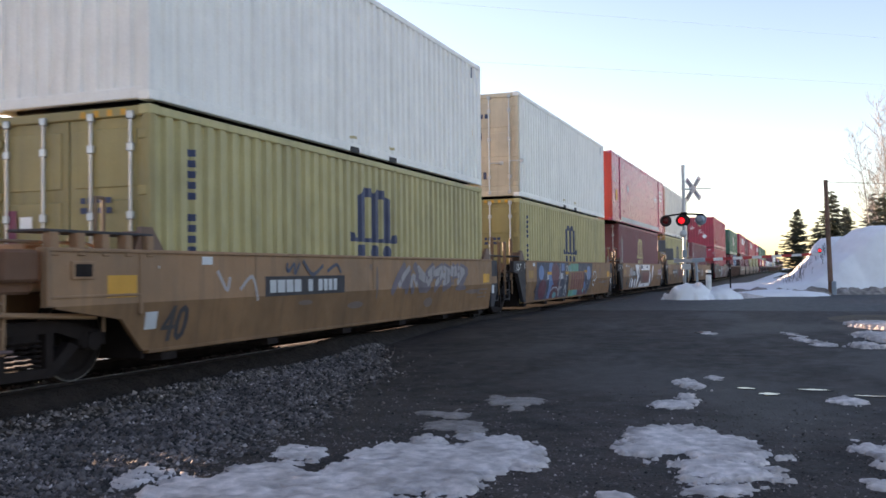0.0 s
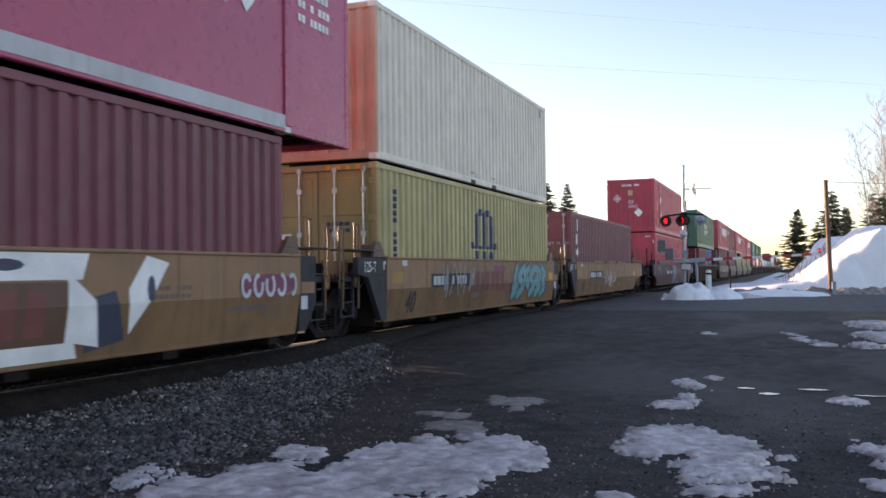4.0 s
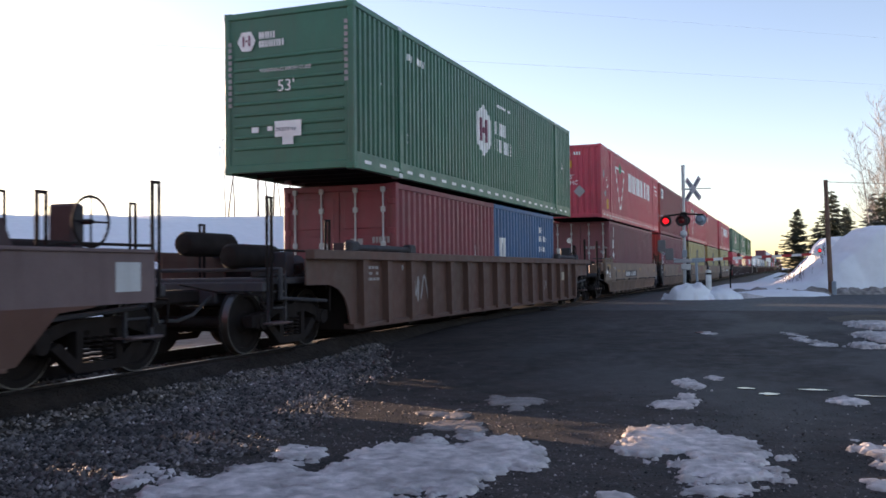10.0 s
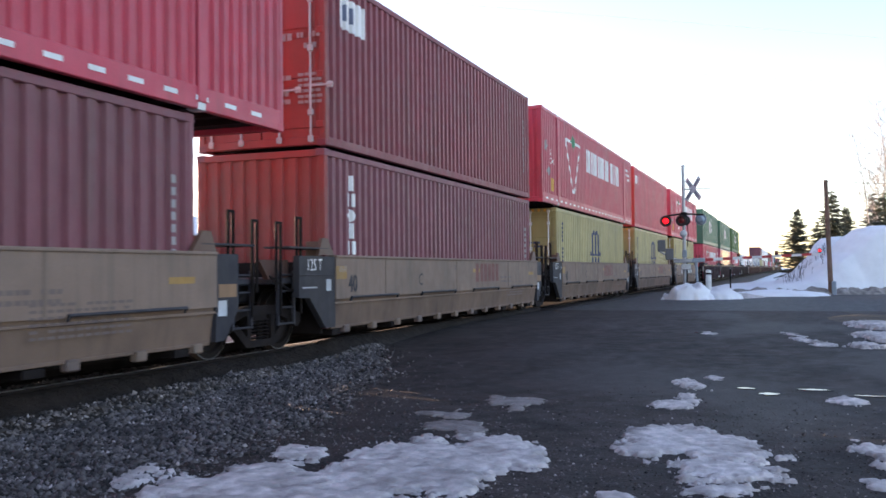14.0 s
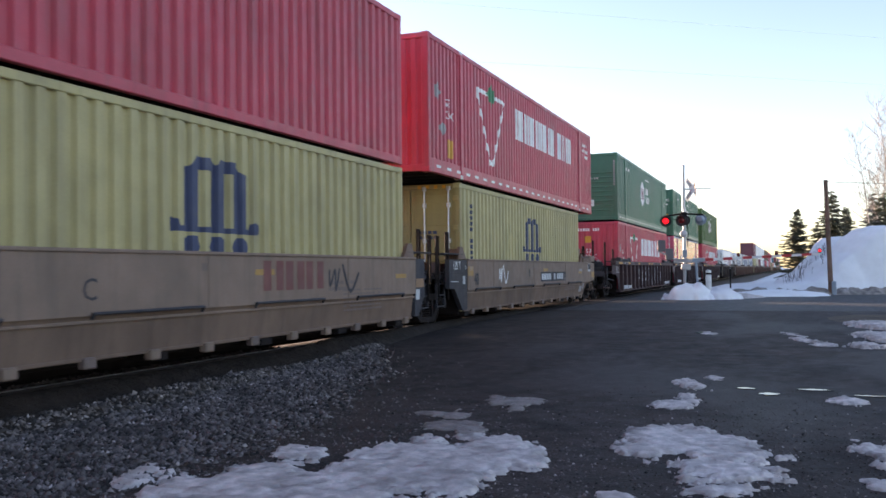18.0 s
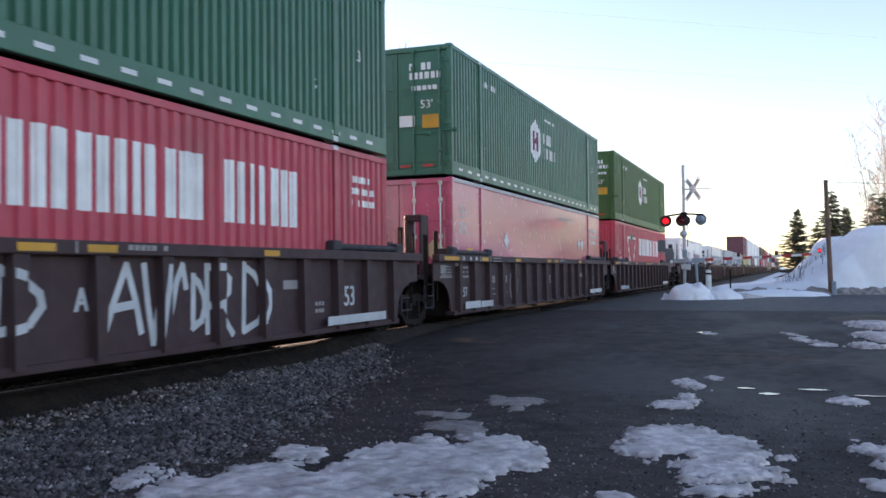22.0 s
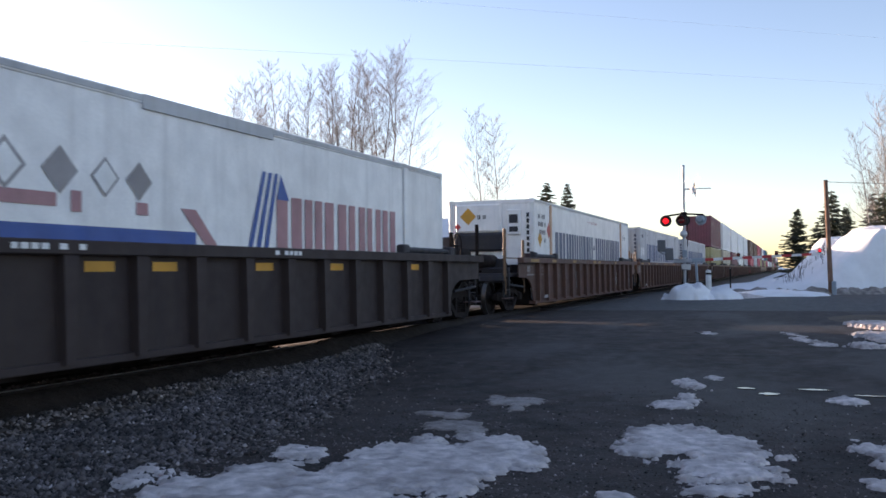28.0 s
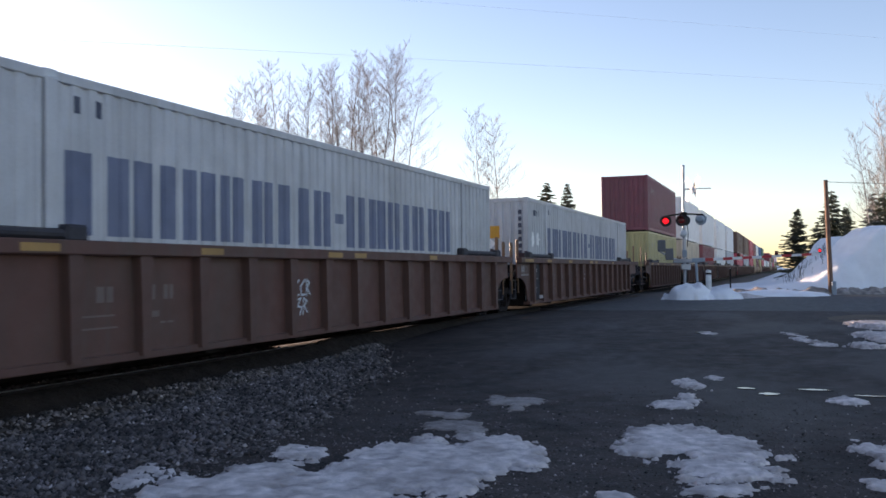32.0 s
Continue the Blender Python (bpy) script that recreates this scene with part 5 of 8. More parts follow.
        if kind == "CD":
            side_mark(root, "lettering", [rect(0.04, 1.39, 0.06, 1.50), rect(1.3, 1.39, 1.32, 1.50)] + bold("53", 0.12, 0.1, 1.405) + bold("48", 0.12, 0.55, 1.405) + bold("48", 0.12, 0.95, 1.405), LABELW, 1.476)
            side_mark(root, "lettering", bars(2.3, 1.46, 1, 0.75, 0.018, 0.02, 7, 3, 0.018) + bars(8.98, 1.43, 7, 0.08, 0.06, 0.02, 5) + [rect(2.04, 1.385, 2.07, 1.51), rect(8.2, 1.385, 8.23, 1.51)], GHOST, 1.476)
            side_mark(root, "lettering", bold("20", 0.14, 2.08, 1.2, 0.9) + bold("40", 0.14, 2.08, 1.05, 0.9) + bars(13.36, 0.66, 3, 0.08, 0.06, 0.03, 6, 2), GHOST, 1.336)
            side_mark(root, "label_plate", [rect(12.42, 0.93, 12.86, 1.06)], GHOST, 1.336)
        side_mark(root, "label_plate", [rect(-0.9, 1.12, -0.6, 1.3)] + [rect(-0.95, 1.03, -0.2, 1.06)], GHOST, 1.336)
        side_mark(root, "number_marking", bars(2.25, 0.87, 4, 0.13, 0.17, 0.035, 7) + bars(3.24, 0.88, 6, 0.085, 0.17, 0.03, 9) + bars(2.32, 0.72, 1, 0.6, 0.02, 0.03, 7, 3, 0.045) + bars(3.22, 0.68, 3, 0.2, 0.07, 0.02, 3) + bars(3.6, 0.6, 2, 0.12, 0.025, 0.03, 3) + bars(0.3, 1.22, 4, 0.12, 0.05, 0.03, 4, 3) + bars(-0.85, 1.25, 5, 0.1, 0.03, 0.03, 6, 4, 0.03), GHOST if kind == "CD" else DIM, 1.336)
    return root


def merged(geos):
    g = Geo()
    for q in geos:
        g.add(q.v, q.f)
    return g


def moved3(g, x, y, z):
    g.v = [(a + x, b + y, c + z) for a, b, c in g.v]
    return g


def scribble(r, x0, x1, z0, z1, n, w):
    """A looping sprayed line."""
    out, h = [], z1 - z0
    for i in range(n):
        cx = x0 + (x1 - x0) * (i + 0.5) / n
        wd = (x1 - x0) / n * r.uniform(0.5, 0.9)
        k = r.choice((3, 4, 5))
        pts, up = [], r.random() < 0.5
        for j in range(k):
            pts.append((cx + wd * (j / (k - 1) - 0.5 + r.uniform(-0.28, 0.28)), z0 + h * (r.uniform(0.6, 1.0) if up else r.uniform(0, 0.4))))
            up = not up
        fine = []
        for j in range(k - 1):
            p0, p1, p2, p3 = pts[max(j - 1, 0)], pts[j], pts[j + 1], pts[min(j + 2, k - 1)]
            for u in (0, 0.2, 0.4, 0.6, 0.8):
                fine.append(tuple(0.5 * (2 * b + (c - a) * u + (2 * a - 5 * b + 4 * c - e) * u * u + (3 * b - a - 3 * c + e) * u ** 3) for a, b, c, e in zip(p0, p1, p2, p3)))
        fine.append(pts[-1])
        out += stroke(fine, w * r.uniform(0.7, 1.2))
    return out


SIDE_MARK = side_mark


def bubble(r, x, w, z0, z1):
    """One fat rounded sprayed sign: a thick swinging stroke with round ends."""
    k = r.choice((3, 4, 4, 5))
    h = z1 - z0
    t = min(0.34 * w, 0.26 * h)
    pts = [(x + w * (0.18 + 0.64 * (i % 2 if k > 3 else i / 2) + r.uniform(-0.1, 0.1)), z0 + t * 0.6 + (h - 1.2 * t) * (i / (k - 1) if r.random() < 0.8 else 1 - i / (k - 1))) for i in range(k)]
    fine = []
    for i in range(k - 1):
        p0, p1, p2, p3 = pts[max(i - 1, 0)], pts[i], pts[i + 1], pts[min(i + 2, k - 1)]
        for j in range(6):
            u = j / 6
            fine.append(tuple(0.5 * (2 * b + (c - a) * u + (2 * a - 5 * b + 4 * c - e) * u * u + (3 * b - a - 3 * c + e) * u ** 3) for a, b, c, e in zip(p0, p1, p2, p3)))
    fine.append(pts[-1])
    lim = [(a, min(max(b, z0 + t * 0.5), z1 - t * 0.5)) for a, b in fine]
    return stroke(lim, t) + [disc(a, b, t * 0.5, t * 0.5, 9) for a, b in (lim[0], lim[-1], lim[len(lim) // 2])]


def sprayed(root, plan, x=1.36, bend=None):
    """Sprayed shapes on the side: (kind, material, from, to, low, high, seed)."""
    for i, (kind, material, a, b, z0, z1, seed) in enumerate(plan):
        r = random.Random(seed)
        lift = 0.006 + 0.0018 * i

        def side_mark(root, name, polys, material, x, label, lift):
            return SIDE_MARK(root, name, polys, material, x, label, lift, bend)
        if kind == "loops":
            side_mark(root, "sprayed_lettering", scribble(r, a, b, z0, z1, max(2, int((b - a) / 0.5)), 0.05), material, x, "", lift)
        elif kind == "tag":
            # short angular letters, side by side
            q, y = [], a
            while y < b - 0.04:
                wd = r.uniform(0.1, 0.16)
                pts = [(y + wd * u, z0 + (z1 - z0) * v) for u, v in r.choice((((0, 0.9), (0.8, 1), (0.1, 0.5), (0.9, 0.45), (0.6, 0)), ((0, 0), (0.1, 1), (0.8, 0.8), (0.2, 0.5), (0.9, 0.1)), ((0.9, 1), (0, 0.6), (0.2, 0.05), (0.9, 0.1)), ((0, 0.1), (0.4, 1), (0.8, 0.05), (0.5, 0.4), (0.1, 0.45))))]
                q += stroke(pts, 0.03)
                y += wd + 0.03
            side_mark(root, "sprayed_lettering", q, material, x, "", lift)
        elif kind == "fat":
            q, y = [], a
            while y < b - 0.2:
                wd = r.uniform(0.42, 0.72) * min(1.4, 0.55 + 0.6 * (z1 - z0))
                q += bubble(r, y, wd, z0, z1)
                y += wd * 0.92
            side_mark(root, "sprayed_lettering", q, material, x, "", lift)
        elif kind == "slots":
            q = []
            for j in range(int((b - a) / 0.4)):
                y = a + 0.4 * j + r.uniform(0, 0.15)
                zz = r.uniform(z0 + 0.1, z1 - 0.3)
                h2 = r.uniform(0.1, 0.3)
                q += stroke([(y, zz), (y + r.uniform(-0.03, 0.06), zz + h2 * 0.5), (y + r.uniform(0.02, 0.16), zz + h2)], 0.045)
            side_mark(root, "sprayed_lettering", q, material, x, "", lift)
        elif kind == "blobs":
            q = []
            for j in range(int((b - a) / 0.5)):
                y, z = r.uniform(a, b), r.uniform(z0, z1)
                q.append(disc(y, z, r.uniform(0.12, 0.4), r.uniform(0.08, 0.3), 9, r.uniform(0, 3)))
            q = [[(min(max(u, a), b), min(max(v, z0), z1)) for u, v in poly] for poly in q]
            side_mark(root, "sprayed_lettering", q, material, x, "", lift)
        elif kind == "oval":
            ring = disc((a + b) / 2, (z0 + z1) / 2, (b - a) / 2, (z1 - z0) / 2, 20)
            side_mark(root, "sprayed_lettering", stroke(ring + ring[:1], 0.07) + [disc((a + b) / 2, (z0 + z1) / 2 + 0.12, 0.12, 0.14, 10), disc((a + b) / 2, z0 + 0.25, 0.16, 0.1, 10)], material, x, "", lift)
        elif kind == "panel":
            side_mark(root, "sprayed_lettering", [rect(a, z0, b, z1)], material, x, "", lift)
        elif kind == "mark":
            side_mark(root, "lettering", blocks(a, z0, ((b - a) * 0.3,) * 3, z1 - z0, (b - a) * 0.03, seed), material, x, "", lift)


STROKES = {"A": (((0, 0), (0.25, 0.45), (0.6, 1)), ((0.6, 1), (0.85, 0.5), (1.0, 0.05)), ((0.2, 0.4), (0.8, 0.45))),
           "N": (((0.05, -0.02), (0.02, 0.6), (0.1, 1)), ((0.1, 1), (0.5, 0.6), (0.85, 0.3)), ((0.85, 0.3), (0.9, 0.7), (1, 1))),
           "B": (((0, 0), (0.02, 1)), ((0, 0.72), (0.6, 0.66), (0.8, 0.5), (0.7, 0.34), (0.05, 0.28))),
           "E": (((0, 0), (0, 1)), ((0, 1), (0.9, 0.95)), ((0, 0.55), (0.8, 0.58)), ((0, 0.32), (0.95, 0.4))),
           "D": (((0, 0.02), (0.04, 1)), ((0.04, 0.96), (0.5, 0.84), (0.9, 0.58), (0.95, 0.38), (0.7, 0.14), (0, 0.02))),
           "M": (((0, 1), (0.08, 0.5), (0.2, 0)), ((0.2, 0), (0.34, 0.6), (0.42, 0.98)), ((0.42, 0.98), (0.5, 0.55), (0.56, 0.3)), ((0.56, 0.3), (0.72, 0.8), (0.85, 1)), ((0.85, 1), (0.93, 0.7))),
           "R": (((0.03, 0.06), (0, 1)), ((0, 0.98), (0.5, 0.98), (0.88, 0.8), (0.85, 0.62), (0.5, 0.48), (0.05, 0.42)), ((0.35, 0.44), (0.7, 0.2), (1, 0)))}


def tall_letter(c, sign, y0, y1, z0, z1, pitch):
    """A tall sprayed letter that runs over the sheet and over the faces of the ribs."""
    q = [w for line in STROKES[sign] for w in stroke([(y0 + (y1 - y0) * u, z0 + (z1 - z0) * v) for u, v in line], 0.095)]
    side_mark(c, "sprayed_lettering", q, LABELW, 1.336, "", 0.006)
    for i in range(15):
        face = [w for w in (clip(p, i * pitch - 0.07, i * pitch + 0.07) for p in q) if len(w) > 2]
        if face:
            side_mark(c, "sprayed_lettering", face, LABELW, 1.456, "", 0.006)


def spray_layers(c, layers, x=1.36, bend=0.85):
    """Sprayed shapes, each layer over the last."""
    for i, (material, polys) in enumerate(layers):
        side_mark(c, "sprayed_shape", [[(a, min(max(b, 0.31), 1.40)) for a, b in q] for q in polys], material, x, "", 0.006 + 0.0018 * i, bend)


def arc(x, y, rx, ry, a0, a1, w, n=10):
    """A bent stroke."""
    return stroke([(x + rx * math.cos(radians(a0 + (a1 - a0) * i / n)), y + ry * math.sin(radians(a0 + (a1 - a0) * i / n))) for i in range(n + 1)], w)


def colour_mural(c):
    """A wide many-coloured mural, patched over in its middle."""
    spray_layers(c, [
        (SLATE, [rect(1.2, 0.31, 5.15, 1.40), rect(6.6, 0.31, 8.2, 1.40), [(8.2, 0.31), (8.2, 1.40), (9.0, 1.40), (8.75, 0.75)]]),
        (SKYBLUE, [disc(2.9, 1.0, 0.34, 0.5, 16), [(2.5, 0.31), (3.1, 0.31), (3.3, 0.85), (2.75, 0.95)], disc(1.7, 1.1, 0.3, 0.22, 12), disc(8.3, 1.05, 0.35, 0.26, 12), disc(7.6, 0.5, 0.3, 0.26, 12), rect(4.2, 1.15, 4.6, 1.38)]),
        (WINE, [disc(3.39, 1.06, 0.5, 0.34, 18), [(2.8, 0.31), (4.0, 0.31), (4.0, 0.62), (3.5, 0.8), (3.0, 0.7)], [(6.6, 0.31), (8.1, 0.31), (7.7, 0.56), (6.7, 0.6)], disc(1.9, 0.6, 0.45, 0.3, 14)]),
        (SEA, [rect(5.5, 1.12, 6.6, 1.38), [(5.3, 0.31), (6.3, 0.31), (6.4, 0.6), (5.4, 0.6)], disc(5.6, 1.2, 0.3, 0.2, 10)]),
        (TEAL, [[(5.9, 0.36), (6.6, 0.31), (6.6, 0.6), (6.2, 0.62)], disc(3.4, 0.4, 0.22, 0.1, 10), disc(7.5, 0.5, 0.15, 0.13, 10), disc(5.25, 1.2, 0.2, 0.14, 10)]),
        (GHOST, [[(3.8, 0.36), (4.0, 0.36), (4.02, 1.38), (3.93, 1.38)], [(3.84, 0.5), (4.3, 0.62), (4.28, 0.66), (3.84, 0.62)]]),
        (LABELW, arc(4.92, 1.15, 0.13, 0.16, 0, 330, 0.05) + arc(4.75, 0.45, 0.12, 0.24, -60, 200, 0.05) + arc(3.35, 0.48, 0.5, 0.16, 20, 160, 0.035) + arc(5.0, 0.75, 0.25, 0.35, 90, 250, 0.035)
         + arc(9.35, 0.95, 0.28, 0.16, -80, 170, 0.045) + arc(9.2, 0.7, 0.22, 0.1, 0, 320, 0.045) + arc(7.3, 0.75, 0.8, 0.4, -50, 60, 0.03) + arc(5.6, 1.25, 0.3, 0.2, 180, 330, 0.03)),
        (YMARK, [rect(2.35, 1.03, 2.85, 1.12), rect(4.68, 1.03, 5.12, 1.12), rect(7.55, 1.08, 8.0, 1.16)]),
        (TAN, [rect(5.12, 0.50, 7.5, 1.12)]),
        (DULLRED, blocks(5.5, 0.52, (0.62, 0.6, 0.62), 0.56, 0.08, 6)),
        (VIOLET, arc(10.3, 0.95, 0.18, 0.26, 0, 330, 0.035)),
    ])


def white_mural(c):
    """Large white rounded signs with dark undersides, patched over in their middle."""
    spray_layers(c, [
        (SLATE, [disc(2.55, 0.52, 0.34, 0.28, 12), disc(3.3, 0.52, 0.36, 0.29, 12), disc(2.05, 0.5, 0.22, 0.3, 10), [(4.3, 0.4), (5.0, 0.75), (4.9, 1.0), (4.3, 0.9)], disc(5.3, 0.35, 0.4, 0.16, 12), [(8.1, 0.35), (8.7, 0.45), (8.5, 1.0), (8.0, 0.9)]]),
        (WMARK, [disc(2.62, 0.52, 0.22, 0.22, 12), disc(3.35, 0.52, 0.22, 0.23, 12), [(1.9, 0.40), (2.05, 0.36), (2.35, 0.78), (2.2, 0.8)], [(3.35, 1.39), (4.6, 1.39), (4.5, 0.9), (4.0, 0.31), (3.75, 0.31), (3.9, 0.85)],
                 [(4.4, 0.31), (8.0, 0.31), (7.9, 0.6), (4.9, 0.6)], [(5.0, 1.12), (8.0, 1.12), (8.1, 1.39), (4.8, 1.39)], [(7.75, 0.5), (8.3, 0.4), (8.2, 0.9), (7.8, 1.2)], [(8.75, 0.5), (9.1, 0.9), (9.4, 1.3), (9.0, 1.38), (8.7, 1.0)]]),
        (SLATE, [disc(4.15, 1.05, 0.12, 0.16, 9), [(5.0, 1.2), (5.7, 1.2), (5.5, 1.37), (5.1, 1.37)], disc(6.1, 0.38, 0.16, 0.07, 9), disc(9.08, 1.0, 0.07, 0.16, 8), disc(7.0, 1.27, 0.24, 0.06, 9)]),
        (GHOST, stroke([(1.15, 1.3), (1.9, 1.32), (1.55, 0.85), (2.2, 1.25), (2.5, 0.8), (2.9, 1.3), (1.7, 0.75)], 0.05) + [disc(2.2, 1.05, 0.4, 0.2, 10)]),
        (BROWN, [rect(5.05, 0.48, 7.8, 1.10)]),
        (DULLRED, blocks(5.5, 0.56, (0.62, 0.6, 0.62), 0.46, 0.08, 5)),
        (MAGENTA, [disc(11.6, 1.0, 0.75, 0.16, 12)]),
        (LABELW, [q for k in range(5) for q in arc(11.0 + 0.3 * k, 1.0, 0.1, 0.14, 30 + 60 * k, 330 + 40 * k, 0.06)]),
    ])


def grey_mural(c):
    """Weathered pale and dark bubbles on the long car."""
    spray_layers(c, [
        (SLATE, [disc(7.3, 0.95, 1.05, 0.5, 20), [(6.35, 0.31), (8.2, 0.31), (8.2, 0.8), (6.4, 0.8)]]),
        (GHOST, [disc(6.75, 1.12, 0.3, 0.26, 14), disc(7.4, 1.1, 0.36, 0.3, 14), disc(7.95, 1.05, 0.26, 0.3, 14), [(6.55, 0.33), (6.8, 0.33), (7.05, 0.85), (6.7, 0.9)], [(7.4, 0.33), (7.75, 0.33), (8.1, 0.8), (7.5, 0.95)], [(7.0, 0.4), (7.25, 0.4), (7.5, 0.9), (7.2, 0.95)]]),
        (WINE, [disc(9.0, 0.95, 0.6, 0.42, 16), disc(9.9, 0.95, 0.6, 0.44, 16), disc(9.4, 0.55, 0.7, 0.22, 14)]),
        (LABELW, arc(9.0, 0.95, 0.64, 0.45, 100, 250, 0.05) + arc(8.9, 0.5, 0.5, 0.2, 170, 330, 0.045) + arc(9.35, 1.2, 0.1, 0.2, 200, 360, 0.035) + arc(9.85, 1.2, 0.1, 0.2, 200, 360, 0.035) + arc(7.3, 0.9, 0.98, 0.5, 60, 175, 0.035) + arc(7.5, 0.75, 0.35, 0.3, -30, 150, 0.04)),
        (SLATE, arc(6.7, 1.05, 0.2, 0.22, 20, 250, 0.04) + arc(7.4, 1.15, 0.18, 0.2, 80, 300, 0.04) + stroke([(7.05, 1.38), (7.15, 0.7), (7.0, 0.35)], 0.05) + stroke([(7.75, 1.36), (7.7, 0.9), (7.95, 0.4)], 0.05)),
        (BROWN, [rect(10.5, 0.36, 12.6, 1.38)]),
        (DULLRED, blocks(10.8, 0.6, (0.5, 0.45, 0.5), 0.6, 0.08, 5)),
        (GHOST, [disc(13.4, 0.75, 0.5, 0.36, 14), rect(13.35, 0.9, 13.75, 1.38)]),
        (BROWN, [disc(13.4, 0.72, 0.3, 0.2, 12), rect(13.46, 0.85, 13.62, 1.3)]),
        (LABELW, arc(13.4, 0.75, 0.52, 0.38, 150, 400, 0.05) + stroke([(13.35, 0.9), (13.4, 1.38), (13.7, 1.38), (13.75, 0.95)], 0.05)),
    ], 1.36 * 1.055)


MOVING = []       # (thing, its place along the line at the start, height)


def rides(ob, y, z):
    ob.matrix_basis = pose(TRACK_X, y, z)
    MOVING.append((ob, y, z))


Z_A, Z_C = 0.27, 0.34
UP_A, UP_C = 0.27 + 2.896 + 0.05, 0.34 + 2.896 + 0.05


def build_train():
    tan = "tan steel well car unit with sprayed graffiti"
    greige = "greige steel well car unit with a ledge rail"
    ribd = "dark brown ribbed steel well car unit"
    ribb = "weathered brown ribbed steel well car unit"

    def car(y, L, kind, front, rear, label, seed=0, far=False):
        c = well_car(L, kind, front, rear, label, seed, far)
        rides(c, y, 0)
        return c

    # tan five-unit car
    for i, y in enumerate((-11.0, 8.68, 24.13, 39.56, 55.03, 70.56)):
        c = car(y, 12.19, "A", "c" if i == 1 else "a", "c" if i in (0, 5) else "a", tan if i else "tan steel well car unit", 0)
        if i == 1:
            sprayed(c, [("loops", GHOST, 1.0, 2.2, 0.8, 1.3, 1), ("blobs", VIOLET, 6.6, 10.6, 0.75, 1.3, 12), ("fat", VIOLET, 6.5, 10.6, 0.72, 1.36, 2), ("fat", GHOST, 6.8, 10.4, 0.85, 1.3, 2), ("loops", SLATE, 2.6, 4.6, 1.14, 1.34, 3), ("slots", VIOLET, 6.8, 10.4, 0.8, 1.3, 6)], bend=0.85)
        if i == 2:
            colour_mural(c)
        if i == 3:
            white_mural(c)
        if i == 4:
            sprayed(c, [("blobs", MAGENTA, 6.4, 10.9, 0.6, 1.3, 1), ("mark", DULLRED, 5.0, 7.3, 0.7, 1.15, 6), ("fat", SLATE, 7.85, 11.2, 0.34, 1.4, 7), ("fat", TEAL, 7.95, 11.1, 0.39, 1.36, 7), ("slots", SLATE, 8.0, 11.0, 0.45, 1.25, 3), ("loops", GHOST, 2.8, 5.0, 0.6, 1.35, 5)], bend=0.85)
        if i == 5:
            sprayed(c, [("loops", WMARK, 5.1, 7.4, 0.42, 1.1, 2), ("loops", GHOST, 5.2, 7.3, 0.6, 1.2, 5)], bend=0.85)
            for y2 in (4.0, 6.6, 8.9):
                part("patch_plate", shared("patchp", lambda: Geo().box(1.30, 1.40, 0, 1.9, 1.40, 1.50, 0.01), TAN), c, pose(0, y2 - 1.2, 0))
    for y in (-11.0, 8.68, 24.13, 55.03):
        rides(olive_box(y), y, Z_A)
    rides(white_box(), -11.0, UP_A)
    rides(white_box(), 8.68, UP_A)
    rides(white_box(CREAM, "door"), 24.13, UP_A)
    rides(maroon_box("emblem"), 39.56, Z_A)
    rides(red53("smooth"), 37.63, UP_A)
    rides(white_box(PEACH, "blank", PALE), 55.03, UP_A)
    rides(maroon_box("upright"), 70.56, Z_A)
    # grey-brown single car
    c = car(90.34, 16.15, "B", "c", "c", "grey and brown patched steel well car with graffiti", 4)
    grey_mural(c)
    sprayed(c, [("panel", GREY, 17.75, 18.15, 0.98, 1.3, 8)], 1.36 * 1.055, 0.85)
    for y2 in (0.5, 11.6):
        part("side_guide", shared("sguide", lambda: Geo().box(1.33, 1.40, 0, 4.0, 1.44, 1.62, 0.015), BROWN), c, pose(0, y2, 0))
    rides(red53("doors"), 90.34, Z_A)
    rides(red53("plain"), 90.34, UP_A)
    # brown ribbed single car
    c = car(114.1, 16.15, "C", "c", "c", ribb, 5)
    sprayed(c, [("loops", GHOST, 2.4, 3.2, 0.6, 1.1, 5), ("loops", GHOST, 12.0, 12.7, 0.5, 1.0, 6), ("panel", CREAM, 14.3, 14.9, 0.85, 1.1, 3)], 1.336)
    rides(small20(DKRED, "dark red short corrugated container with steel lock rods", "door"), 116.0, Z_A)
    rides(small20(BLUE, "blue short corrugated container with white lettering bars", "blank", 11), 122.1, Z_A)
    rides(green53("ribs"), 114.1, Z_A + 2.591 + 0.07)
    # greige five-unit car
    for i, y in enumerate((137.6, 153.2, 168.62, 184.12, 199.54)):
        c = car(y, 12.19, "A2", "c" if i == 0 else "a", "c" if i == 4 else "a", greige, 1 if i == 0 else 5 if i == 4 else 9)
        if i in (1, 2, 3):
            sprayed(c, [("mark", DULLRED, 7.0, 8.8, 0.92, 1.34, i)])
        if i == 3:
            sprayed(c, [("loops", CHARCOAL, 8.7, 10.0, 0.85, 1.3, 3)])
        if i == 4:
            sprayed(c, [("loops", WMARK, 2.3, 3.25, 0.86, 1.3, 3)])
        if i == 0:
            sprayed(c, [("panel", WMARK, -1.5, -1.2, 1.0, 1.2, 1), ("panel", WMARK, -0.9, -0.7, 0.85, 1.05, 1)])
    rides(maroon_box("upright"), 137.6, Z_A)
    rides(red53("triangle"), 135.68, UP_A)
    rides(maroon_box("column"), 153.2, Z_A)
    rides(maroon_box("corner"), 153.25, UP_A)
    for y in (168.62, 184.12, 199.54):
        rides(olive_box(y), y, Z_A)
    rides(red53("triangle"), 166.62, UP_A)
    rides(maroon_box("crimson"), 184.12, UP_A)
    rides(red53("triangle"), 197.52, UP_A)
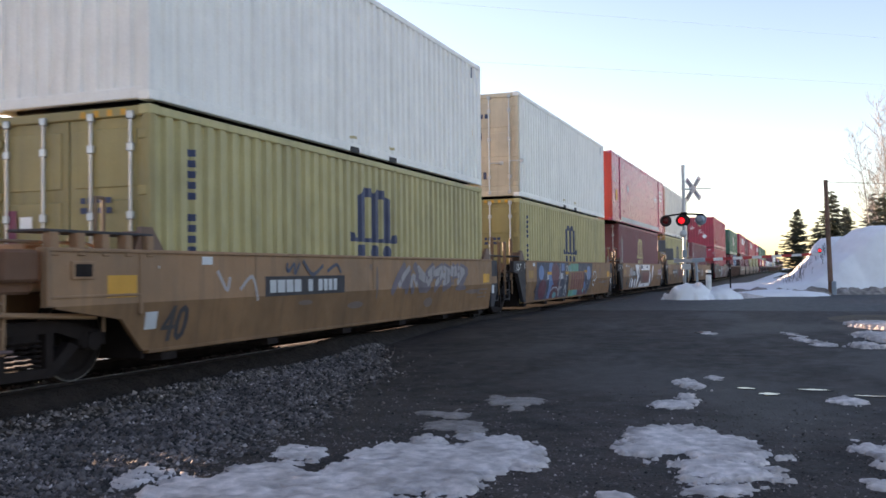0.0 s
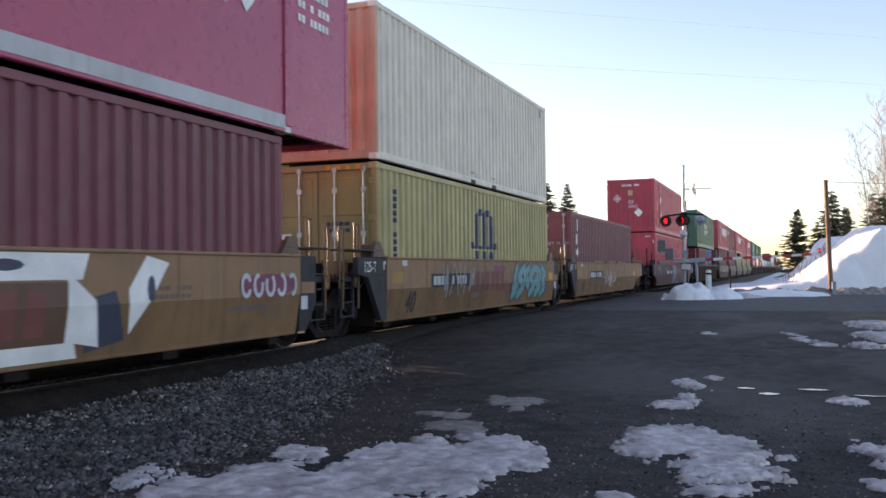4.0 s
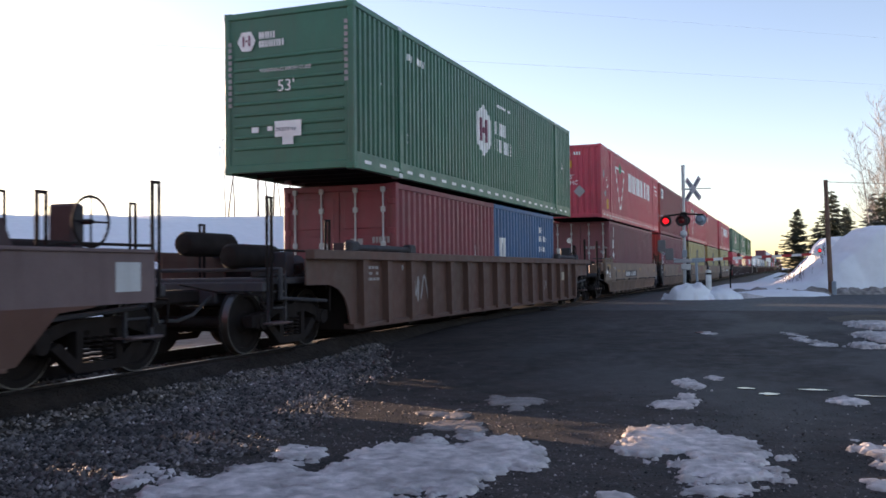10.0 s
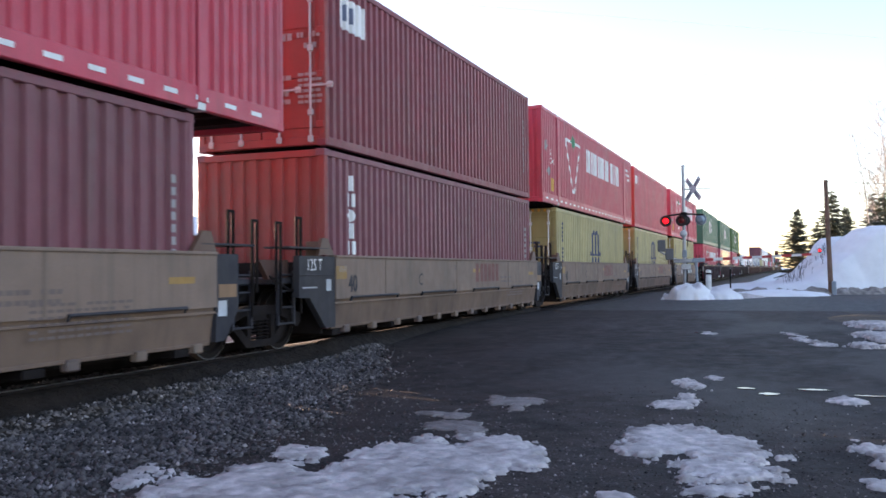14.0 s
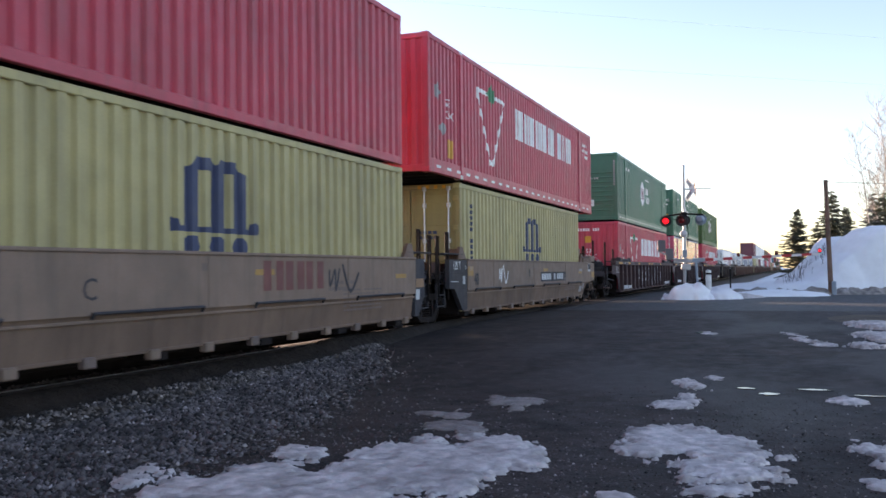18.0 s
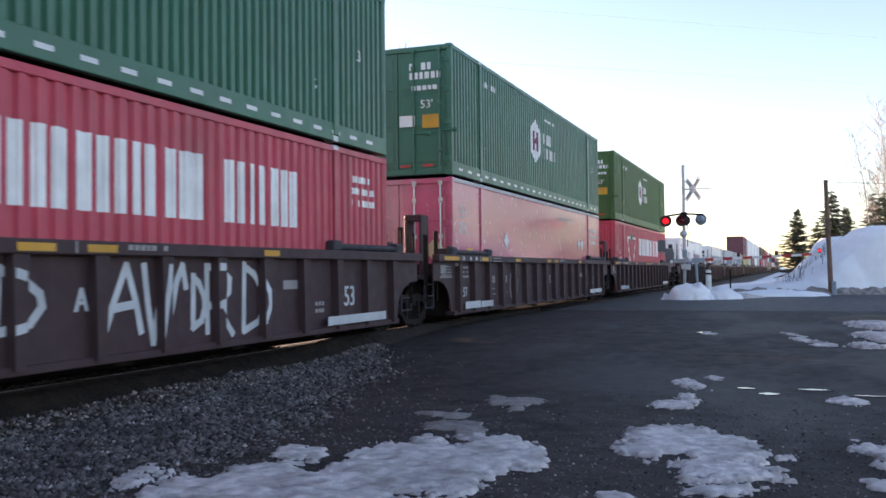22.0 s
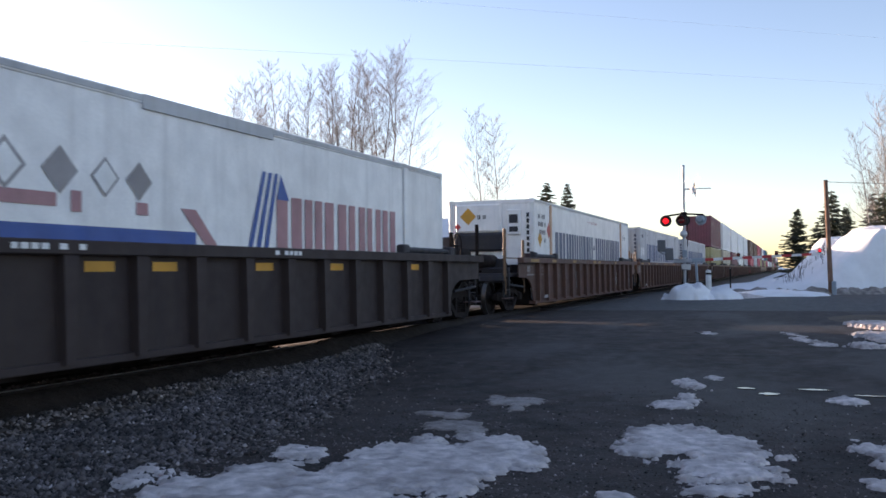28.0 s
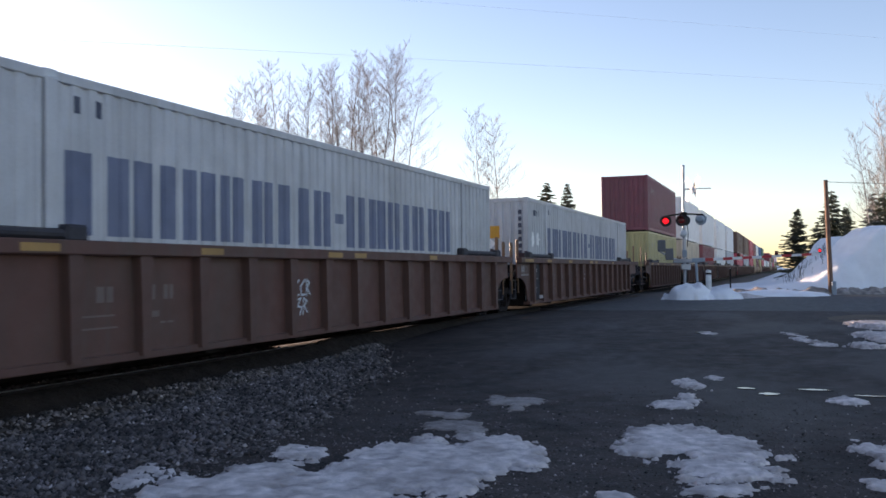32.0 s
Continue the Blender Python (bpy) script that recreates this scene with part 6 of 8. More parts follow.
    # dark ribbed three-unit car
    for i, y in enumerate((219.2, 238.82, 258.44)):
        c = car(y, 16.15, "CD", "c" if i == 0 else "a", "c" if i == 2 else "a", ribd, i)
        if i == 0:
            for sign, y0, y1, z0, z1 in (("A", 4.78, 5.45, 0.42, 1.2), ("N", 5.45, 5.95, 0.38, 1.24), ("B", 6.2, 6.62, 0.38, 1.3), ("E", 6.74, 7.15, 0.38, 1.23), ("D", 7.34, 7.93, 0.62, 1.25),
                                         ("A", 8.74, 9.35, 0.48, 1.27), ("M", 9.4, 10.22, 0.38, 1.27), ("D", 10.3, 10.55, 0.5, 1.15), ("R", 10.58, 11.15, 0.38, 1.27), ("D", 11.4, 11.92, 0.38, 1.3)):
                tall_letter(c, sign, y0, y1, z0, z1, 16.15 / 15)
        if i == 1:
            sprayed(c, [("oval", GHOST, 4.1, 4.78, 0.36, 1.22, 3), ("loops", SLATE, 4.3, 4.6, 0.6, 1.05, 4)], 1.336)
    rides(red53("triangle"), 219.2, Z_C)
    rides(green53("ribs"), 219.2, UP_C)
    rides(red53("smooth_doors"), 238.82, Z_C)
    rides(green53("door"), 238.82, UP_C)
    rides(red53("triangle"), 258.44, Z_C)
    rides(green53("olive"), 258.44, UP_C)
    # black ribbed single car, then a brown three-unit car with single boxes
    car(281.8, 16.15, "CK", "c", "c", "black ribbed steel well car with yellow reflectors", 3)
    rides(reefer("faded"), 281.85, Z_C)
    for i, y in enumerate((305.3, 324.93, 344.55)):
        c = car(y, 16.15, "C", "c" if i == 0 else "a", "c" if i == 2 else "a", ribb, i + 2)
        at = 12.42 if i == 0 else 6.5
        sprayed(c, [("tag", LABELW, at, at + 0.58, 0.82, 1.06, 2), ("tag", LABELW, at + 0.05, at + 0.55, 0.55, 0.79, 5)], 1.336)
        if i == 0:
            sprayed(c, [("tag", LABELW, 5.15, 5.85, 0.86, 1.12, 7), ("tag", LABELW, 5.2, 5.8, 0.58, 0.82, 9)], 1.336)
        if i:
            sprayed(c, [("panel", CHARCOAL, 0.15, 0.98, 0.32, 1.34, 2)], 1.336)
            side_mark(c, "lettering", bold("25T", 0.26, 0.24, 0.52, 0.86) + bars(0.26, 0.92, 5, 0.09, 0.02, 0.03, 3) + bars(0.3, 1.12, 2, 0.07, 0.1, 0.25, 4), GHOST, 1.336, lift=0.012)
        else:
            side_mark(c, "end_panel_paint", [rect(15.3, 0.32, 16.02, 1.34), rect(16.26, 0.32, 16.42, 1.34)], CHARCOAL, 1.336, "charcoal painted end panel")
            side_mark(c, "lettering", bars(15.4, 1.12, 2, 0.07, 0.1, 0.32, 4) + bars(15.4, 0.9, 5, 0.09, 0.02, 0.03, 3) + bars(15.36, 0.72, 6, 0.08, 0.05, 0.02, 6, 2), GHOST, 1.336, lift=0.012)
    rides(reefer("blue"), 305.3, Z_C)
    rides(grey53(), 324.93, Z_C)
    rides(grey53(), 344.55, Z_C)
    # the rest of the train, coming nearer from far down the line
    y = 368.1
    tail = [(40, SALLOW, MAROON), (40, CREAM, WHITE), (40, MAROON, WHITE), (40, WHITE, WHITE), (40, GREY, WHITE), (53, RED, BROWN), (53, GREY, BROWN), (53, RED, RED), (40, SALLOW, DKRED), (40, MAROON, WHITE),
            (40, SALLOW, BLUE), (53, RED, GREEN), (53, WHITE, None), (53, GREY, None), (53, WHITE, None), (40, MAROON, DKRED), (40, SALLOW, SALLOW), (40, GREY, MAROON), (53, RED, GREEN), (53, RED, RED), (40, SALLOW, WHITE), (40, SALLOW, WHITE), (40, MAROON, RED), (53, GREY, WHITE)]
    words = {SALLOW: "olive yellow", MAROON: "maroon", CREAM: "cream", WHITE: "white", GREY: "grey", RED: "red", BROWN: "brown", DKRED: "dark red", BLUE: "blue", GREEN: "green"}
    for i, (feet, low, up) in enumerate(tail):
        L = 12.19 if feet == 40 else 16.15
        single = i % 5 == 0
        car(y, L, "C" if feet == 53 or i < 5 else "A", "c" if single else "a", "c" if i % 5 == 4 else "a", "weathered steel well car unit towards the train's end", i, True)
        rides(plain_box(low, L, words[low] + " corrugated container low in its well car"), y, Z_C if feet == 53 else Z_A)
        if up:
            rides(plain_box(up, L, words[up] + " corrugated container on the upper tier"), y, UP_C if feet == 53 else UP_A)
        y += L + (7.4 if i % 5 == 4 else 3.3)


build_train()
# ---------------------------------------------------------------- ground
def smooth01(a, b, v):
    t = np.clip((np.asarray(v, float) - a) / (b - a), 0, 1)
    return t * t * (3 - 2 * t)


def wave(x, y, k=1.0):
    """Soft unevenness of the ground, the same wherever it is asked."""
    return (np.sin(x * 1.3 * k + 0.7) * np.cos(y * 0.9 * k - 0.4) + np.sin(x * 0.47 * k - y * 0.61 * k) + 0.5 * np.sin(x * 2.9 * k + y * 2.3 * k)) / 2.5


def lot_z(x, y):
    return -0.32 + 0.28 * smooth01(8, 21, y) + 0.018 * wave(x, y) * (1 - smooth01(20, 26, y))


def field_z(x, y):
    """Snowy land: flat, with a long rise behind the line."""
    z = -0.55 + 0.12 * wave(x, y, 0.25)
    crest = np.clip(3.6 + 0.047 * np.clip(y, -40, 150), 0, 12)
    z = z + crest * smooth01(-18, -48, x) * (1 - 0.35 * smooth01(-60, -250, x))
    return z + 0.22 * wave(x, y, 0.8) * smooth01(-16, -30, x)


def grid(xs, ys, fz, material, smooth=True):
    X, Y = np.meshgrid(np.array(xs), np.array(ys), indexing="ij")
    Z = fz(X, Y)
    n, m = X.shape
    me = bpy.data.meshes.new("mesh")
    idx = np.arange(n * m).reshape(n, m)
    quads = np.stack([idx[:-1, :-1], idx[1:, :-1], idx[1:, 1:], idx[:-1, 1:]], -1).reshape(-1, 4)
    me.from_pydata(np.stack([X, Y, Z], -1).reshape(-1, 3).tolist(), [], quads.tolist())
    me.materials.append(material)
    if smooth:
        me.shade_smooth()
    return me


def steps(*runs):
    """Coordinates from runs of (from, to, step)."""
    out = []
    for a, b, s in runs:
        out += list(np.arange(a, b - s * 0.5, s))
    return out + [runs[-1][1]]


SNOW = mat("snow", (0.90, 0.90, 0.91), 0.75, vary=0.04, dirt=0.06, dirt_color=(0.42, 0.38, 0.33), bump=0.5, bump_scale=9, spec=0.3)
OLDSNOW = mat("old_icy_snow", (0.68, 0.60, 0.57), 0.6, vary=0.34, dirt=1.0, dirt_color=(0.20, 0.165, 0.15), bump=1.0, bump_scale=9, scale=3.4, spec=0.35)
THINSNOW = mat("thin_glassy_snow", (0.27, 0.225, 0.205), 0.5, vary=0.3, dirt=0.8, dirt_color=(0.10, 0.085, 0.08), bump=1.0, bump_scale=9, scale=3.5, spec=0.4)
RIMSNOW = mat("dirty_snow_rim", (0.33, 0.29, 0.265), 0.75, vary=0.4, dirt=0.8, dirt_color=(0.09, 0.075, 0.065), bump=1.0, bump_scale=9, scale=2.0, spec=0.3)
LOTGRIT = mat("lot_grit", (0.085, 0.064, 0.055), 0.8, vary=0.3, dirt=0.2, bump=0.8, bump_scale=40, island=0.55)
MUD = mat("damp_brown_mud", (0.027, 0.0185, 0.0145), 0.8, vary=0.4, dirt=0.6, dirt_color=(0.018, 0.014, 0.012), bump=1.0, bump_scale=12, scale=1.5, spec=0.3)
ASPHALT = mat("wet_gritty_asphalt", (0.055, 0.0395, 0.0345), 0.74, vary=0.55, dirt=0.9, dirt_color=(0.017, 0.013, 0.012), bump=1.0, bump_scale=30, spec=0.25, wet=0.65, grain=0.9)
ROADM = mat("road_asphalt", (0.029, 0.029, 0.031), 0.66, vary=0.18, dirt=0.35, dirt_color=(0.05, 0.045, 0.042), bump=0.4, bump_scale=60)
STONE = mat("ballast_stone", (0.112, 0.094, 0.09), 0.8, vary=0.45, dirt=0.4, bump=0.5, bump_scale=30, island=0.95)
FLECK = mat("pale_broken_stone", (0.33, 0.285, 0.27), 0.7, vary=0.4, dirt=0.2, bump=0.4, bump_scale=30, island=0.6)
GRIT = mat("dark_grit", (0.068, 0.049, 0.041), 0.8, vary=0.3, dirt=0.4, bump=0.8, bump_scale=40, island=0.9)
RAILTOP = mat("worn_rail_head", (0.33, 0.31, 0.30), 0.38, 1.0, dirt=0.1, bump=0)
TIEM = mat("weathered_tie_wood", (0.075, 0.058, 0.045), 0.85, vary=0.3, bump=0.6)
SOIL = mat("brown_dirt", (0.10, 0.07, 0.045), 0.9, vary=0.3, bump=0.8, bump_scale=30)

thing("ground", "snow-covered ground rising behind the railway line", "ground", kind="structure",
      data=grid(steps((-3000, -300, 300), (-300, -60, 16), (-60, -14, 2), (-14, 20, 2.0), (20, 80, 6), (80, 300, 22), (300, 3000, 300)),
                steps((-3000, -200, 280), (-200, -20, 15), (-20, 160, 3), (160, 400, 16), (400, 3000, 260)), field_z, SNOW))
thing("pavement", "dark gritty wet asphalt lot beside the line", "pavement", kind="structure",
      data=grid(steps((-7.3, 2.4, 0.07), (2.4, 14, 0.5), (14, 60, 4)), steps((-14, 3, 0.6), (3, 14, 0.07), (14, 27.2, 0.3)), lot_z, ASPHALT))
thing("road", "worn grey asphalt road over the level crossing", "road", kind="structure",
      data=grid(steps((-60, -14, 4), (-14, 14, 0.7), (14, 120, 6)), steps((27.0, 50, 0.5)), lambda x, y: -0.045 + 0.02 * wave(x, y, 0.5), ROADM))
# ballast bed
def bed_z(x, y):
    d = np.abs(x - TRACK_X)
    return -0.19 - 0.14 * smooth01(0.95, 1.5, d) - 0.10 * smooth01(1.9, 3.3, d) + 0.012 * wave(x * 3, y * 3)


thing("ballast_bed", "grey crushed-stone bed under the track", "ballast", kind="structure",
      data=grid(steps((-19, -11.8, 0.9), (-11.8, -4.6, 0.12)), steps((-60, 0, 2), (0, 15, 0.12), (15, 60, 1.0), (60, 700, 20)), lambda x, y: bed_z(x, y) - 0.02, GRIT))


def mud_z(x, y):
    """Fouled mud that lies against the outer side of the near rail; its ridge is shaped to hide the rail head from the
    camera.
    """
    ridge = 0.125 * smooth01(-7.37, -7.29, x) * (1 - smooth01(-7.2, -6.75, x)) * smooth01(11.8, 14.0, y)
    return ridge - 0.035 - 0.15 * smooth01(-7.385, -7.0, x) - 0.2 * smooth01(-7.0, -6.55, x) + 0.02 * wave(x * 5, y * 2.2) * smooth01(-7.385, -7.2, x)


thing("track_shoulder", "damp brown mud packed along the outer rail", "mud", kind="structure",
      data=grid(steps((-7.385, -6.5, 0.05)), steps((-20, 3, 1.0), (3, 18, 0.08), (18, 27, 0.3)), mud_z, MUD))


def rail_prof():
    return [(-0.07, -0.17), (0.07, -0.17), (0.07, -0.155), (0.012, -0.13), (0.012, -0.045), (0.036, -0.03), (0.036, 0.0), (-0.036, 0.0), (-0.036, -0.03), (-0.012, -0.045), (-0.012, -0.13), (-0.07, -0.155)]


for s in (-1, 1):
    rail = thing("rail", "rusty steel rail with a worn bright head", "rail", "rails of the track", data=mesh(Geo().prism([(TRACK_X + s * 0.7535 + a, z) for a, z in rail_prof()], 1, -80, 900), GRIME))
    part("rail_head", mesh(Geo().box(TRACK_X + s * 0.7535 - 0.03, TRACK_X + s * 0.7535 + 0.03, -80, 900, -0.004, 0.003), RAILTOP), rail, None, "bright worn rail head")


def stones(rng, n, fx, fy, fz, size, material, name, label):
    """Many small broken stones, joined."""
    base = np.array([(1, 0, 0), (-1, 0, 0), (0, 1, 0), (0, -1, 0), (0, 0, 1), (0, 0, -1)], float)
    tri = np.array([(0, 2, 4), (2, 1, 4), (1, 3, 4), (3, 0, 4), (2, 0, 5), (1, 2, 5), (3, 1, 5), (0, 3, 5)])
    x, y = fx(rng, n), fy(rng, n)
    s = size * rng.uniform(0.45, 1.3, n)
    v = base[None] * rng.uniform(0.6, 1.25, (n, 6, 1)) + rng.normal(0, 0.22, (n, 6, 3))
    a = rng.uniform(0, 6.28, n)
    c, d = np.cos(a), np.sin(a)
    vx = v[..., 0] * c[:, None] - v[..., 1] * d[:, None]
    vy = v[..., 0] * d[:, None] + v[..., 1] * c[:, None]
    P = np.stack([vx * s[:, None] + x[:, None], vy * s[:, None] + y[:, None], v[..., 2] * s[:, None] * 0.75 + (fz(x, y) + s * rng.uniform(0.05, 0.5, n))[:, None]], -1).reshape(-1, 3)
    F = (tri[None] + (np.arange(n) * 6)[:, None, None]).reshape(-1, 3)
    me = bpy.data.meshes.new("mesh")
    me.vertices.add(len(P))
    me.vertices.foreach_set("co", P.ravel())
    me.loops.add(F.size)
    me.loops.foreach_set("vertex_index", F.ravel().astype(np.int32))
    me.polygons.add(len(F))
    me.polygons.foreach_set("loop_start", np.arange(0, F.size, 3, dtype=np.int32))
    me.update(calc_edges=True)
    me.validate()
    me.materials.append(material)
    return thing(name, label, "gravel", kind="stuff", data=me)


rng = np.random.default_rng(5)
def shoulder(y0, y1, power, spill):
    """Places on the stony shoulder: from near the rail to a slanting edge, thinning out over it."""
    def both_ways(r, n):
        y = y0 + (y1 - y0) * r.beta(1.0, 1.5, n)
        edge = -4.5 - 0.028 * (y - 5) ** 2 + r.normal(0, spill, n) + 0.15 * wave(1.0, y * 2.5)
        x = -6.98 + 0.10 * wave(2.0, y * 1.5) + np.maximum(edge + 7.02, 0.1) * r.uniform(0, 1, n) ** power
        return np.where(x < -7.3, -7.0, x), y
    return both_ways


def rocky(x, y):
    return np.maximum(np.maximum(bed_z(x, y), lot_z(x, y)), mud_z(x, y) * (x > -7.2) - 9 * (x <= -7.2)) - 0.012


class Spots:
    """Hands the same places out as x and then as y."""

    def __init__(self, both_ways):
        self.both_ways = both_ways

    def x(self, r, n):
        self.got = self.both_ways(r, n)
        return self.got[0]

    def y(self, r, n):
        return self.got[1]


for count, size, stuff, spots in ((20000, 0.031, STONE, Spots(shoulder(4.2, 15.0, 0.95, 0.3))), (1800, 0.042, STONE, Spots(shoulder(4.2, 15.0, 0.95, 0.2))), (2800, 0.026, FLECK, Spots(shoulder(4.2, 15.0, 1.0, 0.3))), (9000, 0.02, STONE, Spots(shoulder(4.2, 14.5, 0.75, 0.8)))):
    stones(rng, count, spots.x, spots.y, rocky, size, stuff, "ballast_stones", "grey crushed ballast stones beside the track" if stuff is STONE else "pale broken stones among the ballast")
stones(rng, 9000, lambda r, n: r.uniform(-7.3, -6.8, n), lambda r, n: 4.2 + 11 * r.beta(1, 1.4, n), lambda x, y: np.maximum(rocky(x, y), mud_z(x, y)) - 0.006, 0.014, MUD, "loose_gravel", "fine brown grit beside the rail")
stones(rng, 5000, lambda r, n: TRACK_X + r.uniform(-1.3, 1.3, n), lambda r, n: r.uniform(4, 14.5, n), lambda x, y: bed_z(x, y), 0.034, STONE, "ballast_stones", "grimy crushed stones between the rails")
stones(rng, 1800, lambda r, n: r.uniform(-5.2, 2.8, n), lambda r, n: 4.2 + 6.5 * r.beta(1, 2.0, n), lambda x, y: lot_z(x, y) - 0.006, 0.012, FLECK, "loose_gravel", "scattered pale chips on the lot")
stones(rng, 12000, lambda r, n: r.uniform(-5.2, 2.8, n), lambda r, n: 4.2 + 6.5 * r.beta(1, 1.8, n), lambda x, y: lot_z(x, y) - 0.006, 0.014, STONE, "loose_gravel", "small grey stones strewn on the lot")
stones(rng, 22000, lambda r, n: r.uniform(-5.2, 3.4, n), lambda r, n: 4.2 + 8.0 * r.beta(1, 2.0, n), lambda x, y: lot_z(x, y) - 0.006, 0.011, LOTGRIT, "loose_gravel", "fine dark loose gravel on the lot")


def tie_geo():
    return Geo().box(-0.97, 0.97, -0.11, 0.11, -0.33, -0.168, 0.012)


track_ties = thing("track_ties", "dark weathered wooden ties under the rails", "railway ties", kind="structure", data=shared("ties_far", lambda: merged([moved3(tie_geo(), TRACK_X, -20 + 0.55 * i, 0) for i in range(36)]), TIEM))
for i in range(26):
    part("tie", shared("tie", tie_geo, TIEM), track_ties, pose(TRACK_X, 0.4 + 0.55 * i, 0))
# crossing surface beside and between the rails
deck = thing("crossing_deck", "dark planked crossing surface between the rails", "crossing", kind="structure", data=mesh(Geo().box(TRACK_X - 0.66, TRACK_X + 0.66, 26.8, 43, -0.16, -0.012, 0.01), ASPHALT))
for s in (-1, 1):
    part("plank", mesh(Geo().box(TRACK_X + s * 1.2 - 0.38, TRACK_X + s * 1.2 + 0.38, 26.8, 43, -0.16, -0.015, 0.01), ASPHALT), deck)


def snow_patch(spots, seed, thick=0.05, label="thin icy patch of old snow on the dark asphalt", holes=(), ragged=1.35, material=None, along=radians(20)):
    """Crusted leftovers: a raised sheet whose edge wanders. spots, holes: (x, y, radius across, radius along), placed
    and turned to fit the camera's view.
    """
    big = max(max(c[2], c[3]) for c in spots)
    x0, x1 = min(c[0] - max(c[2], c[3] * 0.5) for c in spots) - 0.2, max(c[0] + max(c[2], c[3] * 0.5) for c in spots) + 0.2
    y0, y1 = min(c[1] - max(c[3], c[2] * 0.5) for c in spots) - 0.2, max(c[1] + max(c[3], c[2] * 0.5) for c in spots) + 0.2
    st = max(0.014, math.sqrt((x1 - x0) * (y1 - y0) / 20000))
    xs, ys = np.arange(x0, x1, st), np.arange(y0, y1, st)
    X, Y = np.meshgrid(xs, ys, indexing="ij")
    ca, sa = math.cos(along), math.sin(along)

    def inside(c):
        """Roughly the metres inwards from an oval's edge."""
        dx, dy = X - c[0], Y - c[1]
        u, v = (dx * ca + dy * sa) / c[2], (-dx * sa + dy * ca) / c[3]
        return (1 - np.sqrt(u * u + v * v)) * min(c[2], c[3] * 0.6)
    m = inside(spots[0])
    for c in spots[1:]:
        m = np.maximum(m, inside(c))
    for c in holes:
        m = np.minimum(m, -inside(c) * 1.4)
    nz = np.array([[noise.fractal(Vector((a * 4.2 + seed, b * 3.0, 0.3)), 0.7, 2.1, 5) for b in ys] for a in xs])
    lump = np.array([[noise.noise(Vector((a * 5 + seed, b * 6.5, 1.3))) for b in ys] for a in xs])
    fine = np.array([[noise.noise(Vector((a * 10 + seed, b * 17, 5.3))) for b in ys] for a in xs])
    grit = np.array([[noise.noise(Vector((a * 26 + seed, b * 34, 8.3))) for b in ys] for a in xs])
    k0 = min(1.0, 0.25 + big * 1.2) * ragged
    m = m + k0 * (0.075 * nz + 0.02 * lump + 0.075 * fine + 0.06 * grit) - 0.028 * min(1.0, big * 1.6)
    H = np.clip(m / 0.12, -1, 3)
    up = thick * (0.22 * np.clip(H * 2.5, 0, 1) ** 0.6 + 0.25 * np.clip(H, 0, 1)) + (0.007 * lump + 0.013 * fine + 0.007 * grit) * np.clip(H * 1.2, 0, 1) * min(1, thick / 0.05)
    Z = lot_z(X, Y) + np.where(m > 0, up + 0.006, -0.03)
    keep = m > -0.012
    n, k = X.shape
    idx = -np.ones(X.shape, int)
    cells = keep[:-1, :-1] | keep[1:, :-1] | keep[1:, 1:] | keep[:-1, 1:]
    need = np.zeros_like(keep)
    for a in (0, 1):
        for b in (0, 1):
            need[a:n - 1 + a, b:k - 1 + b] |= cells
    idx[need] = np.arange(need.sum())
    ii, jj = np.nonzero(cells)
    quads = np.stack([idx[ii, jj], idx[ii + 1, jj], idx[ii + 1, jj + 1], idx[ii, jj + 1]], -1)
    me = bpy.data.meshes.new("mesh")
    me.from_pydata(np.stack([X[need], Y[need], Z[need]], -1).tolist(), [], quads.tolist())
    me.materials.append(material or OLDSNOW)
    me.shade_smooth()
    return thing("snow_patch", label, "snow", "patches of old snow", data=me)


# ovals laid out so that the patches' outlines fit the camera's view
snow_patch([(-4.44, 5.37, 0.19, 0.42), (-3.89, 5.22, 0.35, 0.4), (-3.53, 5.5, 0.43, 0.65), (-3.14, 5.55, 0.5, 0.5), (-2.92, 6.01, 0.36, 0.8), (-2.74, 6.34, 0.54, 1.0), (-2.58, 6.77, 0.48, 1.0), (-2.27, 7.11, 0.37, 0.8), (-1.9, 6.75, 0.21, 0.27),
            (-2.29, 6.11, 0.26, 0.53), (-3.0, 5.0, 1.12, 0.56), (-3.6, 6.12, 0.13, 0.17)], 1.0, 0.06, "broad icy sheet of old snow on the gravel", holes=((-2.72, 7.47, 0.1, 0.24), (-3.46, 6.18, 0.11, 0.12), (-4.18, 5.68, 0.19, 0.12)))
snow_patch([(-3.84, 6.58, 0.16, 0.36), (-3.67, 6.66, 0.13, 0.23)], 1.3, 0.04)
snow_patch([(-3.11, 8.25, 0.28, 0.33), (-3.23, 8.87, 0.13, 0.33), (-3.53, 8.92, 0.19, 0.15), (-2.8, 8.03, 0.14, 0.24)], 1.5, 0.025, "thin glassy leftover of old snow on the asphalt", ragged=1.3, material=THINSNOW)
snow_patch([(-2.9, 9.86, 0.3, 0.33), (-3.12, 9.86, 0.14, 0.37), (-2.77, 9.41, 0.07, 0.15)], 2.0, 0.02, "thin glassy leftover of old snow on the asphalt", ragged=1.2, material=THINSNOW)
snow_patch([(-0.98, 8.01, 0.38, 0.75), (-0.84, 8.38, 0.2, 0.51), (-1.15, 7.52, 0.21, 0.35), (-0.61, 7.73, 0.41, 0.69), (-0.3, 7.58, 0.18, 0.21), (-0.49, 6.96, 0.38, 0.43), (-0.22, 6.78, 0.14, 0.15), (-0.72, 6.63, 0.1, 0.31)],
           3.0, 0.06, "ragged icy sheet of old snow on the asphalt")
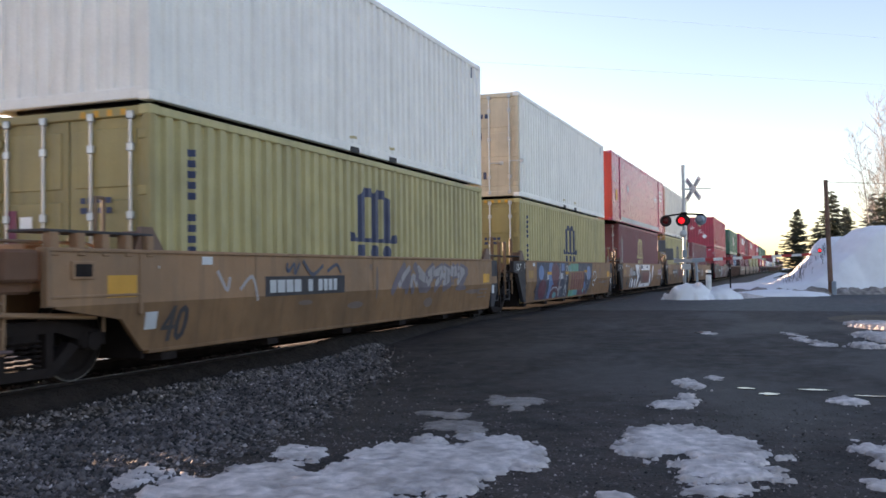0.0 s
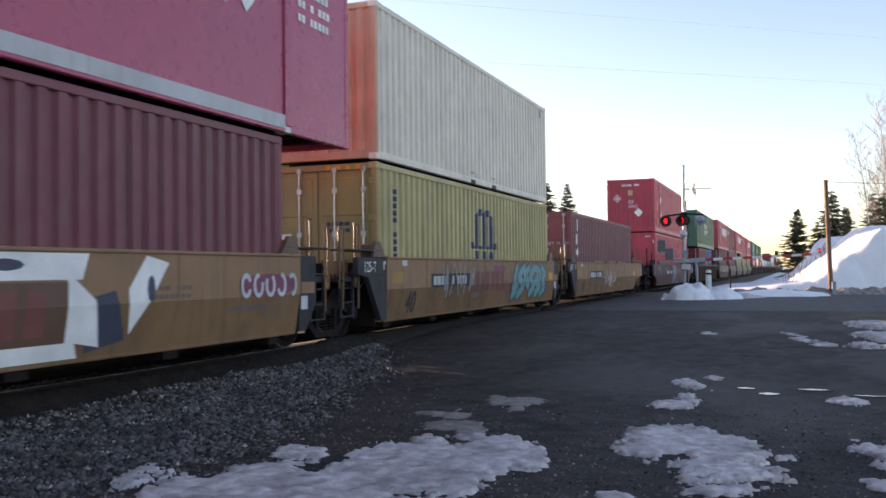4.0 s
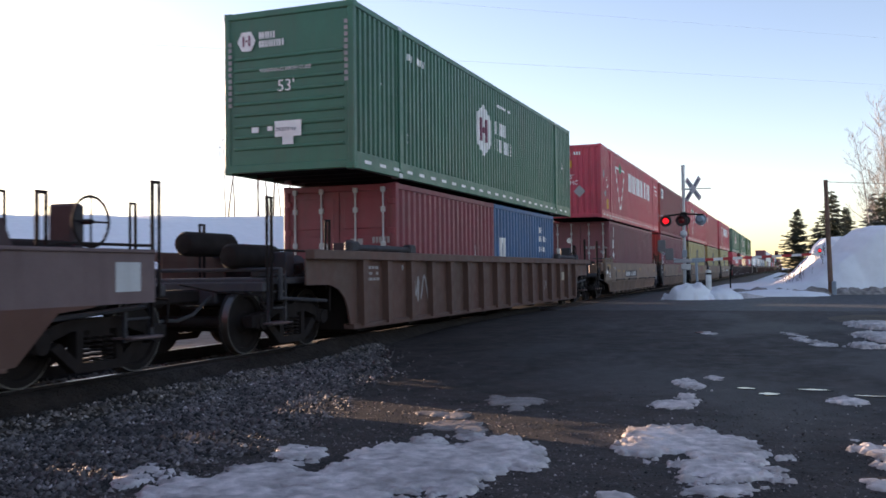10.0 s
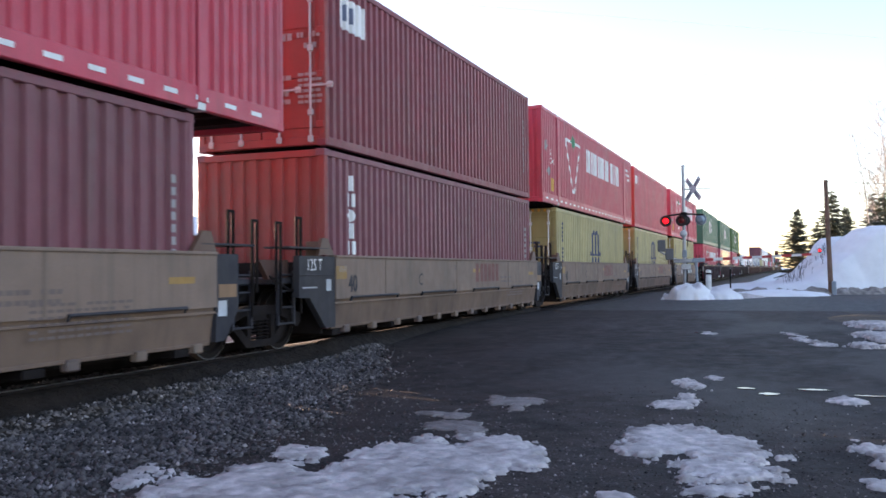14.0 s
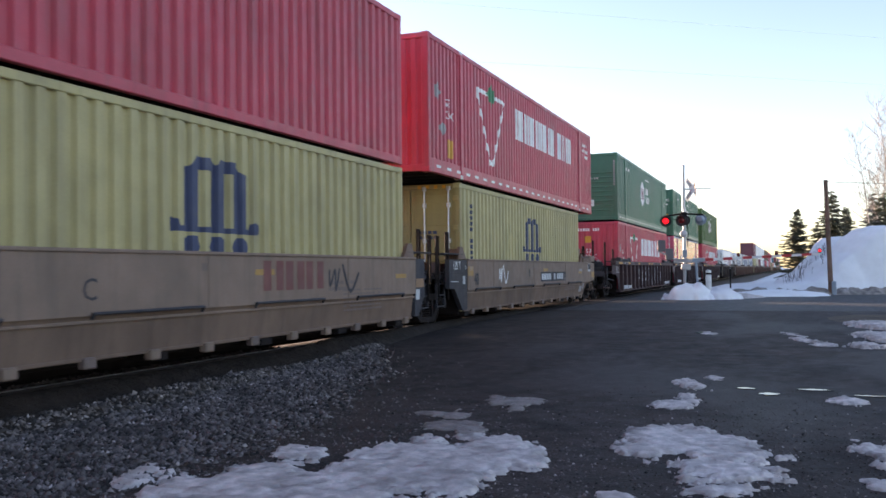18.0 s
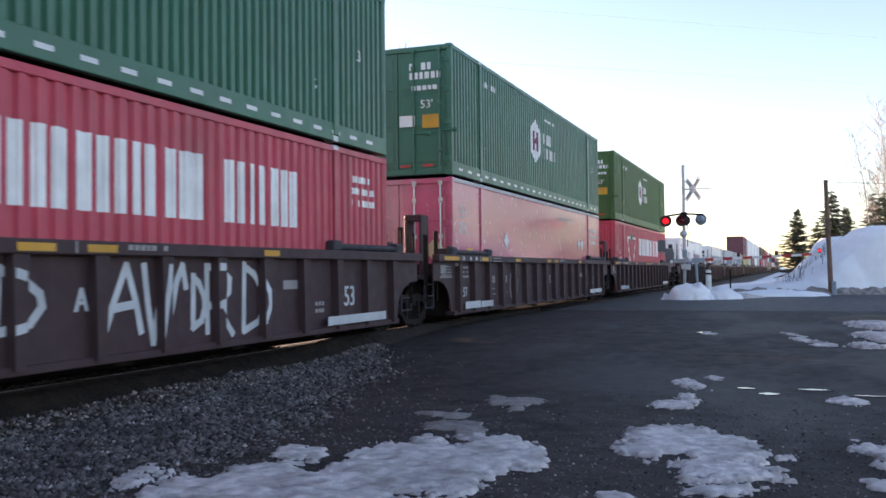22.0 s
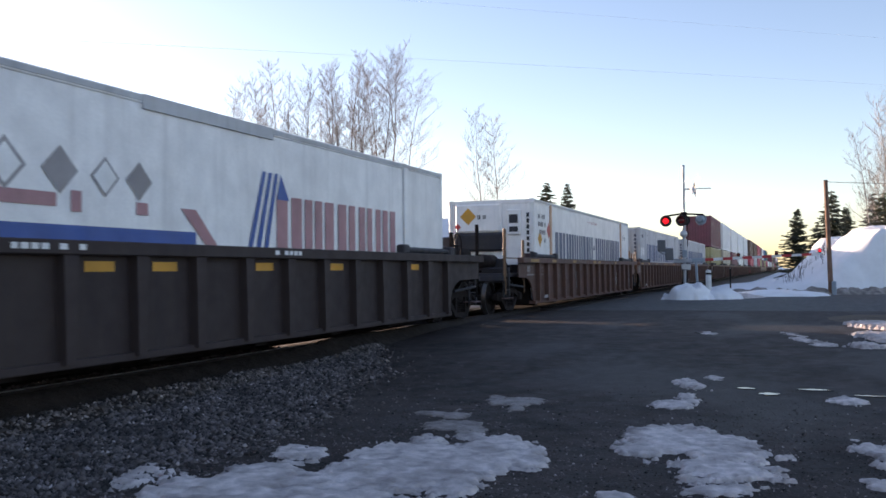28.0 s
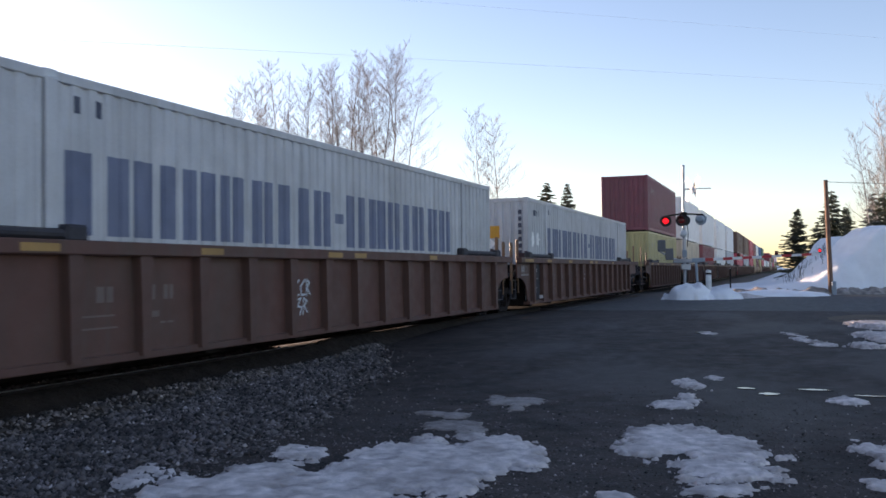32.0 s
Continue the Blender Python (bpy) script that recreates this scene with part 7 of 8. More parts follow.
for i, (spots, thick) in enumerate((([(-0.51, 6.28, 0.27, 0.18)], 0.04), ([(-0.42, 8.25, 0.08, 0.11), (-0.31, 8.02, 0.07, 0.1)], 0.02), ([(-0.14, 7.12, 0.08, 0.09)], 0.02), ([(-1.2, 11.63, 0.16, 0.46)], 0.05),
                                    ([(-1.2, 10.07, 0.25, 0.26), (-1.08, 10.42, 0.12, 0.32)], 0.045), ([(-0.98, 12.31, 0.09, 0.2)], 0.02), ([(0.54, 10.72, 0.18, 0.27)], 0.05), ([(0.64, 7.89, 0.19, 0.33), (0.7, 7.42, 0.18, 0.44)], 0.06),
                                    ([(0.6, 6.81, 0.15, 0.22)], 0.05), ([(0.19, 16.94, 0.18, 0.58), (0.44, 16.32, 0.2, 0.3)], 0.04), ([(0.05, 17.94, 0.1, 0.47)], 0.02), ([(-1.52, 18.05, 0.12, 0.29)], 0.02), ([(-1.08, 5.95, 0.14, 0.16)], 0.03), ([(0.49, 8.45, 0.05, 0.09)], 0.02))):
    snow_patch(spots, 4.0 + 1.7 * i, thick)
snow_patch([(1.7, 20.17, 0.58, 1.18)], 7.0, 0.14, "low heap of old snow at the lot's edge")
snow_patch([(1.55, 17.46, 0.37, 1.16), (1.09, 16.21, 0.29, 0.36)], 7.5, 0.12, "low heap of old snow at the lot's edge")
thing("verge", "brown thawed dirt at the road's edge", "verge", kind="structure",
      data=grid(steps((0.2, 9, 0.12)), steps((20.5, 25.5, 0.15)), lambda x, y: lot_z(x, y) - 0.05 + 0.14 * smooth01(0.2, 1.6, x) * np.sin(np.pi * np.clip((y - 20.5) / 5, 0, 1)) ** 1.5 + 0.02 * wave(x * 3, y * 3), SOIL))
WATER = mat("melt_water", (0.03, 0.03, 0.033), 0.09, vary=0.05, dirt=0, bump=0, spec=1.0)
for x, y, a, b in ((-0.55, 11.5, 0.09, 0.2), (-0.27, 11.13, 0.11, 0.3), (0.21, 11.55, 0.16, 0.2), (0.82, 11.23, 0.18, 0.15), (-1.61, 18.15, 0.14, 0.4)):
    g = Geo()
    pts = [(x + a * 1.1 * (1 + 0.25 * math.sin(3 * k + x * 9)) * math.cos(k * 0.45), y + b * 0.3 * (1 + 0.25 * math.cos(2 * k + y)) * math.sin(k * 0.45)) for k in range(14)]
    zz = float(lot_z(x, y)) + 0.008
    g.add([(p, q, zz) for p, q in pts] + [(p, q, zz - 0.03) for p, q in pts], [tuple(range(14))] + [(i, (i + 1) % 14, (i + 1) % 14 + 14, i + 14) for i in range(14)])
    thing("puddle", "shallow melt-water puddle shining on the asphalt", "puddle", "puddles on the lot", data=mesh(g, WATER))


# ploughed snow beyond the road: a steep heap behind, a higher one in front of it, and a toe that runs out to the left
def bank_foot(x):
    return 43.0 + 0.55 * np.clip(x - 0.5, 0, 6)


def bank_z(x, y):
    foot = bank_foot(x) + 0.18 * wave(x, y, 1.3)
    lumps = 0.16 * wave(x, y, 1.1) + 0.10 * wave(x + 3, y, 3.1) + 0.07 * np.abs(wave(x, y + 2, 5.3)) + 0.03 * wave(x, y, 11)
    away = 1 - 0.8 * smooth01(53, 62, y)
    toe = np.interp(x, (-5, -4.2, -2, -0.6, 1.5), (0.05, 0.22, 0.38, 0.5, 0.6)) * smooth01(foot, foot + 1.5, y)
    back = np.interp(x, (-1.6, -0.8, 0.1, 0.75, 1.1, 1.5, 3.0, 12), (0.0, 0.55, 1.05, 1.7, 2.4, 2.75, 2.85, 3.2)) * smooth01(foot + 2.6, foot + 6.2, y)
    front = np.interp(0.75 * (x - 1.2) + 0.38 * (y - foot), (-0.8, 0.2, 0.8, 2.4, 3.2, 12), (0.0, 0.5, 1.1, 2.95, 3.1, 3.6)) * smooth01(foot, foot + 1.3, y) * (1 - 0.9 * smooth01(foot + 3.2, foot + 6.5, y) * (1 - smooth01(2.5, 4, x)))
    h = np.maximum(np.maximum(toe, back * away), front * away)
    return -0.12 + h + lumps * np.clip(h * 0.8, 0, 1)


thing("snow_bank", "high ploughed snow bank beyond the road, sunlit on top", "snow bank", kind="structure",
      data=grid(steps((-5, 8, 0.1), (8, 60, 1.5)), steps((42.6, 54, 0.12), (54, 66, 1.2)), bank_z, SNOW))
thing("snow_rim", "dirty crusted snow edge along the road", "snow", kind="structure",
      data=grid(steps((-4.6, 9, 0.06), (9, 40, 1.0)), np.linspace(0, 1, 22).tolist(), lambda x, v: 0 * x, RIMSNOW))
rim = bpy.data.objects["snow_rim"].data
for v in rim.vertices:
    x, w = v.co.x, v.co.y
    y = float(bank_foot(np.array(x))) - 0.75 + 1.4 * w + 0.2 * float(wave(x, 0.0, 1.7))
    rough = noise.fractal(Vector((x * 1.6, y * 2.0, 3.1)), 0.8, 2.1, 4)
    v.co.y, v.co.z = y, -0.07 + math.sin(math.pi * w) * (0.26 + 0.2 * rough)
r = random.Random(8)
weeds = Geo()
for i in range(70):
    x, y = r.uniform(-0.4, 1.6), r.uniform(45.0, 48.5)
    z = float(bank_z(np.array(x), np.array(y)))
    lean = Vector((r.uniform(-0.4, 0.4), r.uniform(-0.4, 0.2), 1)).normalized()
    tip = Vector((x, y, z)) + lean * r.uniform(0.25, 0.75)
    weeds.tube((x, y, z - 0.05), tip, 0.008, 3, 0.004, False)
    weeds.tube(Vector((x, y, z)).lerp(tip, 0.6), tip + Vector((r.uniform(-0.15, 0.15), 0, -0.03)), 0.006, 3, 0.003, False)
thing("dry_weeds", "brown dry weed stalks poking from the snow", "weeds", kind="stuff", data=mesh(weeds, TIEM))


def mound(x0, y0, rx, ry, h, seed, label, base=-0.05):
    xs, ys = np.linspace(-1.25, 1.25, 46), np.linspace(-1.25, 1.25, 46)
    X, Y = np.meshgrid(xs, ys, indexing="ij")
    R = np.sqrt(X ** 2 + Y ** 2)
    lump = np.array([[noise.fractal(Vector((a * 2.7 + seed, b * 2.7, 0.5)), 1.0, 2.1, 3) for b in ys] for a in xs])
    Z = h * np.clip(1 - R ** 4 * (1 + 0.8 * lump), -0.12, 1) * (0.82 + 0.26 * lump)
    n, m = X.shape
    idx = np.arange(n * m).reshape(n, m)
    q = np.stack([idx[:-1, :-1], idx[1:, :-1], idx[1:, 1:], idx[:-1, 1:]], -1).reshape(-1, 4)
    me = bpy.data.meshes.new("mesh")
    me.from_pydata(np.stack([X * rx + x0, Y * ry + y0, Z + base], -1).reshape(-1, 3).tolist(), [], q.tolist())
    me.materials.append(OLDSNOW if h < 0.3 else SNOW)
    me.shade_smooth()
    return thing("snow_mound", label, "snow", "snow heaps by the crossing", data=me)


mound(-2.75, 37.4, 0.95, 0.9, 0.5, 2.0, "lumpy snow heap beside the white post")
mound(-3.75, 36.9, 0.95, 1.0, 0.72, 1.0, "lumpy snow heap round the signal's foot")
mound(-2.5, 39.6, 1.3, 1.6, 0.22, 4.0, "low snow ridge along the road's edge")
mound(-0.6, 41.8, 2.2, 1.3, 0.3, 6.0, "low snow ridge along the road's edge")

# ---------------------------------------------------------------- crossing signal
ALU = mat("aluminium_mast", (0.55, 0.56, 0.58), 0.45, 0.6, dirt=0.25)
SIGNW = mat("white_reflective_board", (0.80, 0.80, 0.80), 0.3, dirt=0.1, bump=0)
SIGNR = mat("red_reflective_stripe", (0.55, 0.03, 0.04), 0.35, dirt=0.15, bump=0)
LENS = mat("dark_red_lens", (0.16, 0.012, 0.014), 0.25, dirt=0, bump=0)
GLOW = mat("lit_red_lens", (1.0, 0.012, 0.018), 0.3, dirt=0, vary=0, bump=0, emit=0.7)
GREYBOX = mat("grey_blue_enamel", (0.30, 0.36, 0.42), 0.5, dirt=0.25)
POSTW = mat("white_post_paint", (0.72, 0.72, 0.70), 0.5, dirt=0.3)
# counterweights: the grey of their shaded side is put into the colour
SIGY = mat("shaded_grey_enamel", (0.13, 0.13, 0.14), 0.5, dirt=0.2)

SIG = Vector((-3.98, 37.3, 0))
signal = thing("crossing_signal", "silver level-crossing mast with crossbuck and red flashing lamps", "crossing signal", at=pose(*SIG, 0, 0, 6))
part("mast", mesh(Geo().tube((0, 0, -0.1), (0, 0, 5.25), 0.065, 14).tube((0, 0, 5.25), (0, 0, 5.29), 0.075, 14), ALU, True), signal)
part("mast_collar", mesh(Geo().tube((0, 0, 0.0), (0, 0, 0.5), 0.1, 12).box(-0.2, 0.2, -0.2, 0.2, -0.06, 0.06, 0.02), ALU, True), signal)
for k, a in enumerate((45, -45)):
    board = part("crossbuck_board", mesh(Geo().box(-0.6, 0.6, -0.012 - 0.014 * k, 0.002 - 0.014 * k, -0.11, 0.11, 0.004), SIGNW), signal, pose(0.38, -0.1, 4.32, 0, 0, -52) @ pose(0, 0, 0, 0, a, 0), "white reflective board")
    part("board_marking", mesh(Geo().box(-0.5, -0.16, -0.017 - 0.014 * k, -0.0125 - 0.014 * k, -0.05, 0.05).box(0.16, 0.5, -0.017 - 0.014 * k, -0.0125 - 0.014 * k, -0.05, 0.05), GREYBOX), board)
part("sign_bracket", mesh(Geo().tube((0, 0, 4.32), (0.4, -0.08, 4.32), 0.025, 8), ALU), signal)
part("wire_arm", mesh(Geo().tube((-0.1, 0, 4.35), (1.05, 0.1, 4.35), 0.018, 8), ALU), signal)
part("lamp_arm", mesh(Geo().path([(-0.72, 0, 3.28), (-0.2, 0, 3.34), (0.2, 0, 3.34), (0.75, 0, 3.30)], 0.035, 8).box(-0.12, 0.12, -0.1, 0.1, 3.2, 3.42, 0.02), GRIME, True), signal)
FLASHERS = []


def hood_geo():
    g = Geo()
    n = 12
    vs, fs = [], []
    for i in range(n + 1):
        a = math.pi * (0.05 + 0.9 * i / n)
        for r, y in ((0.17, 0.0), (0.17, -0.26), (0.18, -0.26), (0.18, 0.0)):
            vs.append((r * math.cos(a), y * (0.55 + 0.45 * math.sin(a)), r * math.sin(a)))
    for i in range(n):
        for k in range(4):
            fs.append((4 * i + k, 4 * i + (k + 1) % 4, 4 * i + 4 + (k + 1) % 4, 4 * i + 4 + k))
    return g.add(vs, fs)


def flasher(x, y, z, turn, phase, grey=False):
    """A lamp: dark target disc, case, hood, and an added lens drum whose turning stands in for switching on and off."""
    at = pose(x, y, z, 0, 0, turn)
    lamp = part("lamp", mesh(Geo().lathe([(0.0, 0.225), (0.02, 0.23), (0.03, 0.16), (0.16, 0.14), (0.2, 0.1)], 1, (0, 0, 0), 24), GREYBOX if grey else BLACK, True), signal, at)
    part("hood", mesh(hood_geo(), BLACK, True), lamp)
    drum = part("lens_drum", mesh(Geo().lathe([(-0.045, 0.08), (-0.03, 0.112), (0.0, 0.118)], 1, (0, 0, 0), 20), GLOW, True), lamp, pose(0, -0.02, 0), "lit red lens")
    part("lens_back", mesh(Geo().lathe([(0.0, 0.118), (0.03, 0.112), (0.045, 0.08)], 1, (0, 0, 0), 20), LENS, True), drum, None, "dark red lens")
    FLASHERS.append((drum, phase))


flasher(-0.70, -0.08, 3.08, -6, 1)
flasher(-0.09, -0.16, 3.08, -6, 0)
flasher(0.66, 0.12, 3.12, 160, 1, True)
flasher(0.02, 0.22, 3.1, 176, 0)
part("bell", mesh(Geo().lathe([(0, 0.02), (0.03, 0.12), (0.09, 0.15), (0.1, 0.15)], 1, (-0.02, -0.2, 2.55), 16), ALU, True), signal)
part("junction_box", mesh(Geo().box(-0.09, 0.1, -0.2, -0.06, 1.62, 1.92, 0.02), GREYBOX), signal)
part("conduit", mesh(Geo().path([(0.08, -0.08, 0.1), (0.09, -0.1, 1.6)], 0.025, 8).path([(0.1, 0, 3.2), (0.16, -0.05, 2.6), (0.12, -0.1, 2.05)], 0.015, 6), GRIME), signal)
part("gate_mechanism", mesh(Geo().box(-0.14, 0.24, -0.26, 0.06, 1.12, 1.36, 0.03).tube((-0.42, -0.12, 1.45), (0.55, -0.12, 1.45), 0.05, 12).box(-0.3, 0.42, -0.2, -0.04, 1.52, 1.56, 0.01), ALU, True), signal)
for s, z0 in ((-0.92, 1.86), (-0.62, 1.52)):
    part("counterweight", mesh(Geo().box(s - 0.11, s + 0.2, -0.26, -0.16, z0, z0 + 0.46, 0.02), SIGY), signal, None, "counterweight in a shaded grey")
part("counterweight_arm", mesh(Geo().path([(0.3, -0.12, 1.45), (-0.4, -0.15, 1.55), (-1.0, -0.2, 1.9)], 0.04, 8), ALU), signal)

# gate arm, lowered
arm = thing("crossing_gate", "lowered red and white striped crossing gate arm", "barrier", at=pose(SIG.x + 0.45, SIG.y - 0.1, 1.5, 0, -2.2, 4))
part("arm_socket", mesh(Geo().box(-0.15, 0.35, -0.06, 0.06, -0.08, 0.08, 0.02), GREYBOX), arm)
part("support_strut", mesh(Geo().tube((0, 0, -1.55), (0, 0, -0.05), 0.05, 10), GREYBOX, True), arm)
for i in range(12):
    part("stripe", mesh(Geo().box(0.3 + 0.36 * i, 0.655 + 0.36 * i, -0.02, 0.02, -0.055 + 0.001 * i, 0.055 - 0.001 * i, 0.006), SIGNR if i % 2 == 0 else SIGNW), arm)
for i, x in enumerate((1.6, 3.0, 4.55)):
    lampi = part("arm_lamp", mesh(Geo().box(x - 0.06, x + 0.06, -0.06, 0.06, 0.05, 0.2, 0.02), GRIME), arm)
    part("arm_lens", mesh(Geo().tube((x, -0.065, 0.13), (x, -0.05, 0.13), 0.05, 12), GLOW if i == 2 else LENS), lampi)

post = thing("bollard", "short white post with a dark band in the snow", "post", at=pose(-3.1, 37.6, 0))
part("post", mesh(Geo().lathe([(-0.1, 0.11), (1.05, 0.11), (1.1, 0.09), (1.12, 0.03)], 2, (0, 0, 0), 16), POSTW, True), post)
part("band", mesh(Geo().tube((0, 0, 0.92), (0, 0, 1.0), 0.114, 16), GRIME), post)
rs = thing("marker_post", "thin dark marker post beyond the road", "post", at=pose(-2.75, 45.5, -0.1))
part("post", mesh(Geo().tube((0, 0, -0.3), (0, 0, 1.25), 0.035, 8), GRIME, True), rs)
part("cap", mesh(Geo().tube((0, 0, 1.25), (0, 0, 1.28), 0.045, 8), GREYBOX), rs)

# leaning pole with its wire
POLEM = mat("weathered_pole_wood", (0.20, 0.11, 0.075), 0.8, vary=0.3, streaks=0.4, bump=0.6, bump_scale=18)
pole = thing("utility_pole", "leaning weathered wooden pole in front of the snow bank", "pole", at=pose(1.58, 43.2, -0.15, 0, -1.5, 0))
part("shaft", mesh(Geo().tube((0, 0, -0.3), (0, 0, 5.1), 0.11, 14, 0.085), POLEM, True), pole)
part("pole_cap", mesh(Geo().tube((0, 0, 5.1), (0, 0, 5.13), 0.09, 12), GRIME), pole)
part("foot_guard", mesh(Geo().box(0.03, 0.22, -0.17, 0.05, 0.1, 0.7, 0.03), GREYBOX), pole)
part("guy_wire", mesh(Geo().path([(0, 0, 5.05), (3.0, 4.0, 5.1), (9.0, 10.0, 6.0)], 0.012, 5), GRIME), pole)


def cable(a, b, sag, r, n=24):
    a, b = Vector(a), Vector(b)
    pts = []
    for i in range(n + 1):
        t = i / n
        q = a.lerp(b, t)
        q.z -= sag * 4 * t * (1 - t)
        pts.append(q)
    return thing("overhead_cable", "thin overhead cable crossing the sky", "cable", "overhead cables", data=mesh(Geo().path(pts, r * 0.7, 5), STEEL))


# ---------------------------------------------------------------- trees
BARK = mat("grey_brown_bark", (0.21, 0.165, 0.145), 0.85, vary=0.25, bump=0.4)
BIRCH = mat("pale_birch_bark", (0.36, 0.31, 0.28), 0.8, vary=0.2, dirt=0.3, bump=0.3)
NEEDLE = mat("spruce_needles", (0.105, 0.105, 0.06), 0.7, vary=0.35, dirt=0.2, bump=0, island=0.45)


def bare_tree(seed, H, lean=0.0, spread=0.5, low=0.3, reach=0.24, limbs=26, fork=0.0):
    """A leafless tree: a trunk that runs on to the top, limbs that sweep outwards and up, and fine twigs on them."""
    r = random.Random(seed)
    trunk, crown = Geo(), Geo()

    def stem(p, d, length, thick, n):
        pts = [p]
        for i in range(n):
            d = (d + Vector((r.uniform(-1, 1), r.uniform(-1, 1), 0.5)) * 0.075).normalized()
            pts.append(pts[-1] + d * length / n)
        rad = [max(0.010, thick * (1 - 0.93 * i / n)) for i in range(n + 1)]
        for i in range(n):
            trunk.tube(pts[i], pts[i + 1], rad[i], 7, rad[i + 1], False)
        return pts, rad

    def limb(p, d, length, radius, level):
        k = (5, 3, 2)[level]
        for i in range(k):
            d = (d + Vector((r.uniform(-1, 1), r.uniform(-1, 1), r.uniform(-0.15, 0.75))) * 0.15).normalized()
            q = p + d * length / k
            r2 = max(0.0038, radius * 0.75)
            crown.tube(p, q, radius, 3, r2, False)
            if level < 2:
                for j in range(2 if level == 0 else r.choice((1, 1, 2))):
                    a = r.uniform(0, 6.283)
                    d3 = (d + Vector((math.cos(a), math.sin(a), r.uniform(-0.1, 0.5))) * r.uniform(0.5, 0.9)).normalized()
                    limb(p.lerp(q, r.uniform(0.2, 1)), d3, length * r.uniform(0.28, 0.5) * (1.1 - 0.5 * i / k), max(0.0038, r2 * 0.55), level + 1)
            p, radius = q, r2

    stems = [(*stem(Vector((0, 0, -0.3)), Vector((lean, 0, 1)).normalized(), H + 0.3, 0.0052 * H + 0.010, 12), limbs)]
    if fork:
        p0 = stems[0][0][6]
        stems.append((*stem(p0, Vector((-fork, 0.1, 1)).normalized(), H * 0.46, 0.0042 * H, 7), limbs // 2))
    for pts, rad, count in stems:
        n = len(pts) - 1
        for j in range(count):
            t = low + (0.97 - low) * (j + r.uniform(0, 1)) / count
            i = min(n - 1, int(t * n))
            p = pts[i].lerp(pts[i + 1], t * n - i)
            a = j * 2.4 + r.uniform(-0.6, 0.6)
            d0 = Vector((math.cos(a) * spread, math.sin(a) * spread, r.uniform(0.45, 1.0))).normalized()
            limb(p, d0, H * reach * r.uniform(0.75, 1.15) * (1.15 - 0.75 * t), max(0.007, rad[i] * 0.27), 0)
    return trunk, crown


def plant(kind, trunk, crown, bark, x, y, z, H, turn, label, group):
    t = thing(kind, label, "tree", group, at=pose(x, y, z, 0, 0, turn) @ Matrix.Diagonal((H, H, H, 1)))
    part("trunk", trunk, t)
    part("crown", crown, t, None, "leafless fine branches" if kind == "bare_tree" else "")
    return t


ASPEN = []
for k, (lean, spread, low, reach, limbs, fork) in enumerate(((0.0, 0.7, 0.36, 0.21, 34, 0), (0.03, 0.8, 0.34, 0.22, 34, 0), (-0.03, 0.65, 0.38, 0.20, 32, 0), (0.10, 0.9, 0.22, 0.32, 36, 0.25), (0.24, 1.1, 0.12, 0.36, 32, 0), (0.0, 0.95, 0.14, 0.25, 46, 0), (0.02, 0.85, 0.16, 0.24, 46, 0))):
    g1, g2 = bare_tree(20 + k, 10.0, lean, spread, low, reach, limbs, fork)
    for g in (g1, g2):
        g.v = [(a / 10, b / 10, c / 10) for a, b, c in g.v]
    ASPEN.append((mesh(g1, BARK), mesh(g2, BARK), mesh(g1, BIRCH), mesh(g2, BIRCH)))


def ground_at(x, y):
    return float(field_z(np.array(x), np.array(y)))


# the stand on the rise behind the line
STAND = ((69.3, 12.2), (71.5, 11.6), (74.1, 12.6), (76.1, 13.1), (78.2, 15.3), (80.3, 14.0), (82.6, 15.7), (84.2, 14.0), (88.2, 16.0), (89.5, 16.4), (91.5, 17.3), (94.4, 18.9), (97.3, 18.1), (98.9, 18.2), (100.5, 19.0), (101.6, 19.4), (103.9, 20.6), (107.4, 17.8))
for i, (y, H) in enumerate(STAND):
    x = -47 - 0.8 * (i % 3 == 1)
    a = ASPEN[{16: 3, 17: 4}.get(i, i % 3)]
    plant("bare_tree", a[0], a[1], BARK, x, y, ground_at(x, y), H, 10 if i > 15 else 67 * i, "tall leafless tree on the snowy rise", "leafless trees behind the line")
    if i < 16 and i % 2:
        plant("bare_tree", ASPEN[(i + 1) % 3][0], ASPEN[(i + 1) % 3][1], BARK, x - 2, y + 1.4, ground_at(x - 2, y + 1.4), H * 0.8, 41 * i, "slim leafless sapling among taller trees", "leafless trees behind the line")
for i, (x, y, H) in enumerate(((-30.0, 90, 15.6), (-28.5, 90, 15.8))):
    a = ASPEN[5 + i]
    plant("bare_tree", a[2], a[3], BIRCH, x, y, ground_at(x, y), H, 50 + 80 * i, "slender pale birch without leaves", "birches behind the line")
for i, (x, y, H) in enumerate(((5.2, 70, 10.5), (6.4, 71, 12.0), (6.3, 66, 13.0), (7.4, 69, 13.0), (8.6, 72, 14.0), (5.3, 73, 11.5))):
    a = ASPEN[i % 3]
    plant("bare_tree", a[2], a[3], BIRCH, x, y, -0.3, H, 40 * i, "pale leafless birch behind the snow bank", "birches behind the snow bank")


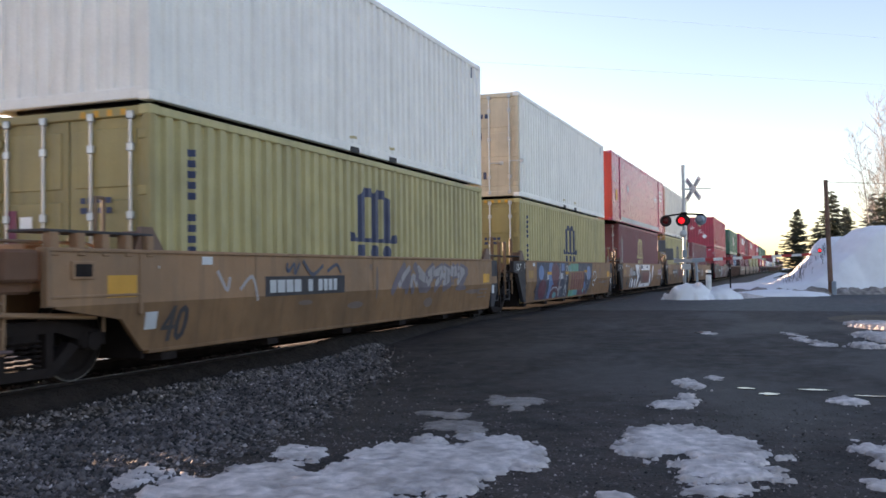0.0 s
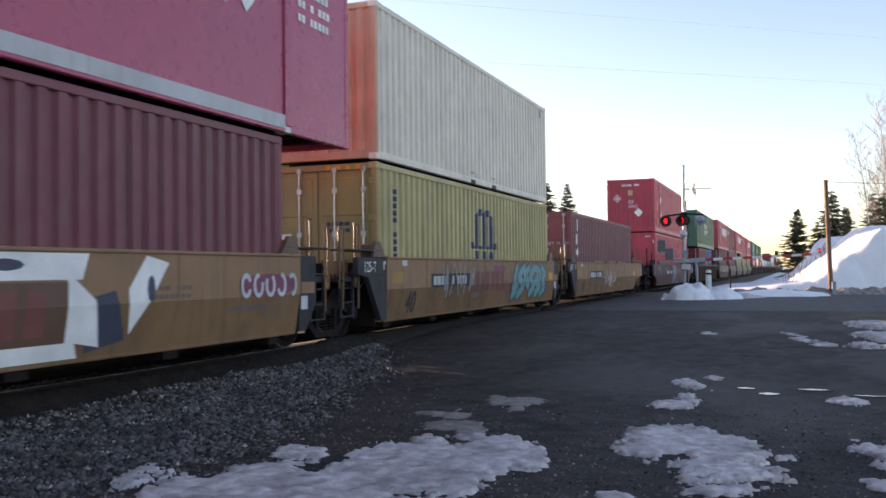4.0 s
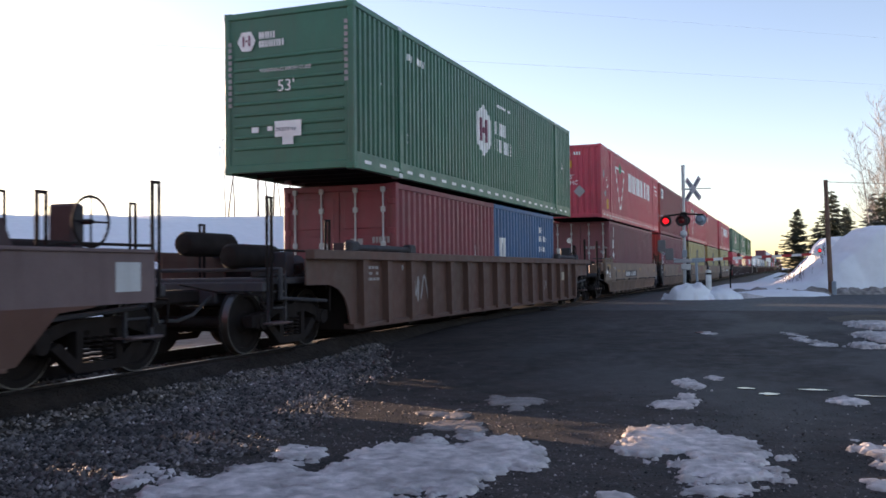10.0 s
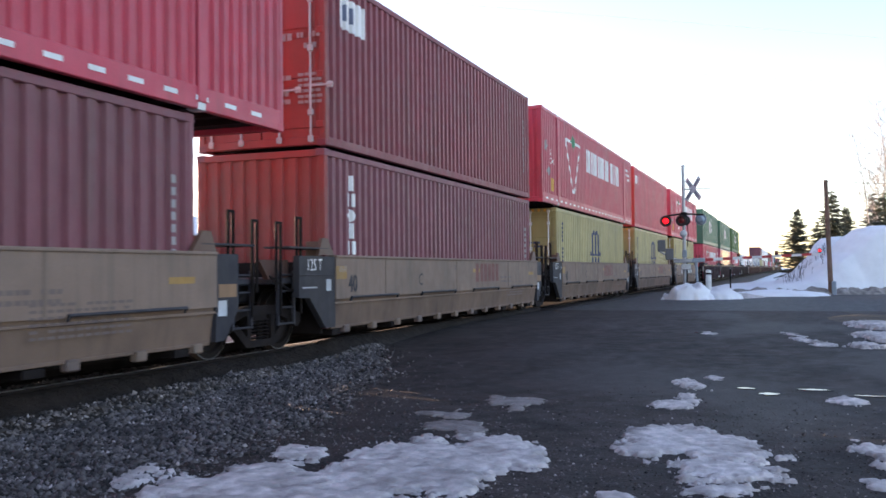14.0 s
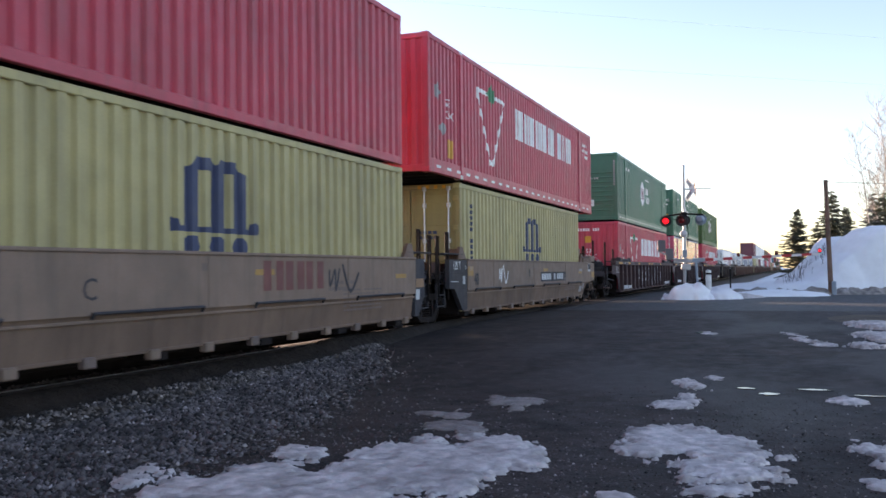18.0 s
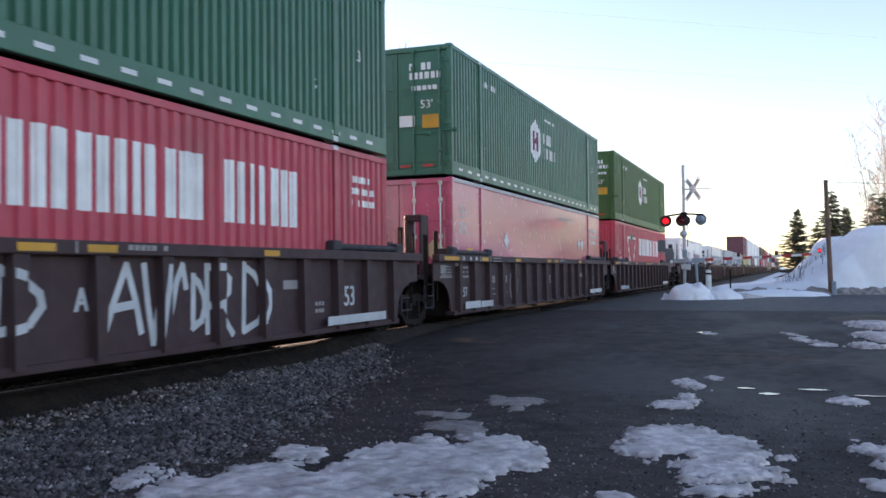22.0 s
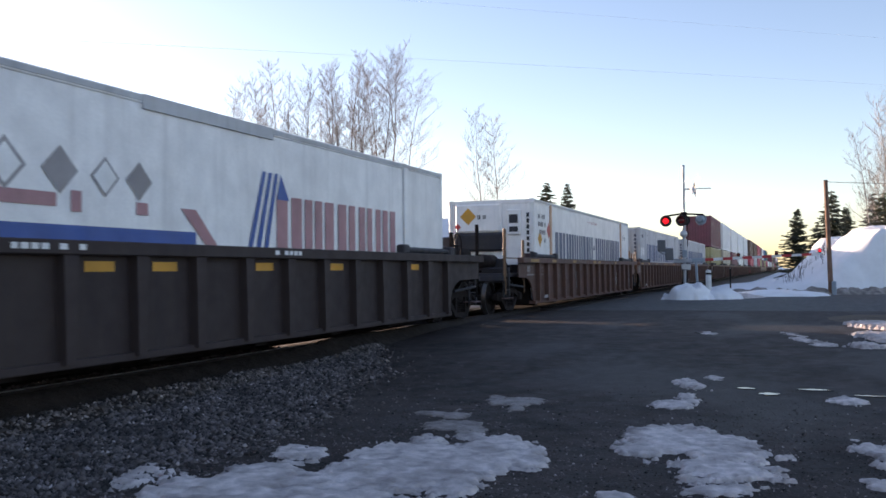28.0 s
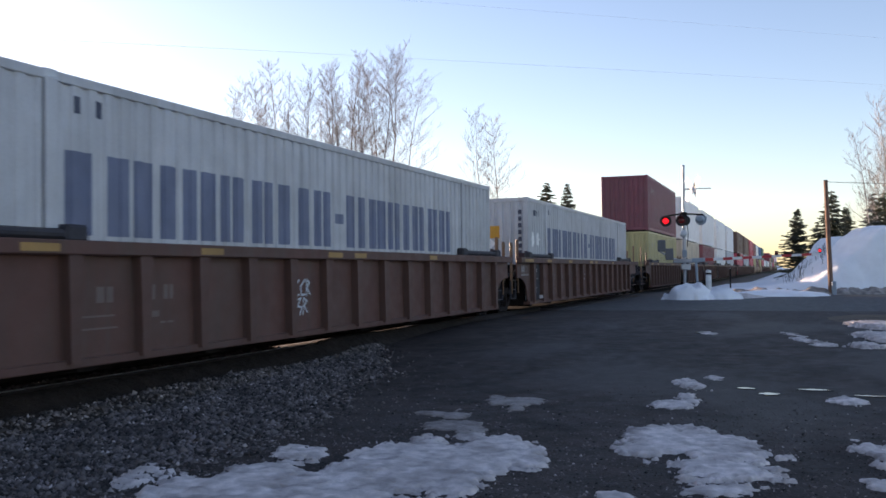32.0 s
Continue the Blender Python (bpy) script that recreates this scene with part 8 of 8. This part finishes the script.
def spruce(seed):
    """Trunk, and a cone of drooping boughs set with small needle sprays; one metre high."""
    r = random.Random(seed)
    trunk, crown = Geo().tube((0, 0, -0.06), (0, 0, 1.0), 0.016, 8, 0.002), Geo()
    z = 0.05
    while z < 0.985:
        R = 0.37 * (1 - z) ** 0.9 * r.uniform(0.85, 1.12) + 0.010
        n = 9 if z < 0.7 else 6
        a0 = r.uniform(0, 6.28)
        for k in range(n):
            a = a0 + k * 6.283 / n + r.uniform(-0.3, 0.3)
            zb = z + r.uniform(-0.03, 0.03)
            lift = r.uniform(0.1, 0.6)
            L = R * r.uniform(0.7, 1.2)
            m = max(3, int(L / 0.011))
            for j in range(m):
                t = (j + 0.5) / m
                cx, cy = math.cos(a) * L * t, math.sin(a) * L * t
                cz = zb + L * (lift * t - 0.42 * t * t + 0.12 * t ** 4)
                for side in (-1, 1, 0):
                    w = 0.058 * (1.1 - 0.65 * t) * r.uniform(0.5, 1.2)
                    b = a + side * r.uniform(0.7, 1.2)
                    tip = (cx + math.cos(b) * w, cy + math.sin(b) * w, cz - w * r.uniform(-0.1, 0.45))
                    px, py = -math.sin(b) * 0.0075, math.cos(b) * 0.0075
                    crown.add([(cx + px, cy + py, cz), (cx - px, cy - py, cz), tip, (cx, cy, cz + 0.010)], [(0, 1, 2), (0, 2, 3), (1, 3, 2)])
        z += r.uniform(0.03, 0.052) * (1.15 - 0.5 * z)
    return trunk, crown


SPRUCE = []
for k in range(3):
    g1, g2 = spruce(70 + k)
    SPRUCE.append((mesh(g1, BARK), mesh(g2, NEEDLE)))
for i, (x, y, z, H) in enumerate(((-27.4, 107, 3.4, 8.4), (-25.6, 110, 3.3, 8.3), (0.55, 95, -0.3, 7.1), (3.6, 93, -0.3, 8.7), (2.4, 97, -0.3, 5.8), (5.0, 96, -0.3, 7.2), (5.5, 64, -0.3, 6.2), (6.6, 86, -0.3, 7.6))):
    a = SPRUCE[i % 3]
    t = plant("spruce_tree", a[0], a[1], BARK, x, y, z, H, 80 * i, "dark green spruce behind the railway" if i < 2 else "dark green spruce with drooping boughs", "spruces")
cable((-33.0, 14.2, 8.6), (14.0, 66.2, 11.9), -0.1, 0.006)
cable((-20.0, 28.3, 11.9), (14.0, 64.3, 14.2), 0.0, 0.005)


# ---------------------------------------------------------------- what moves
def travelled(t):
    return 10.0377 * t - 0.00135 * t * t


def motions():
    for ob, y, z in MOVING:
        walk(ob, [(t, pose(TRACK_X, y - travelled(t), z)) for t in (0, 8, 16, 24, 32)])
    # the lamps flash in turn, half a second each
    keys = {0: [], 1: []}
    for phase in keys:
        lit, turn = None, 0.0
        for k in range(961):
            t = k / 30
            now = int(math.floor((t + 0.04) / 0.50225)) % 2 == phase
            goal = 0.0 if now else 180.0
            turn = goal if lit is None else turn + max(-60.0, min(60.0, goal - turn))
            lit = now
            keys[phase].append((t, turn))
    for drum, phase in FLASHERS:
        seq = keys[phase]
        kept = [q for i, q in enumerate(seq) if i in (0, 960) or q[1] != seq[i - 1][1] or q[1] != seq[min(960, i + 1)][1]]
        walk(drum, [(t, Matrix.Translation((0, -0.02, 0)) @ Matrix.Rotation(radians(a), 4, "Z")) for t, a in kept])
    rows = [(k / 15, travelled(k / 15) / WHEEL_R) for k in range(481)]
    for w, dy in WHEELS[:60]:
        walk(w, [(t, Matrix.Translation((0, dy, WHEEL_R)) @ Matrix.Rotation(a, 4, "X")) for t, a in rows])


motions()
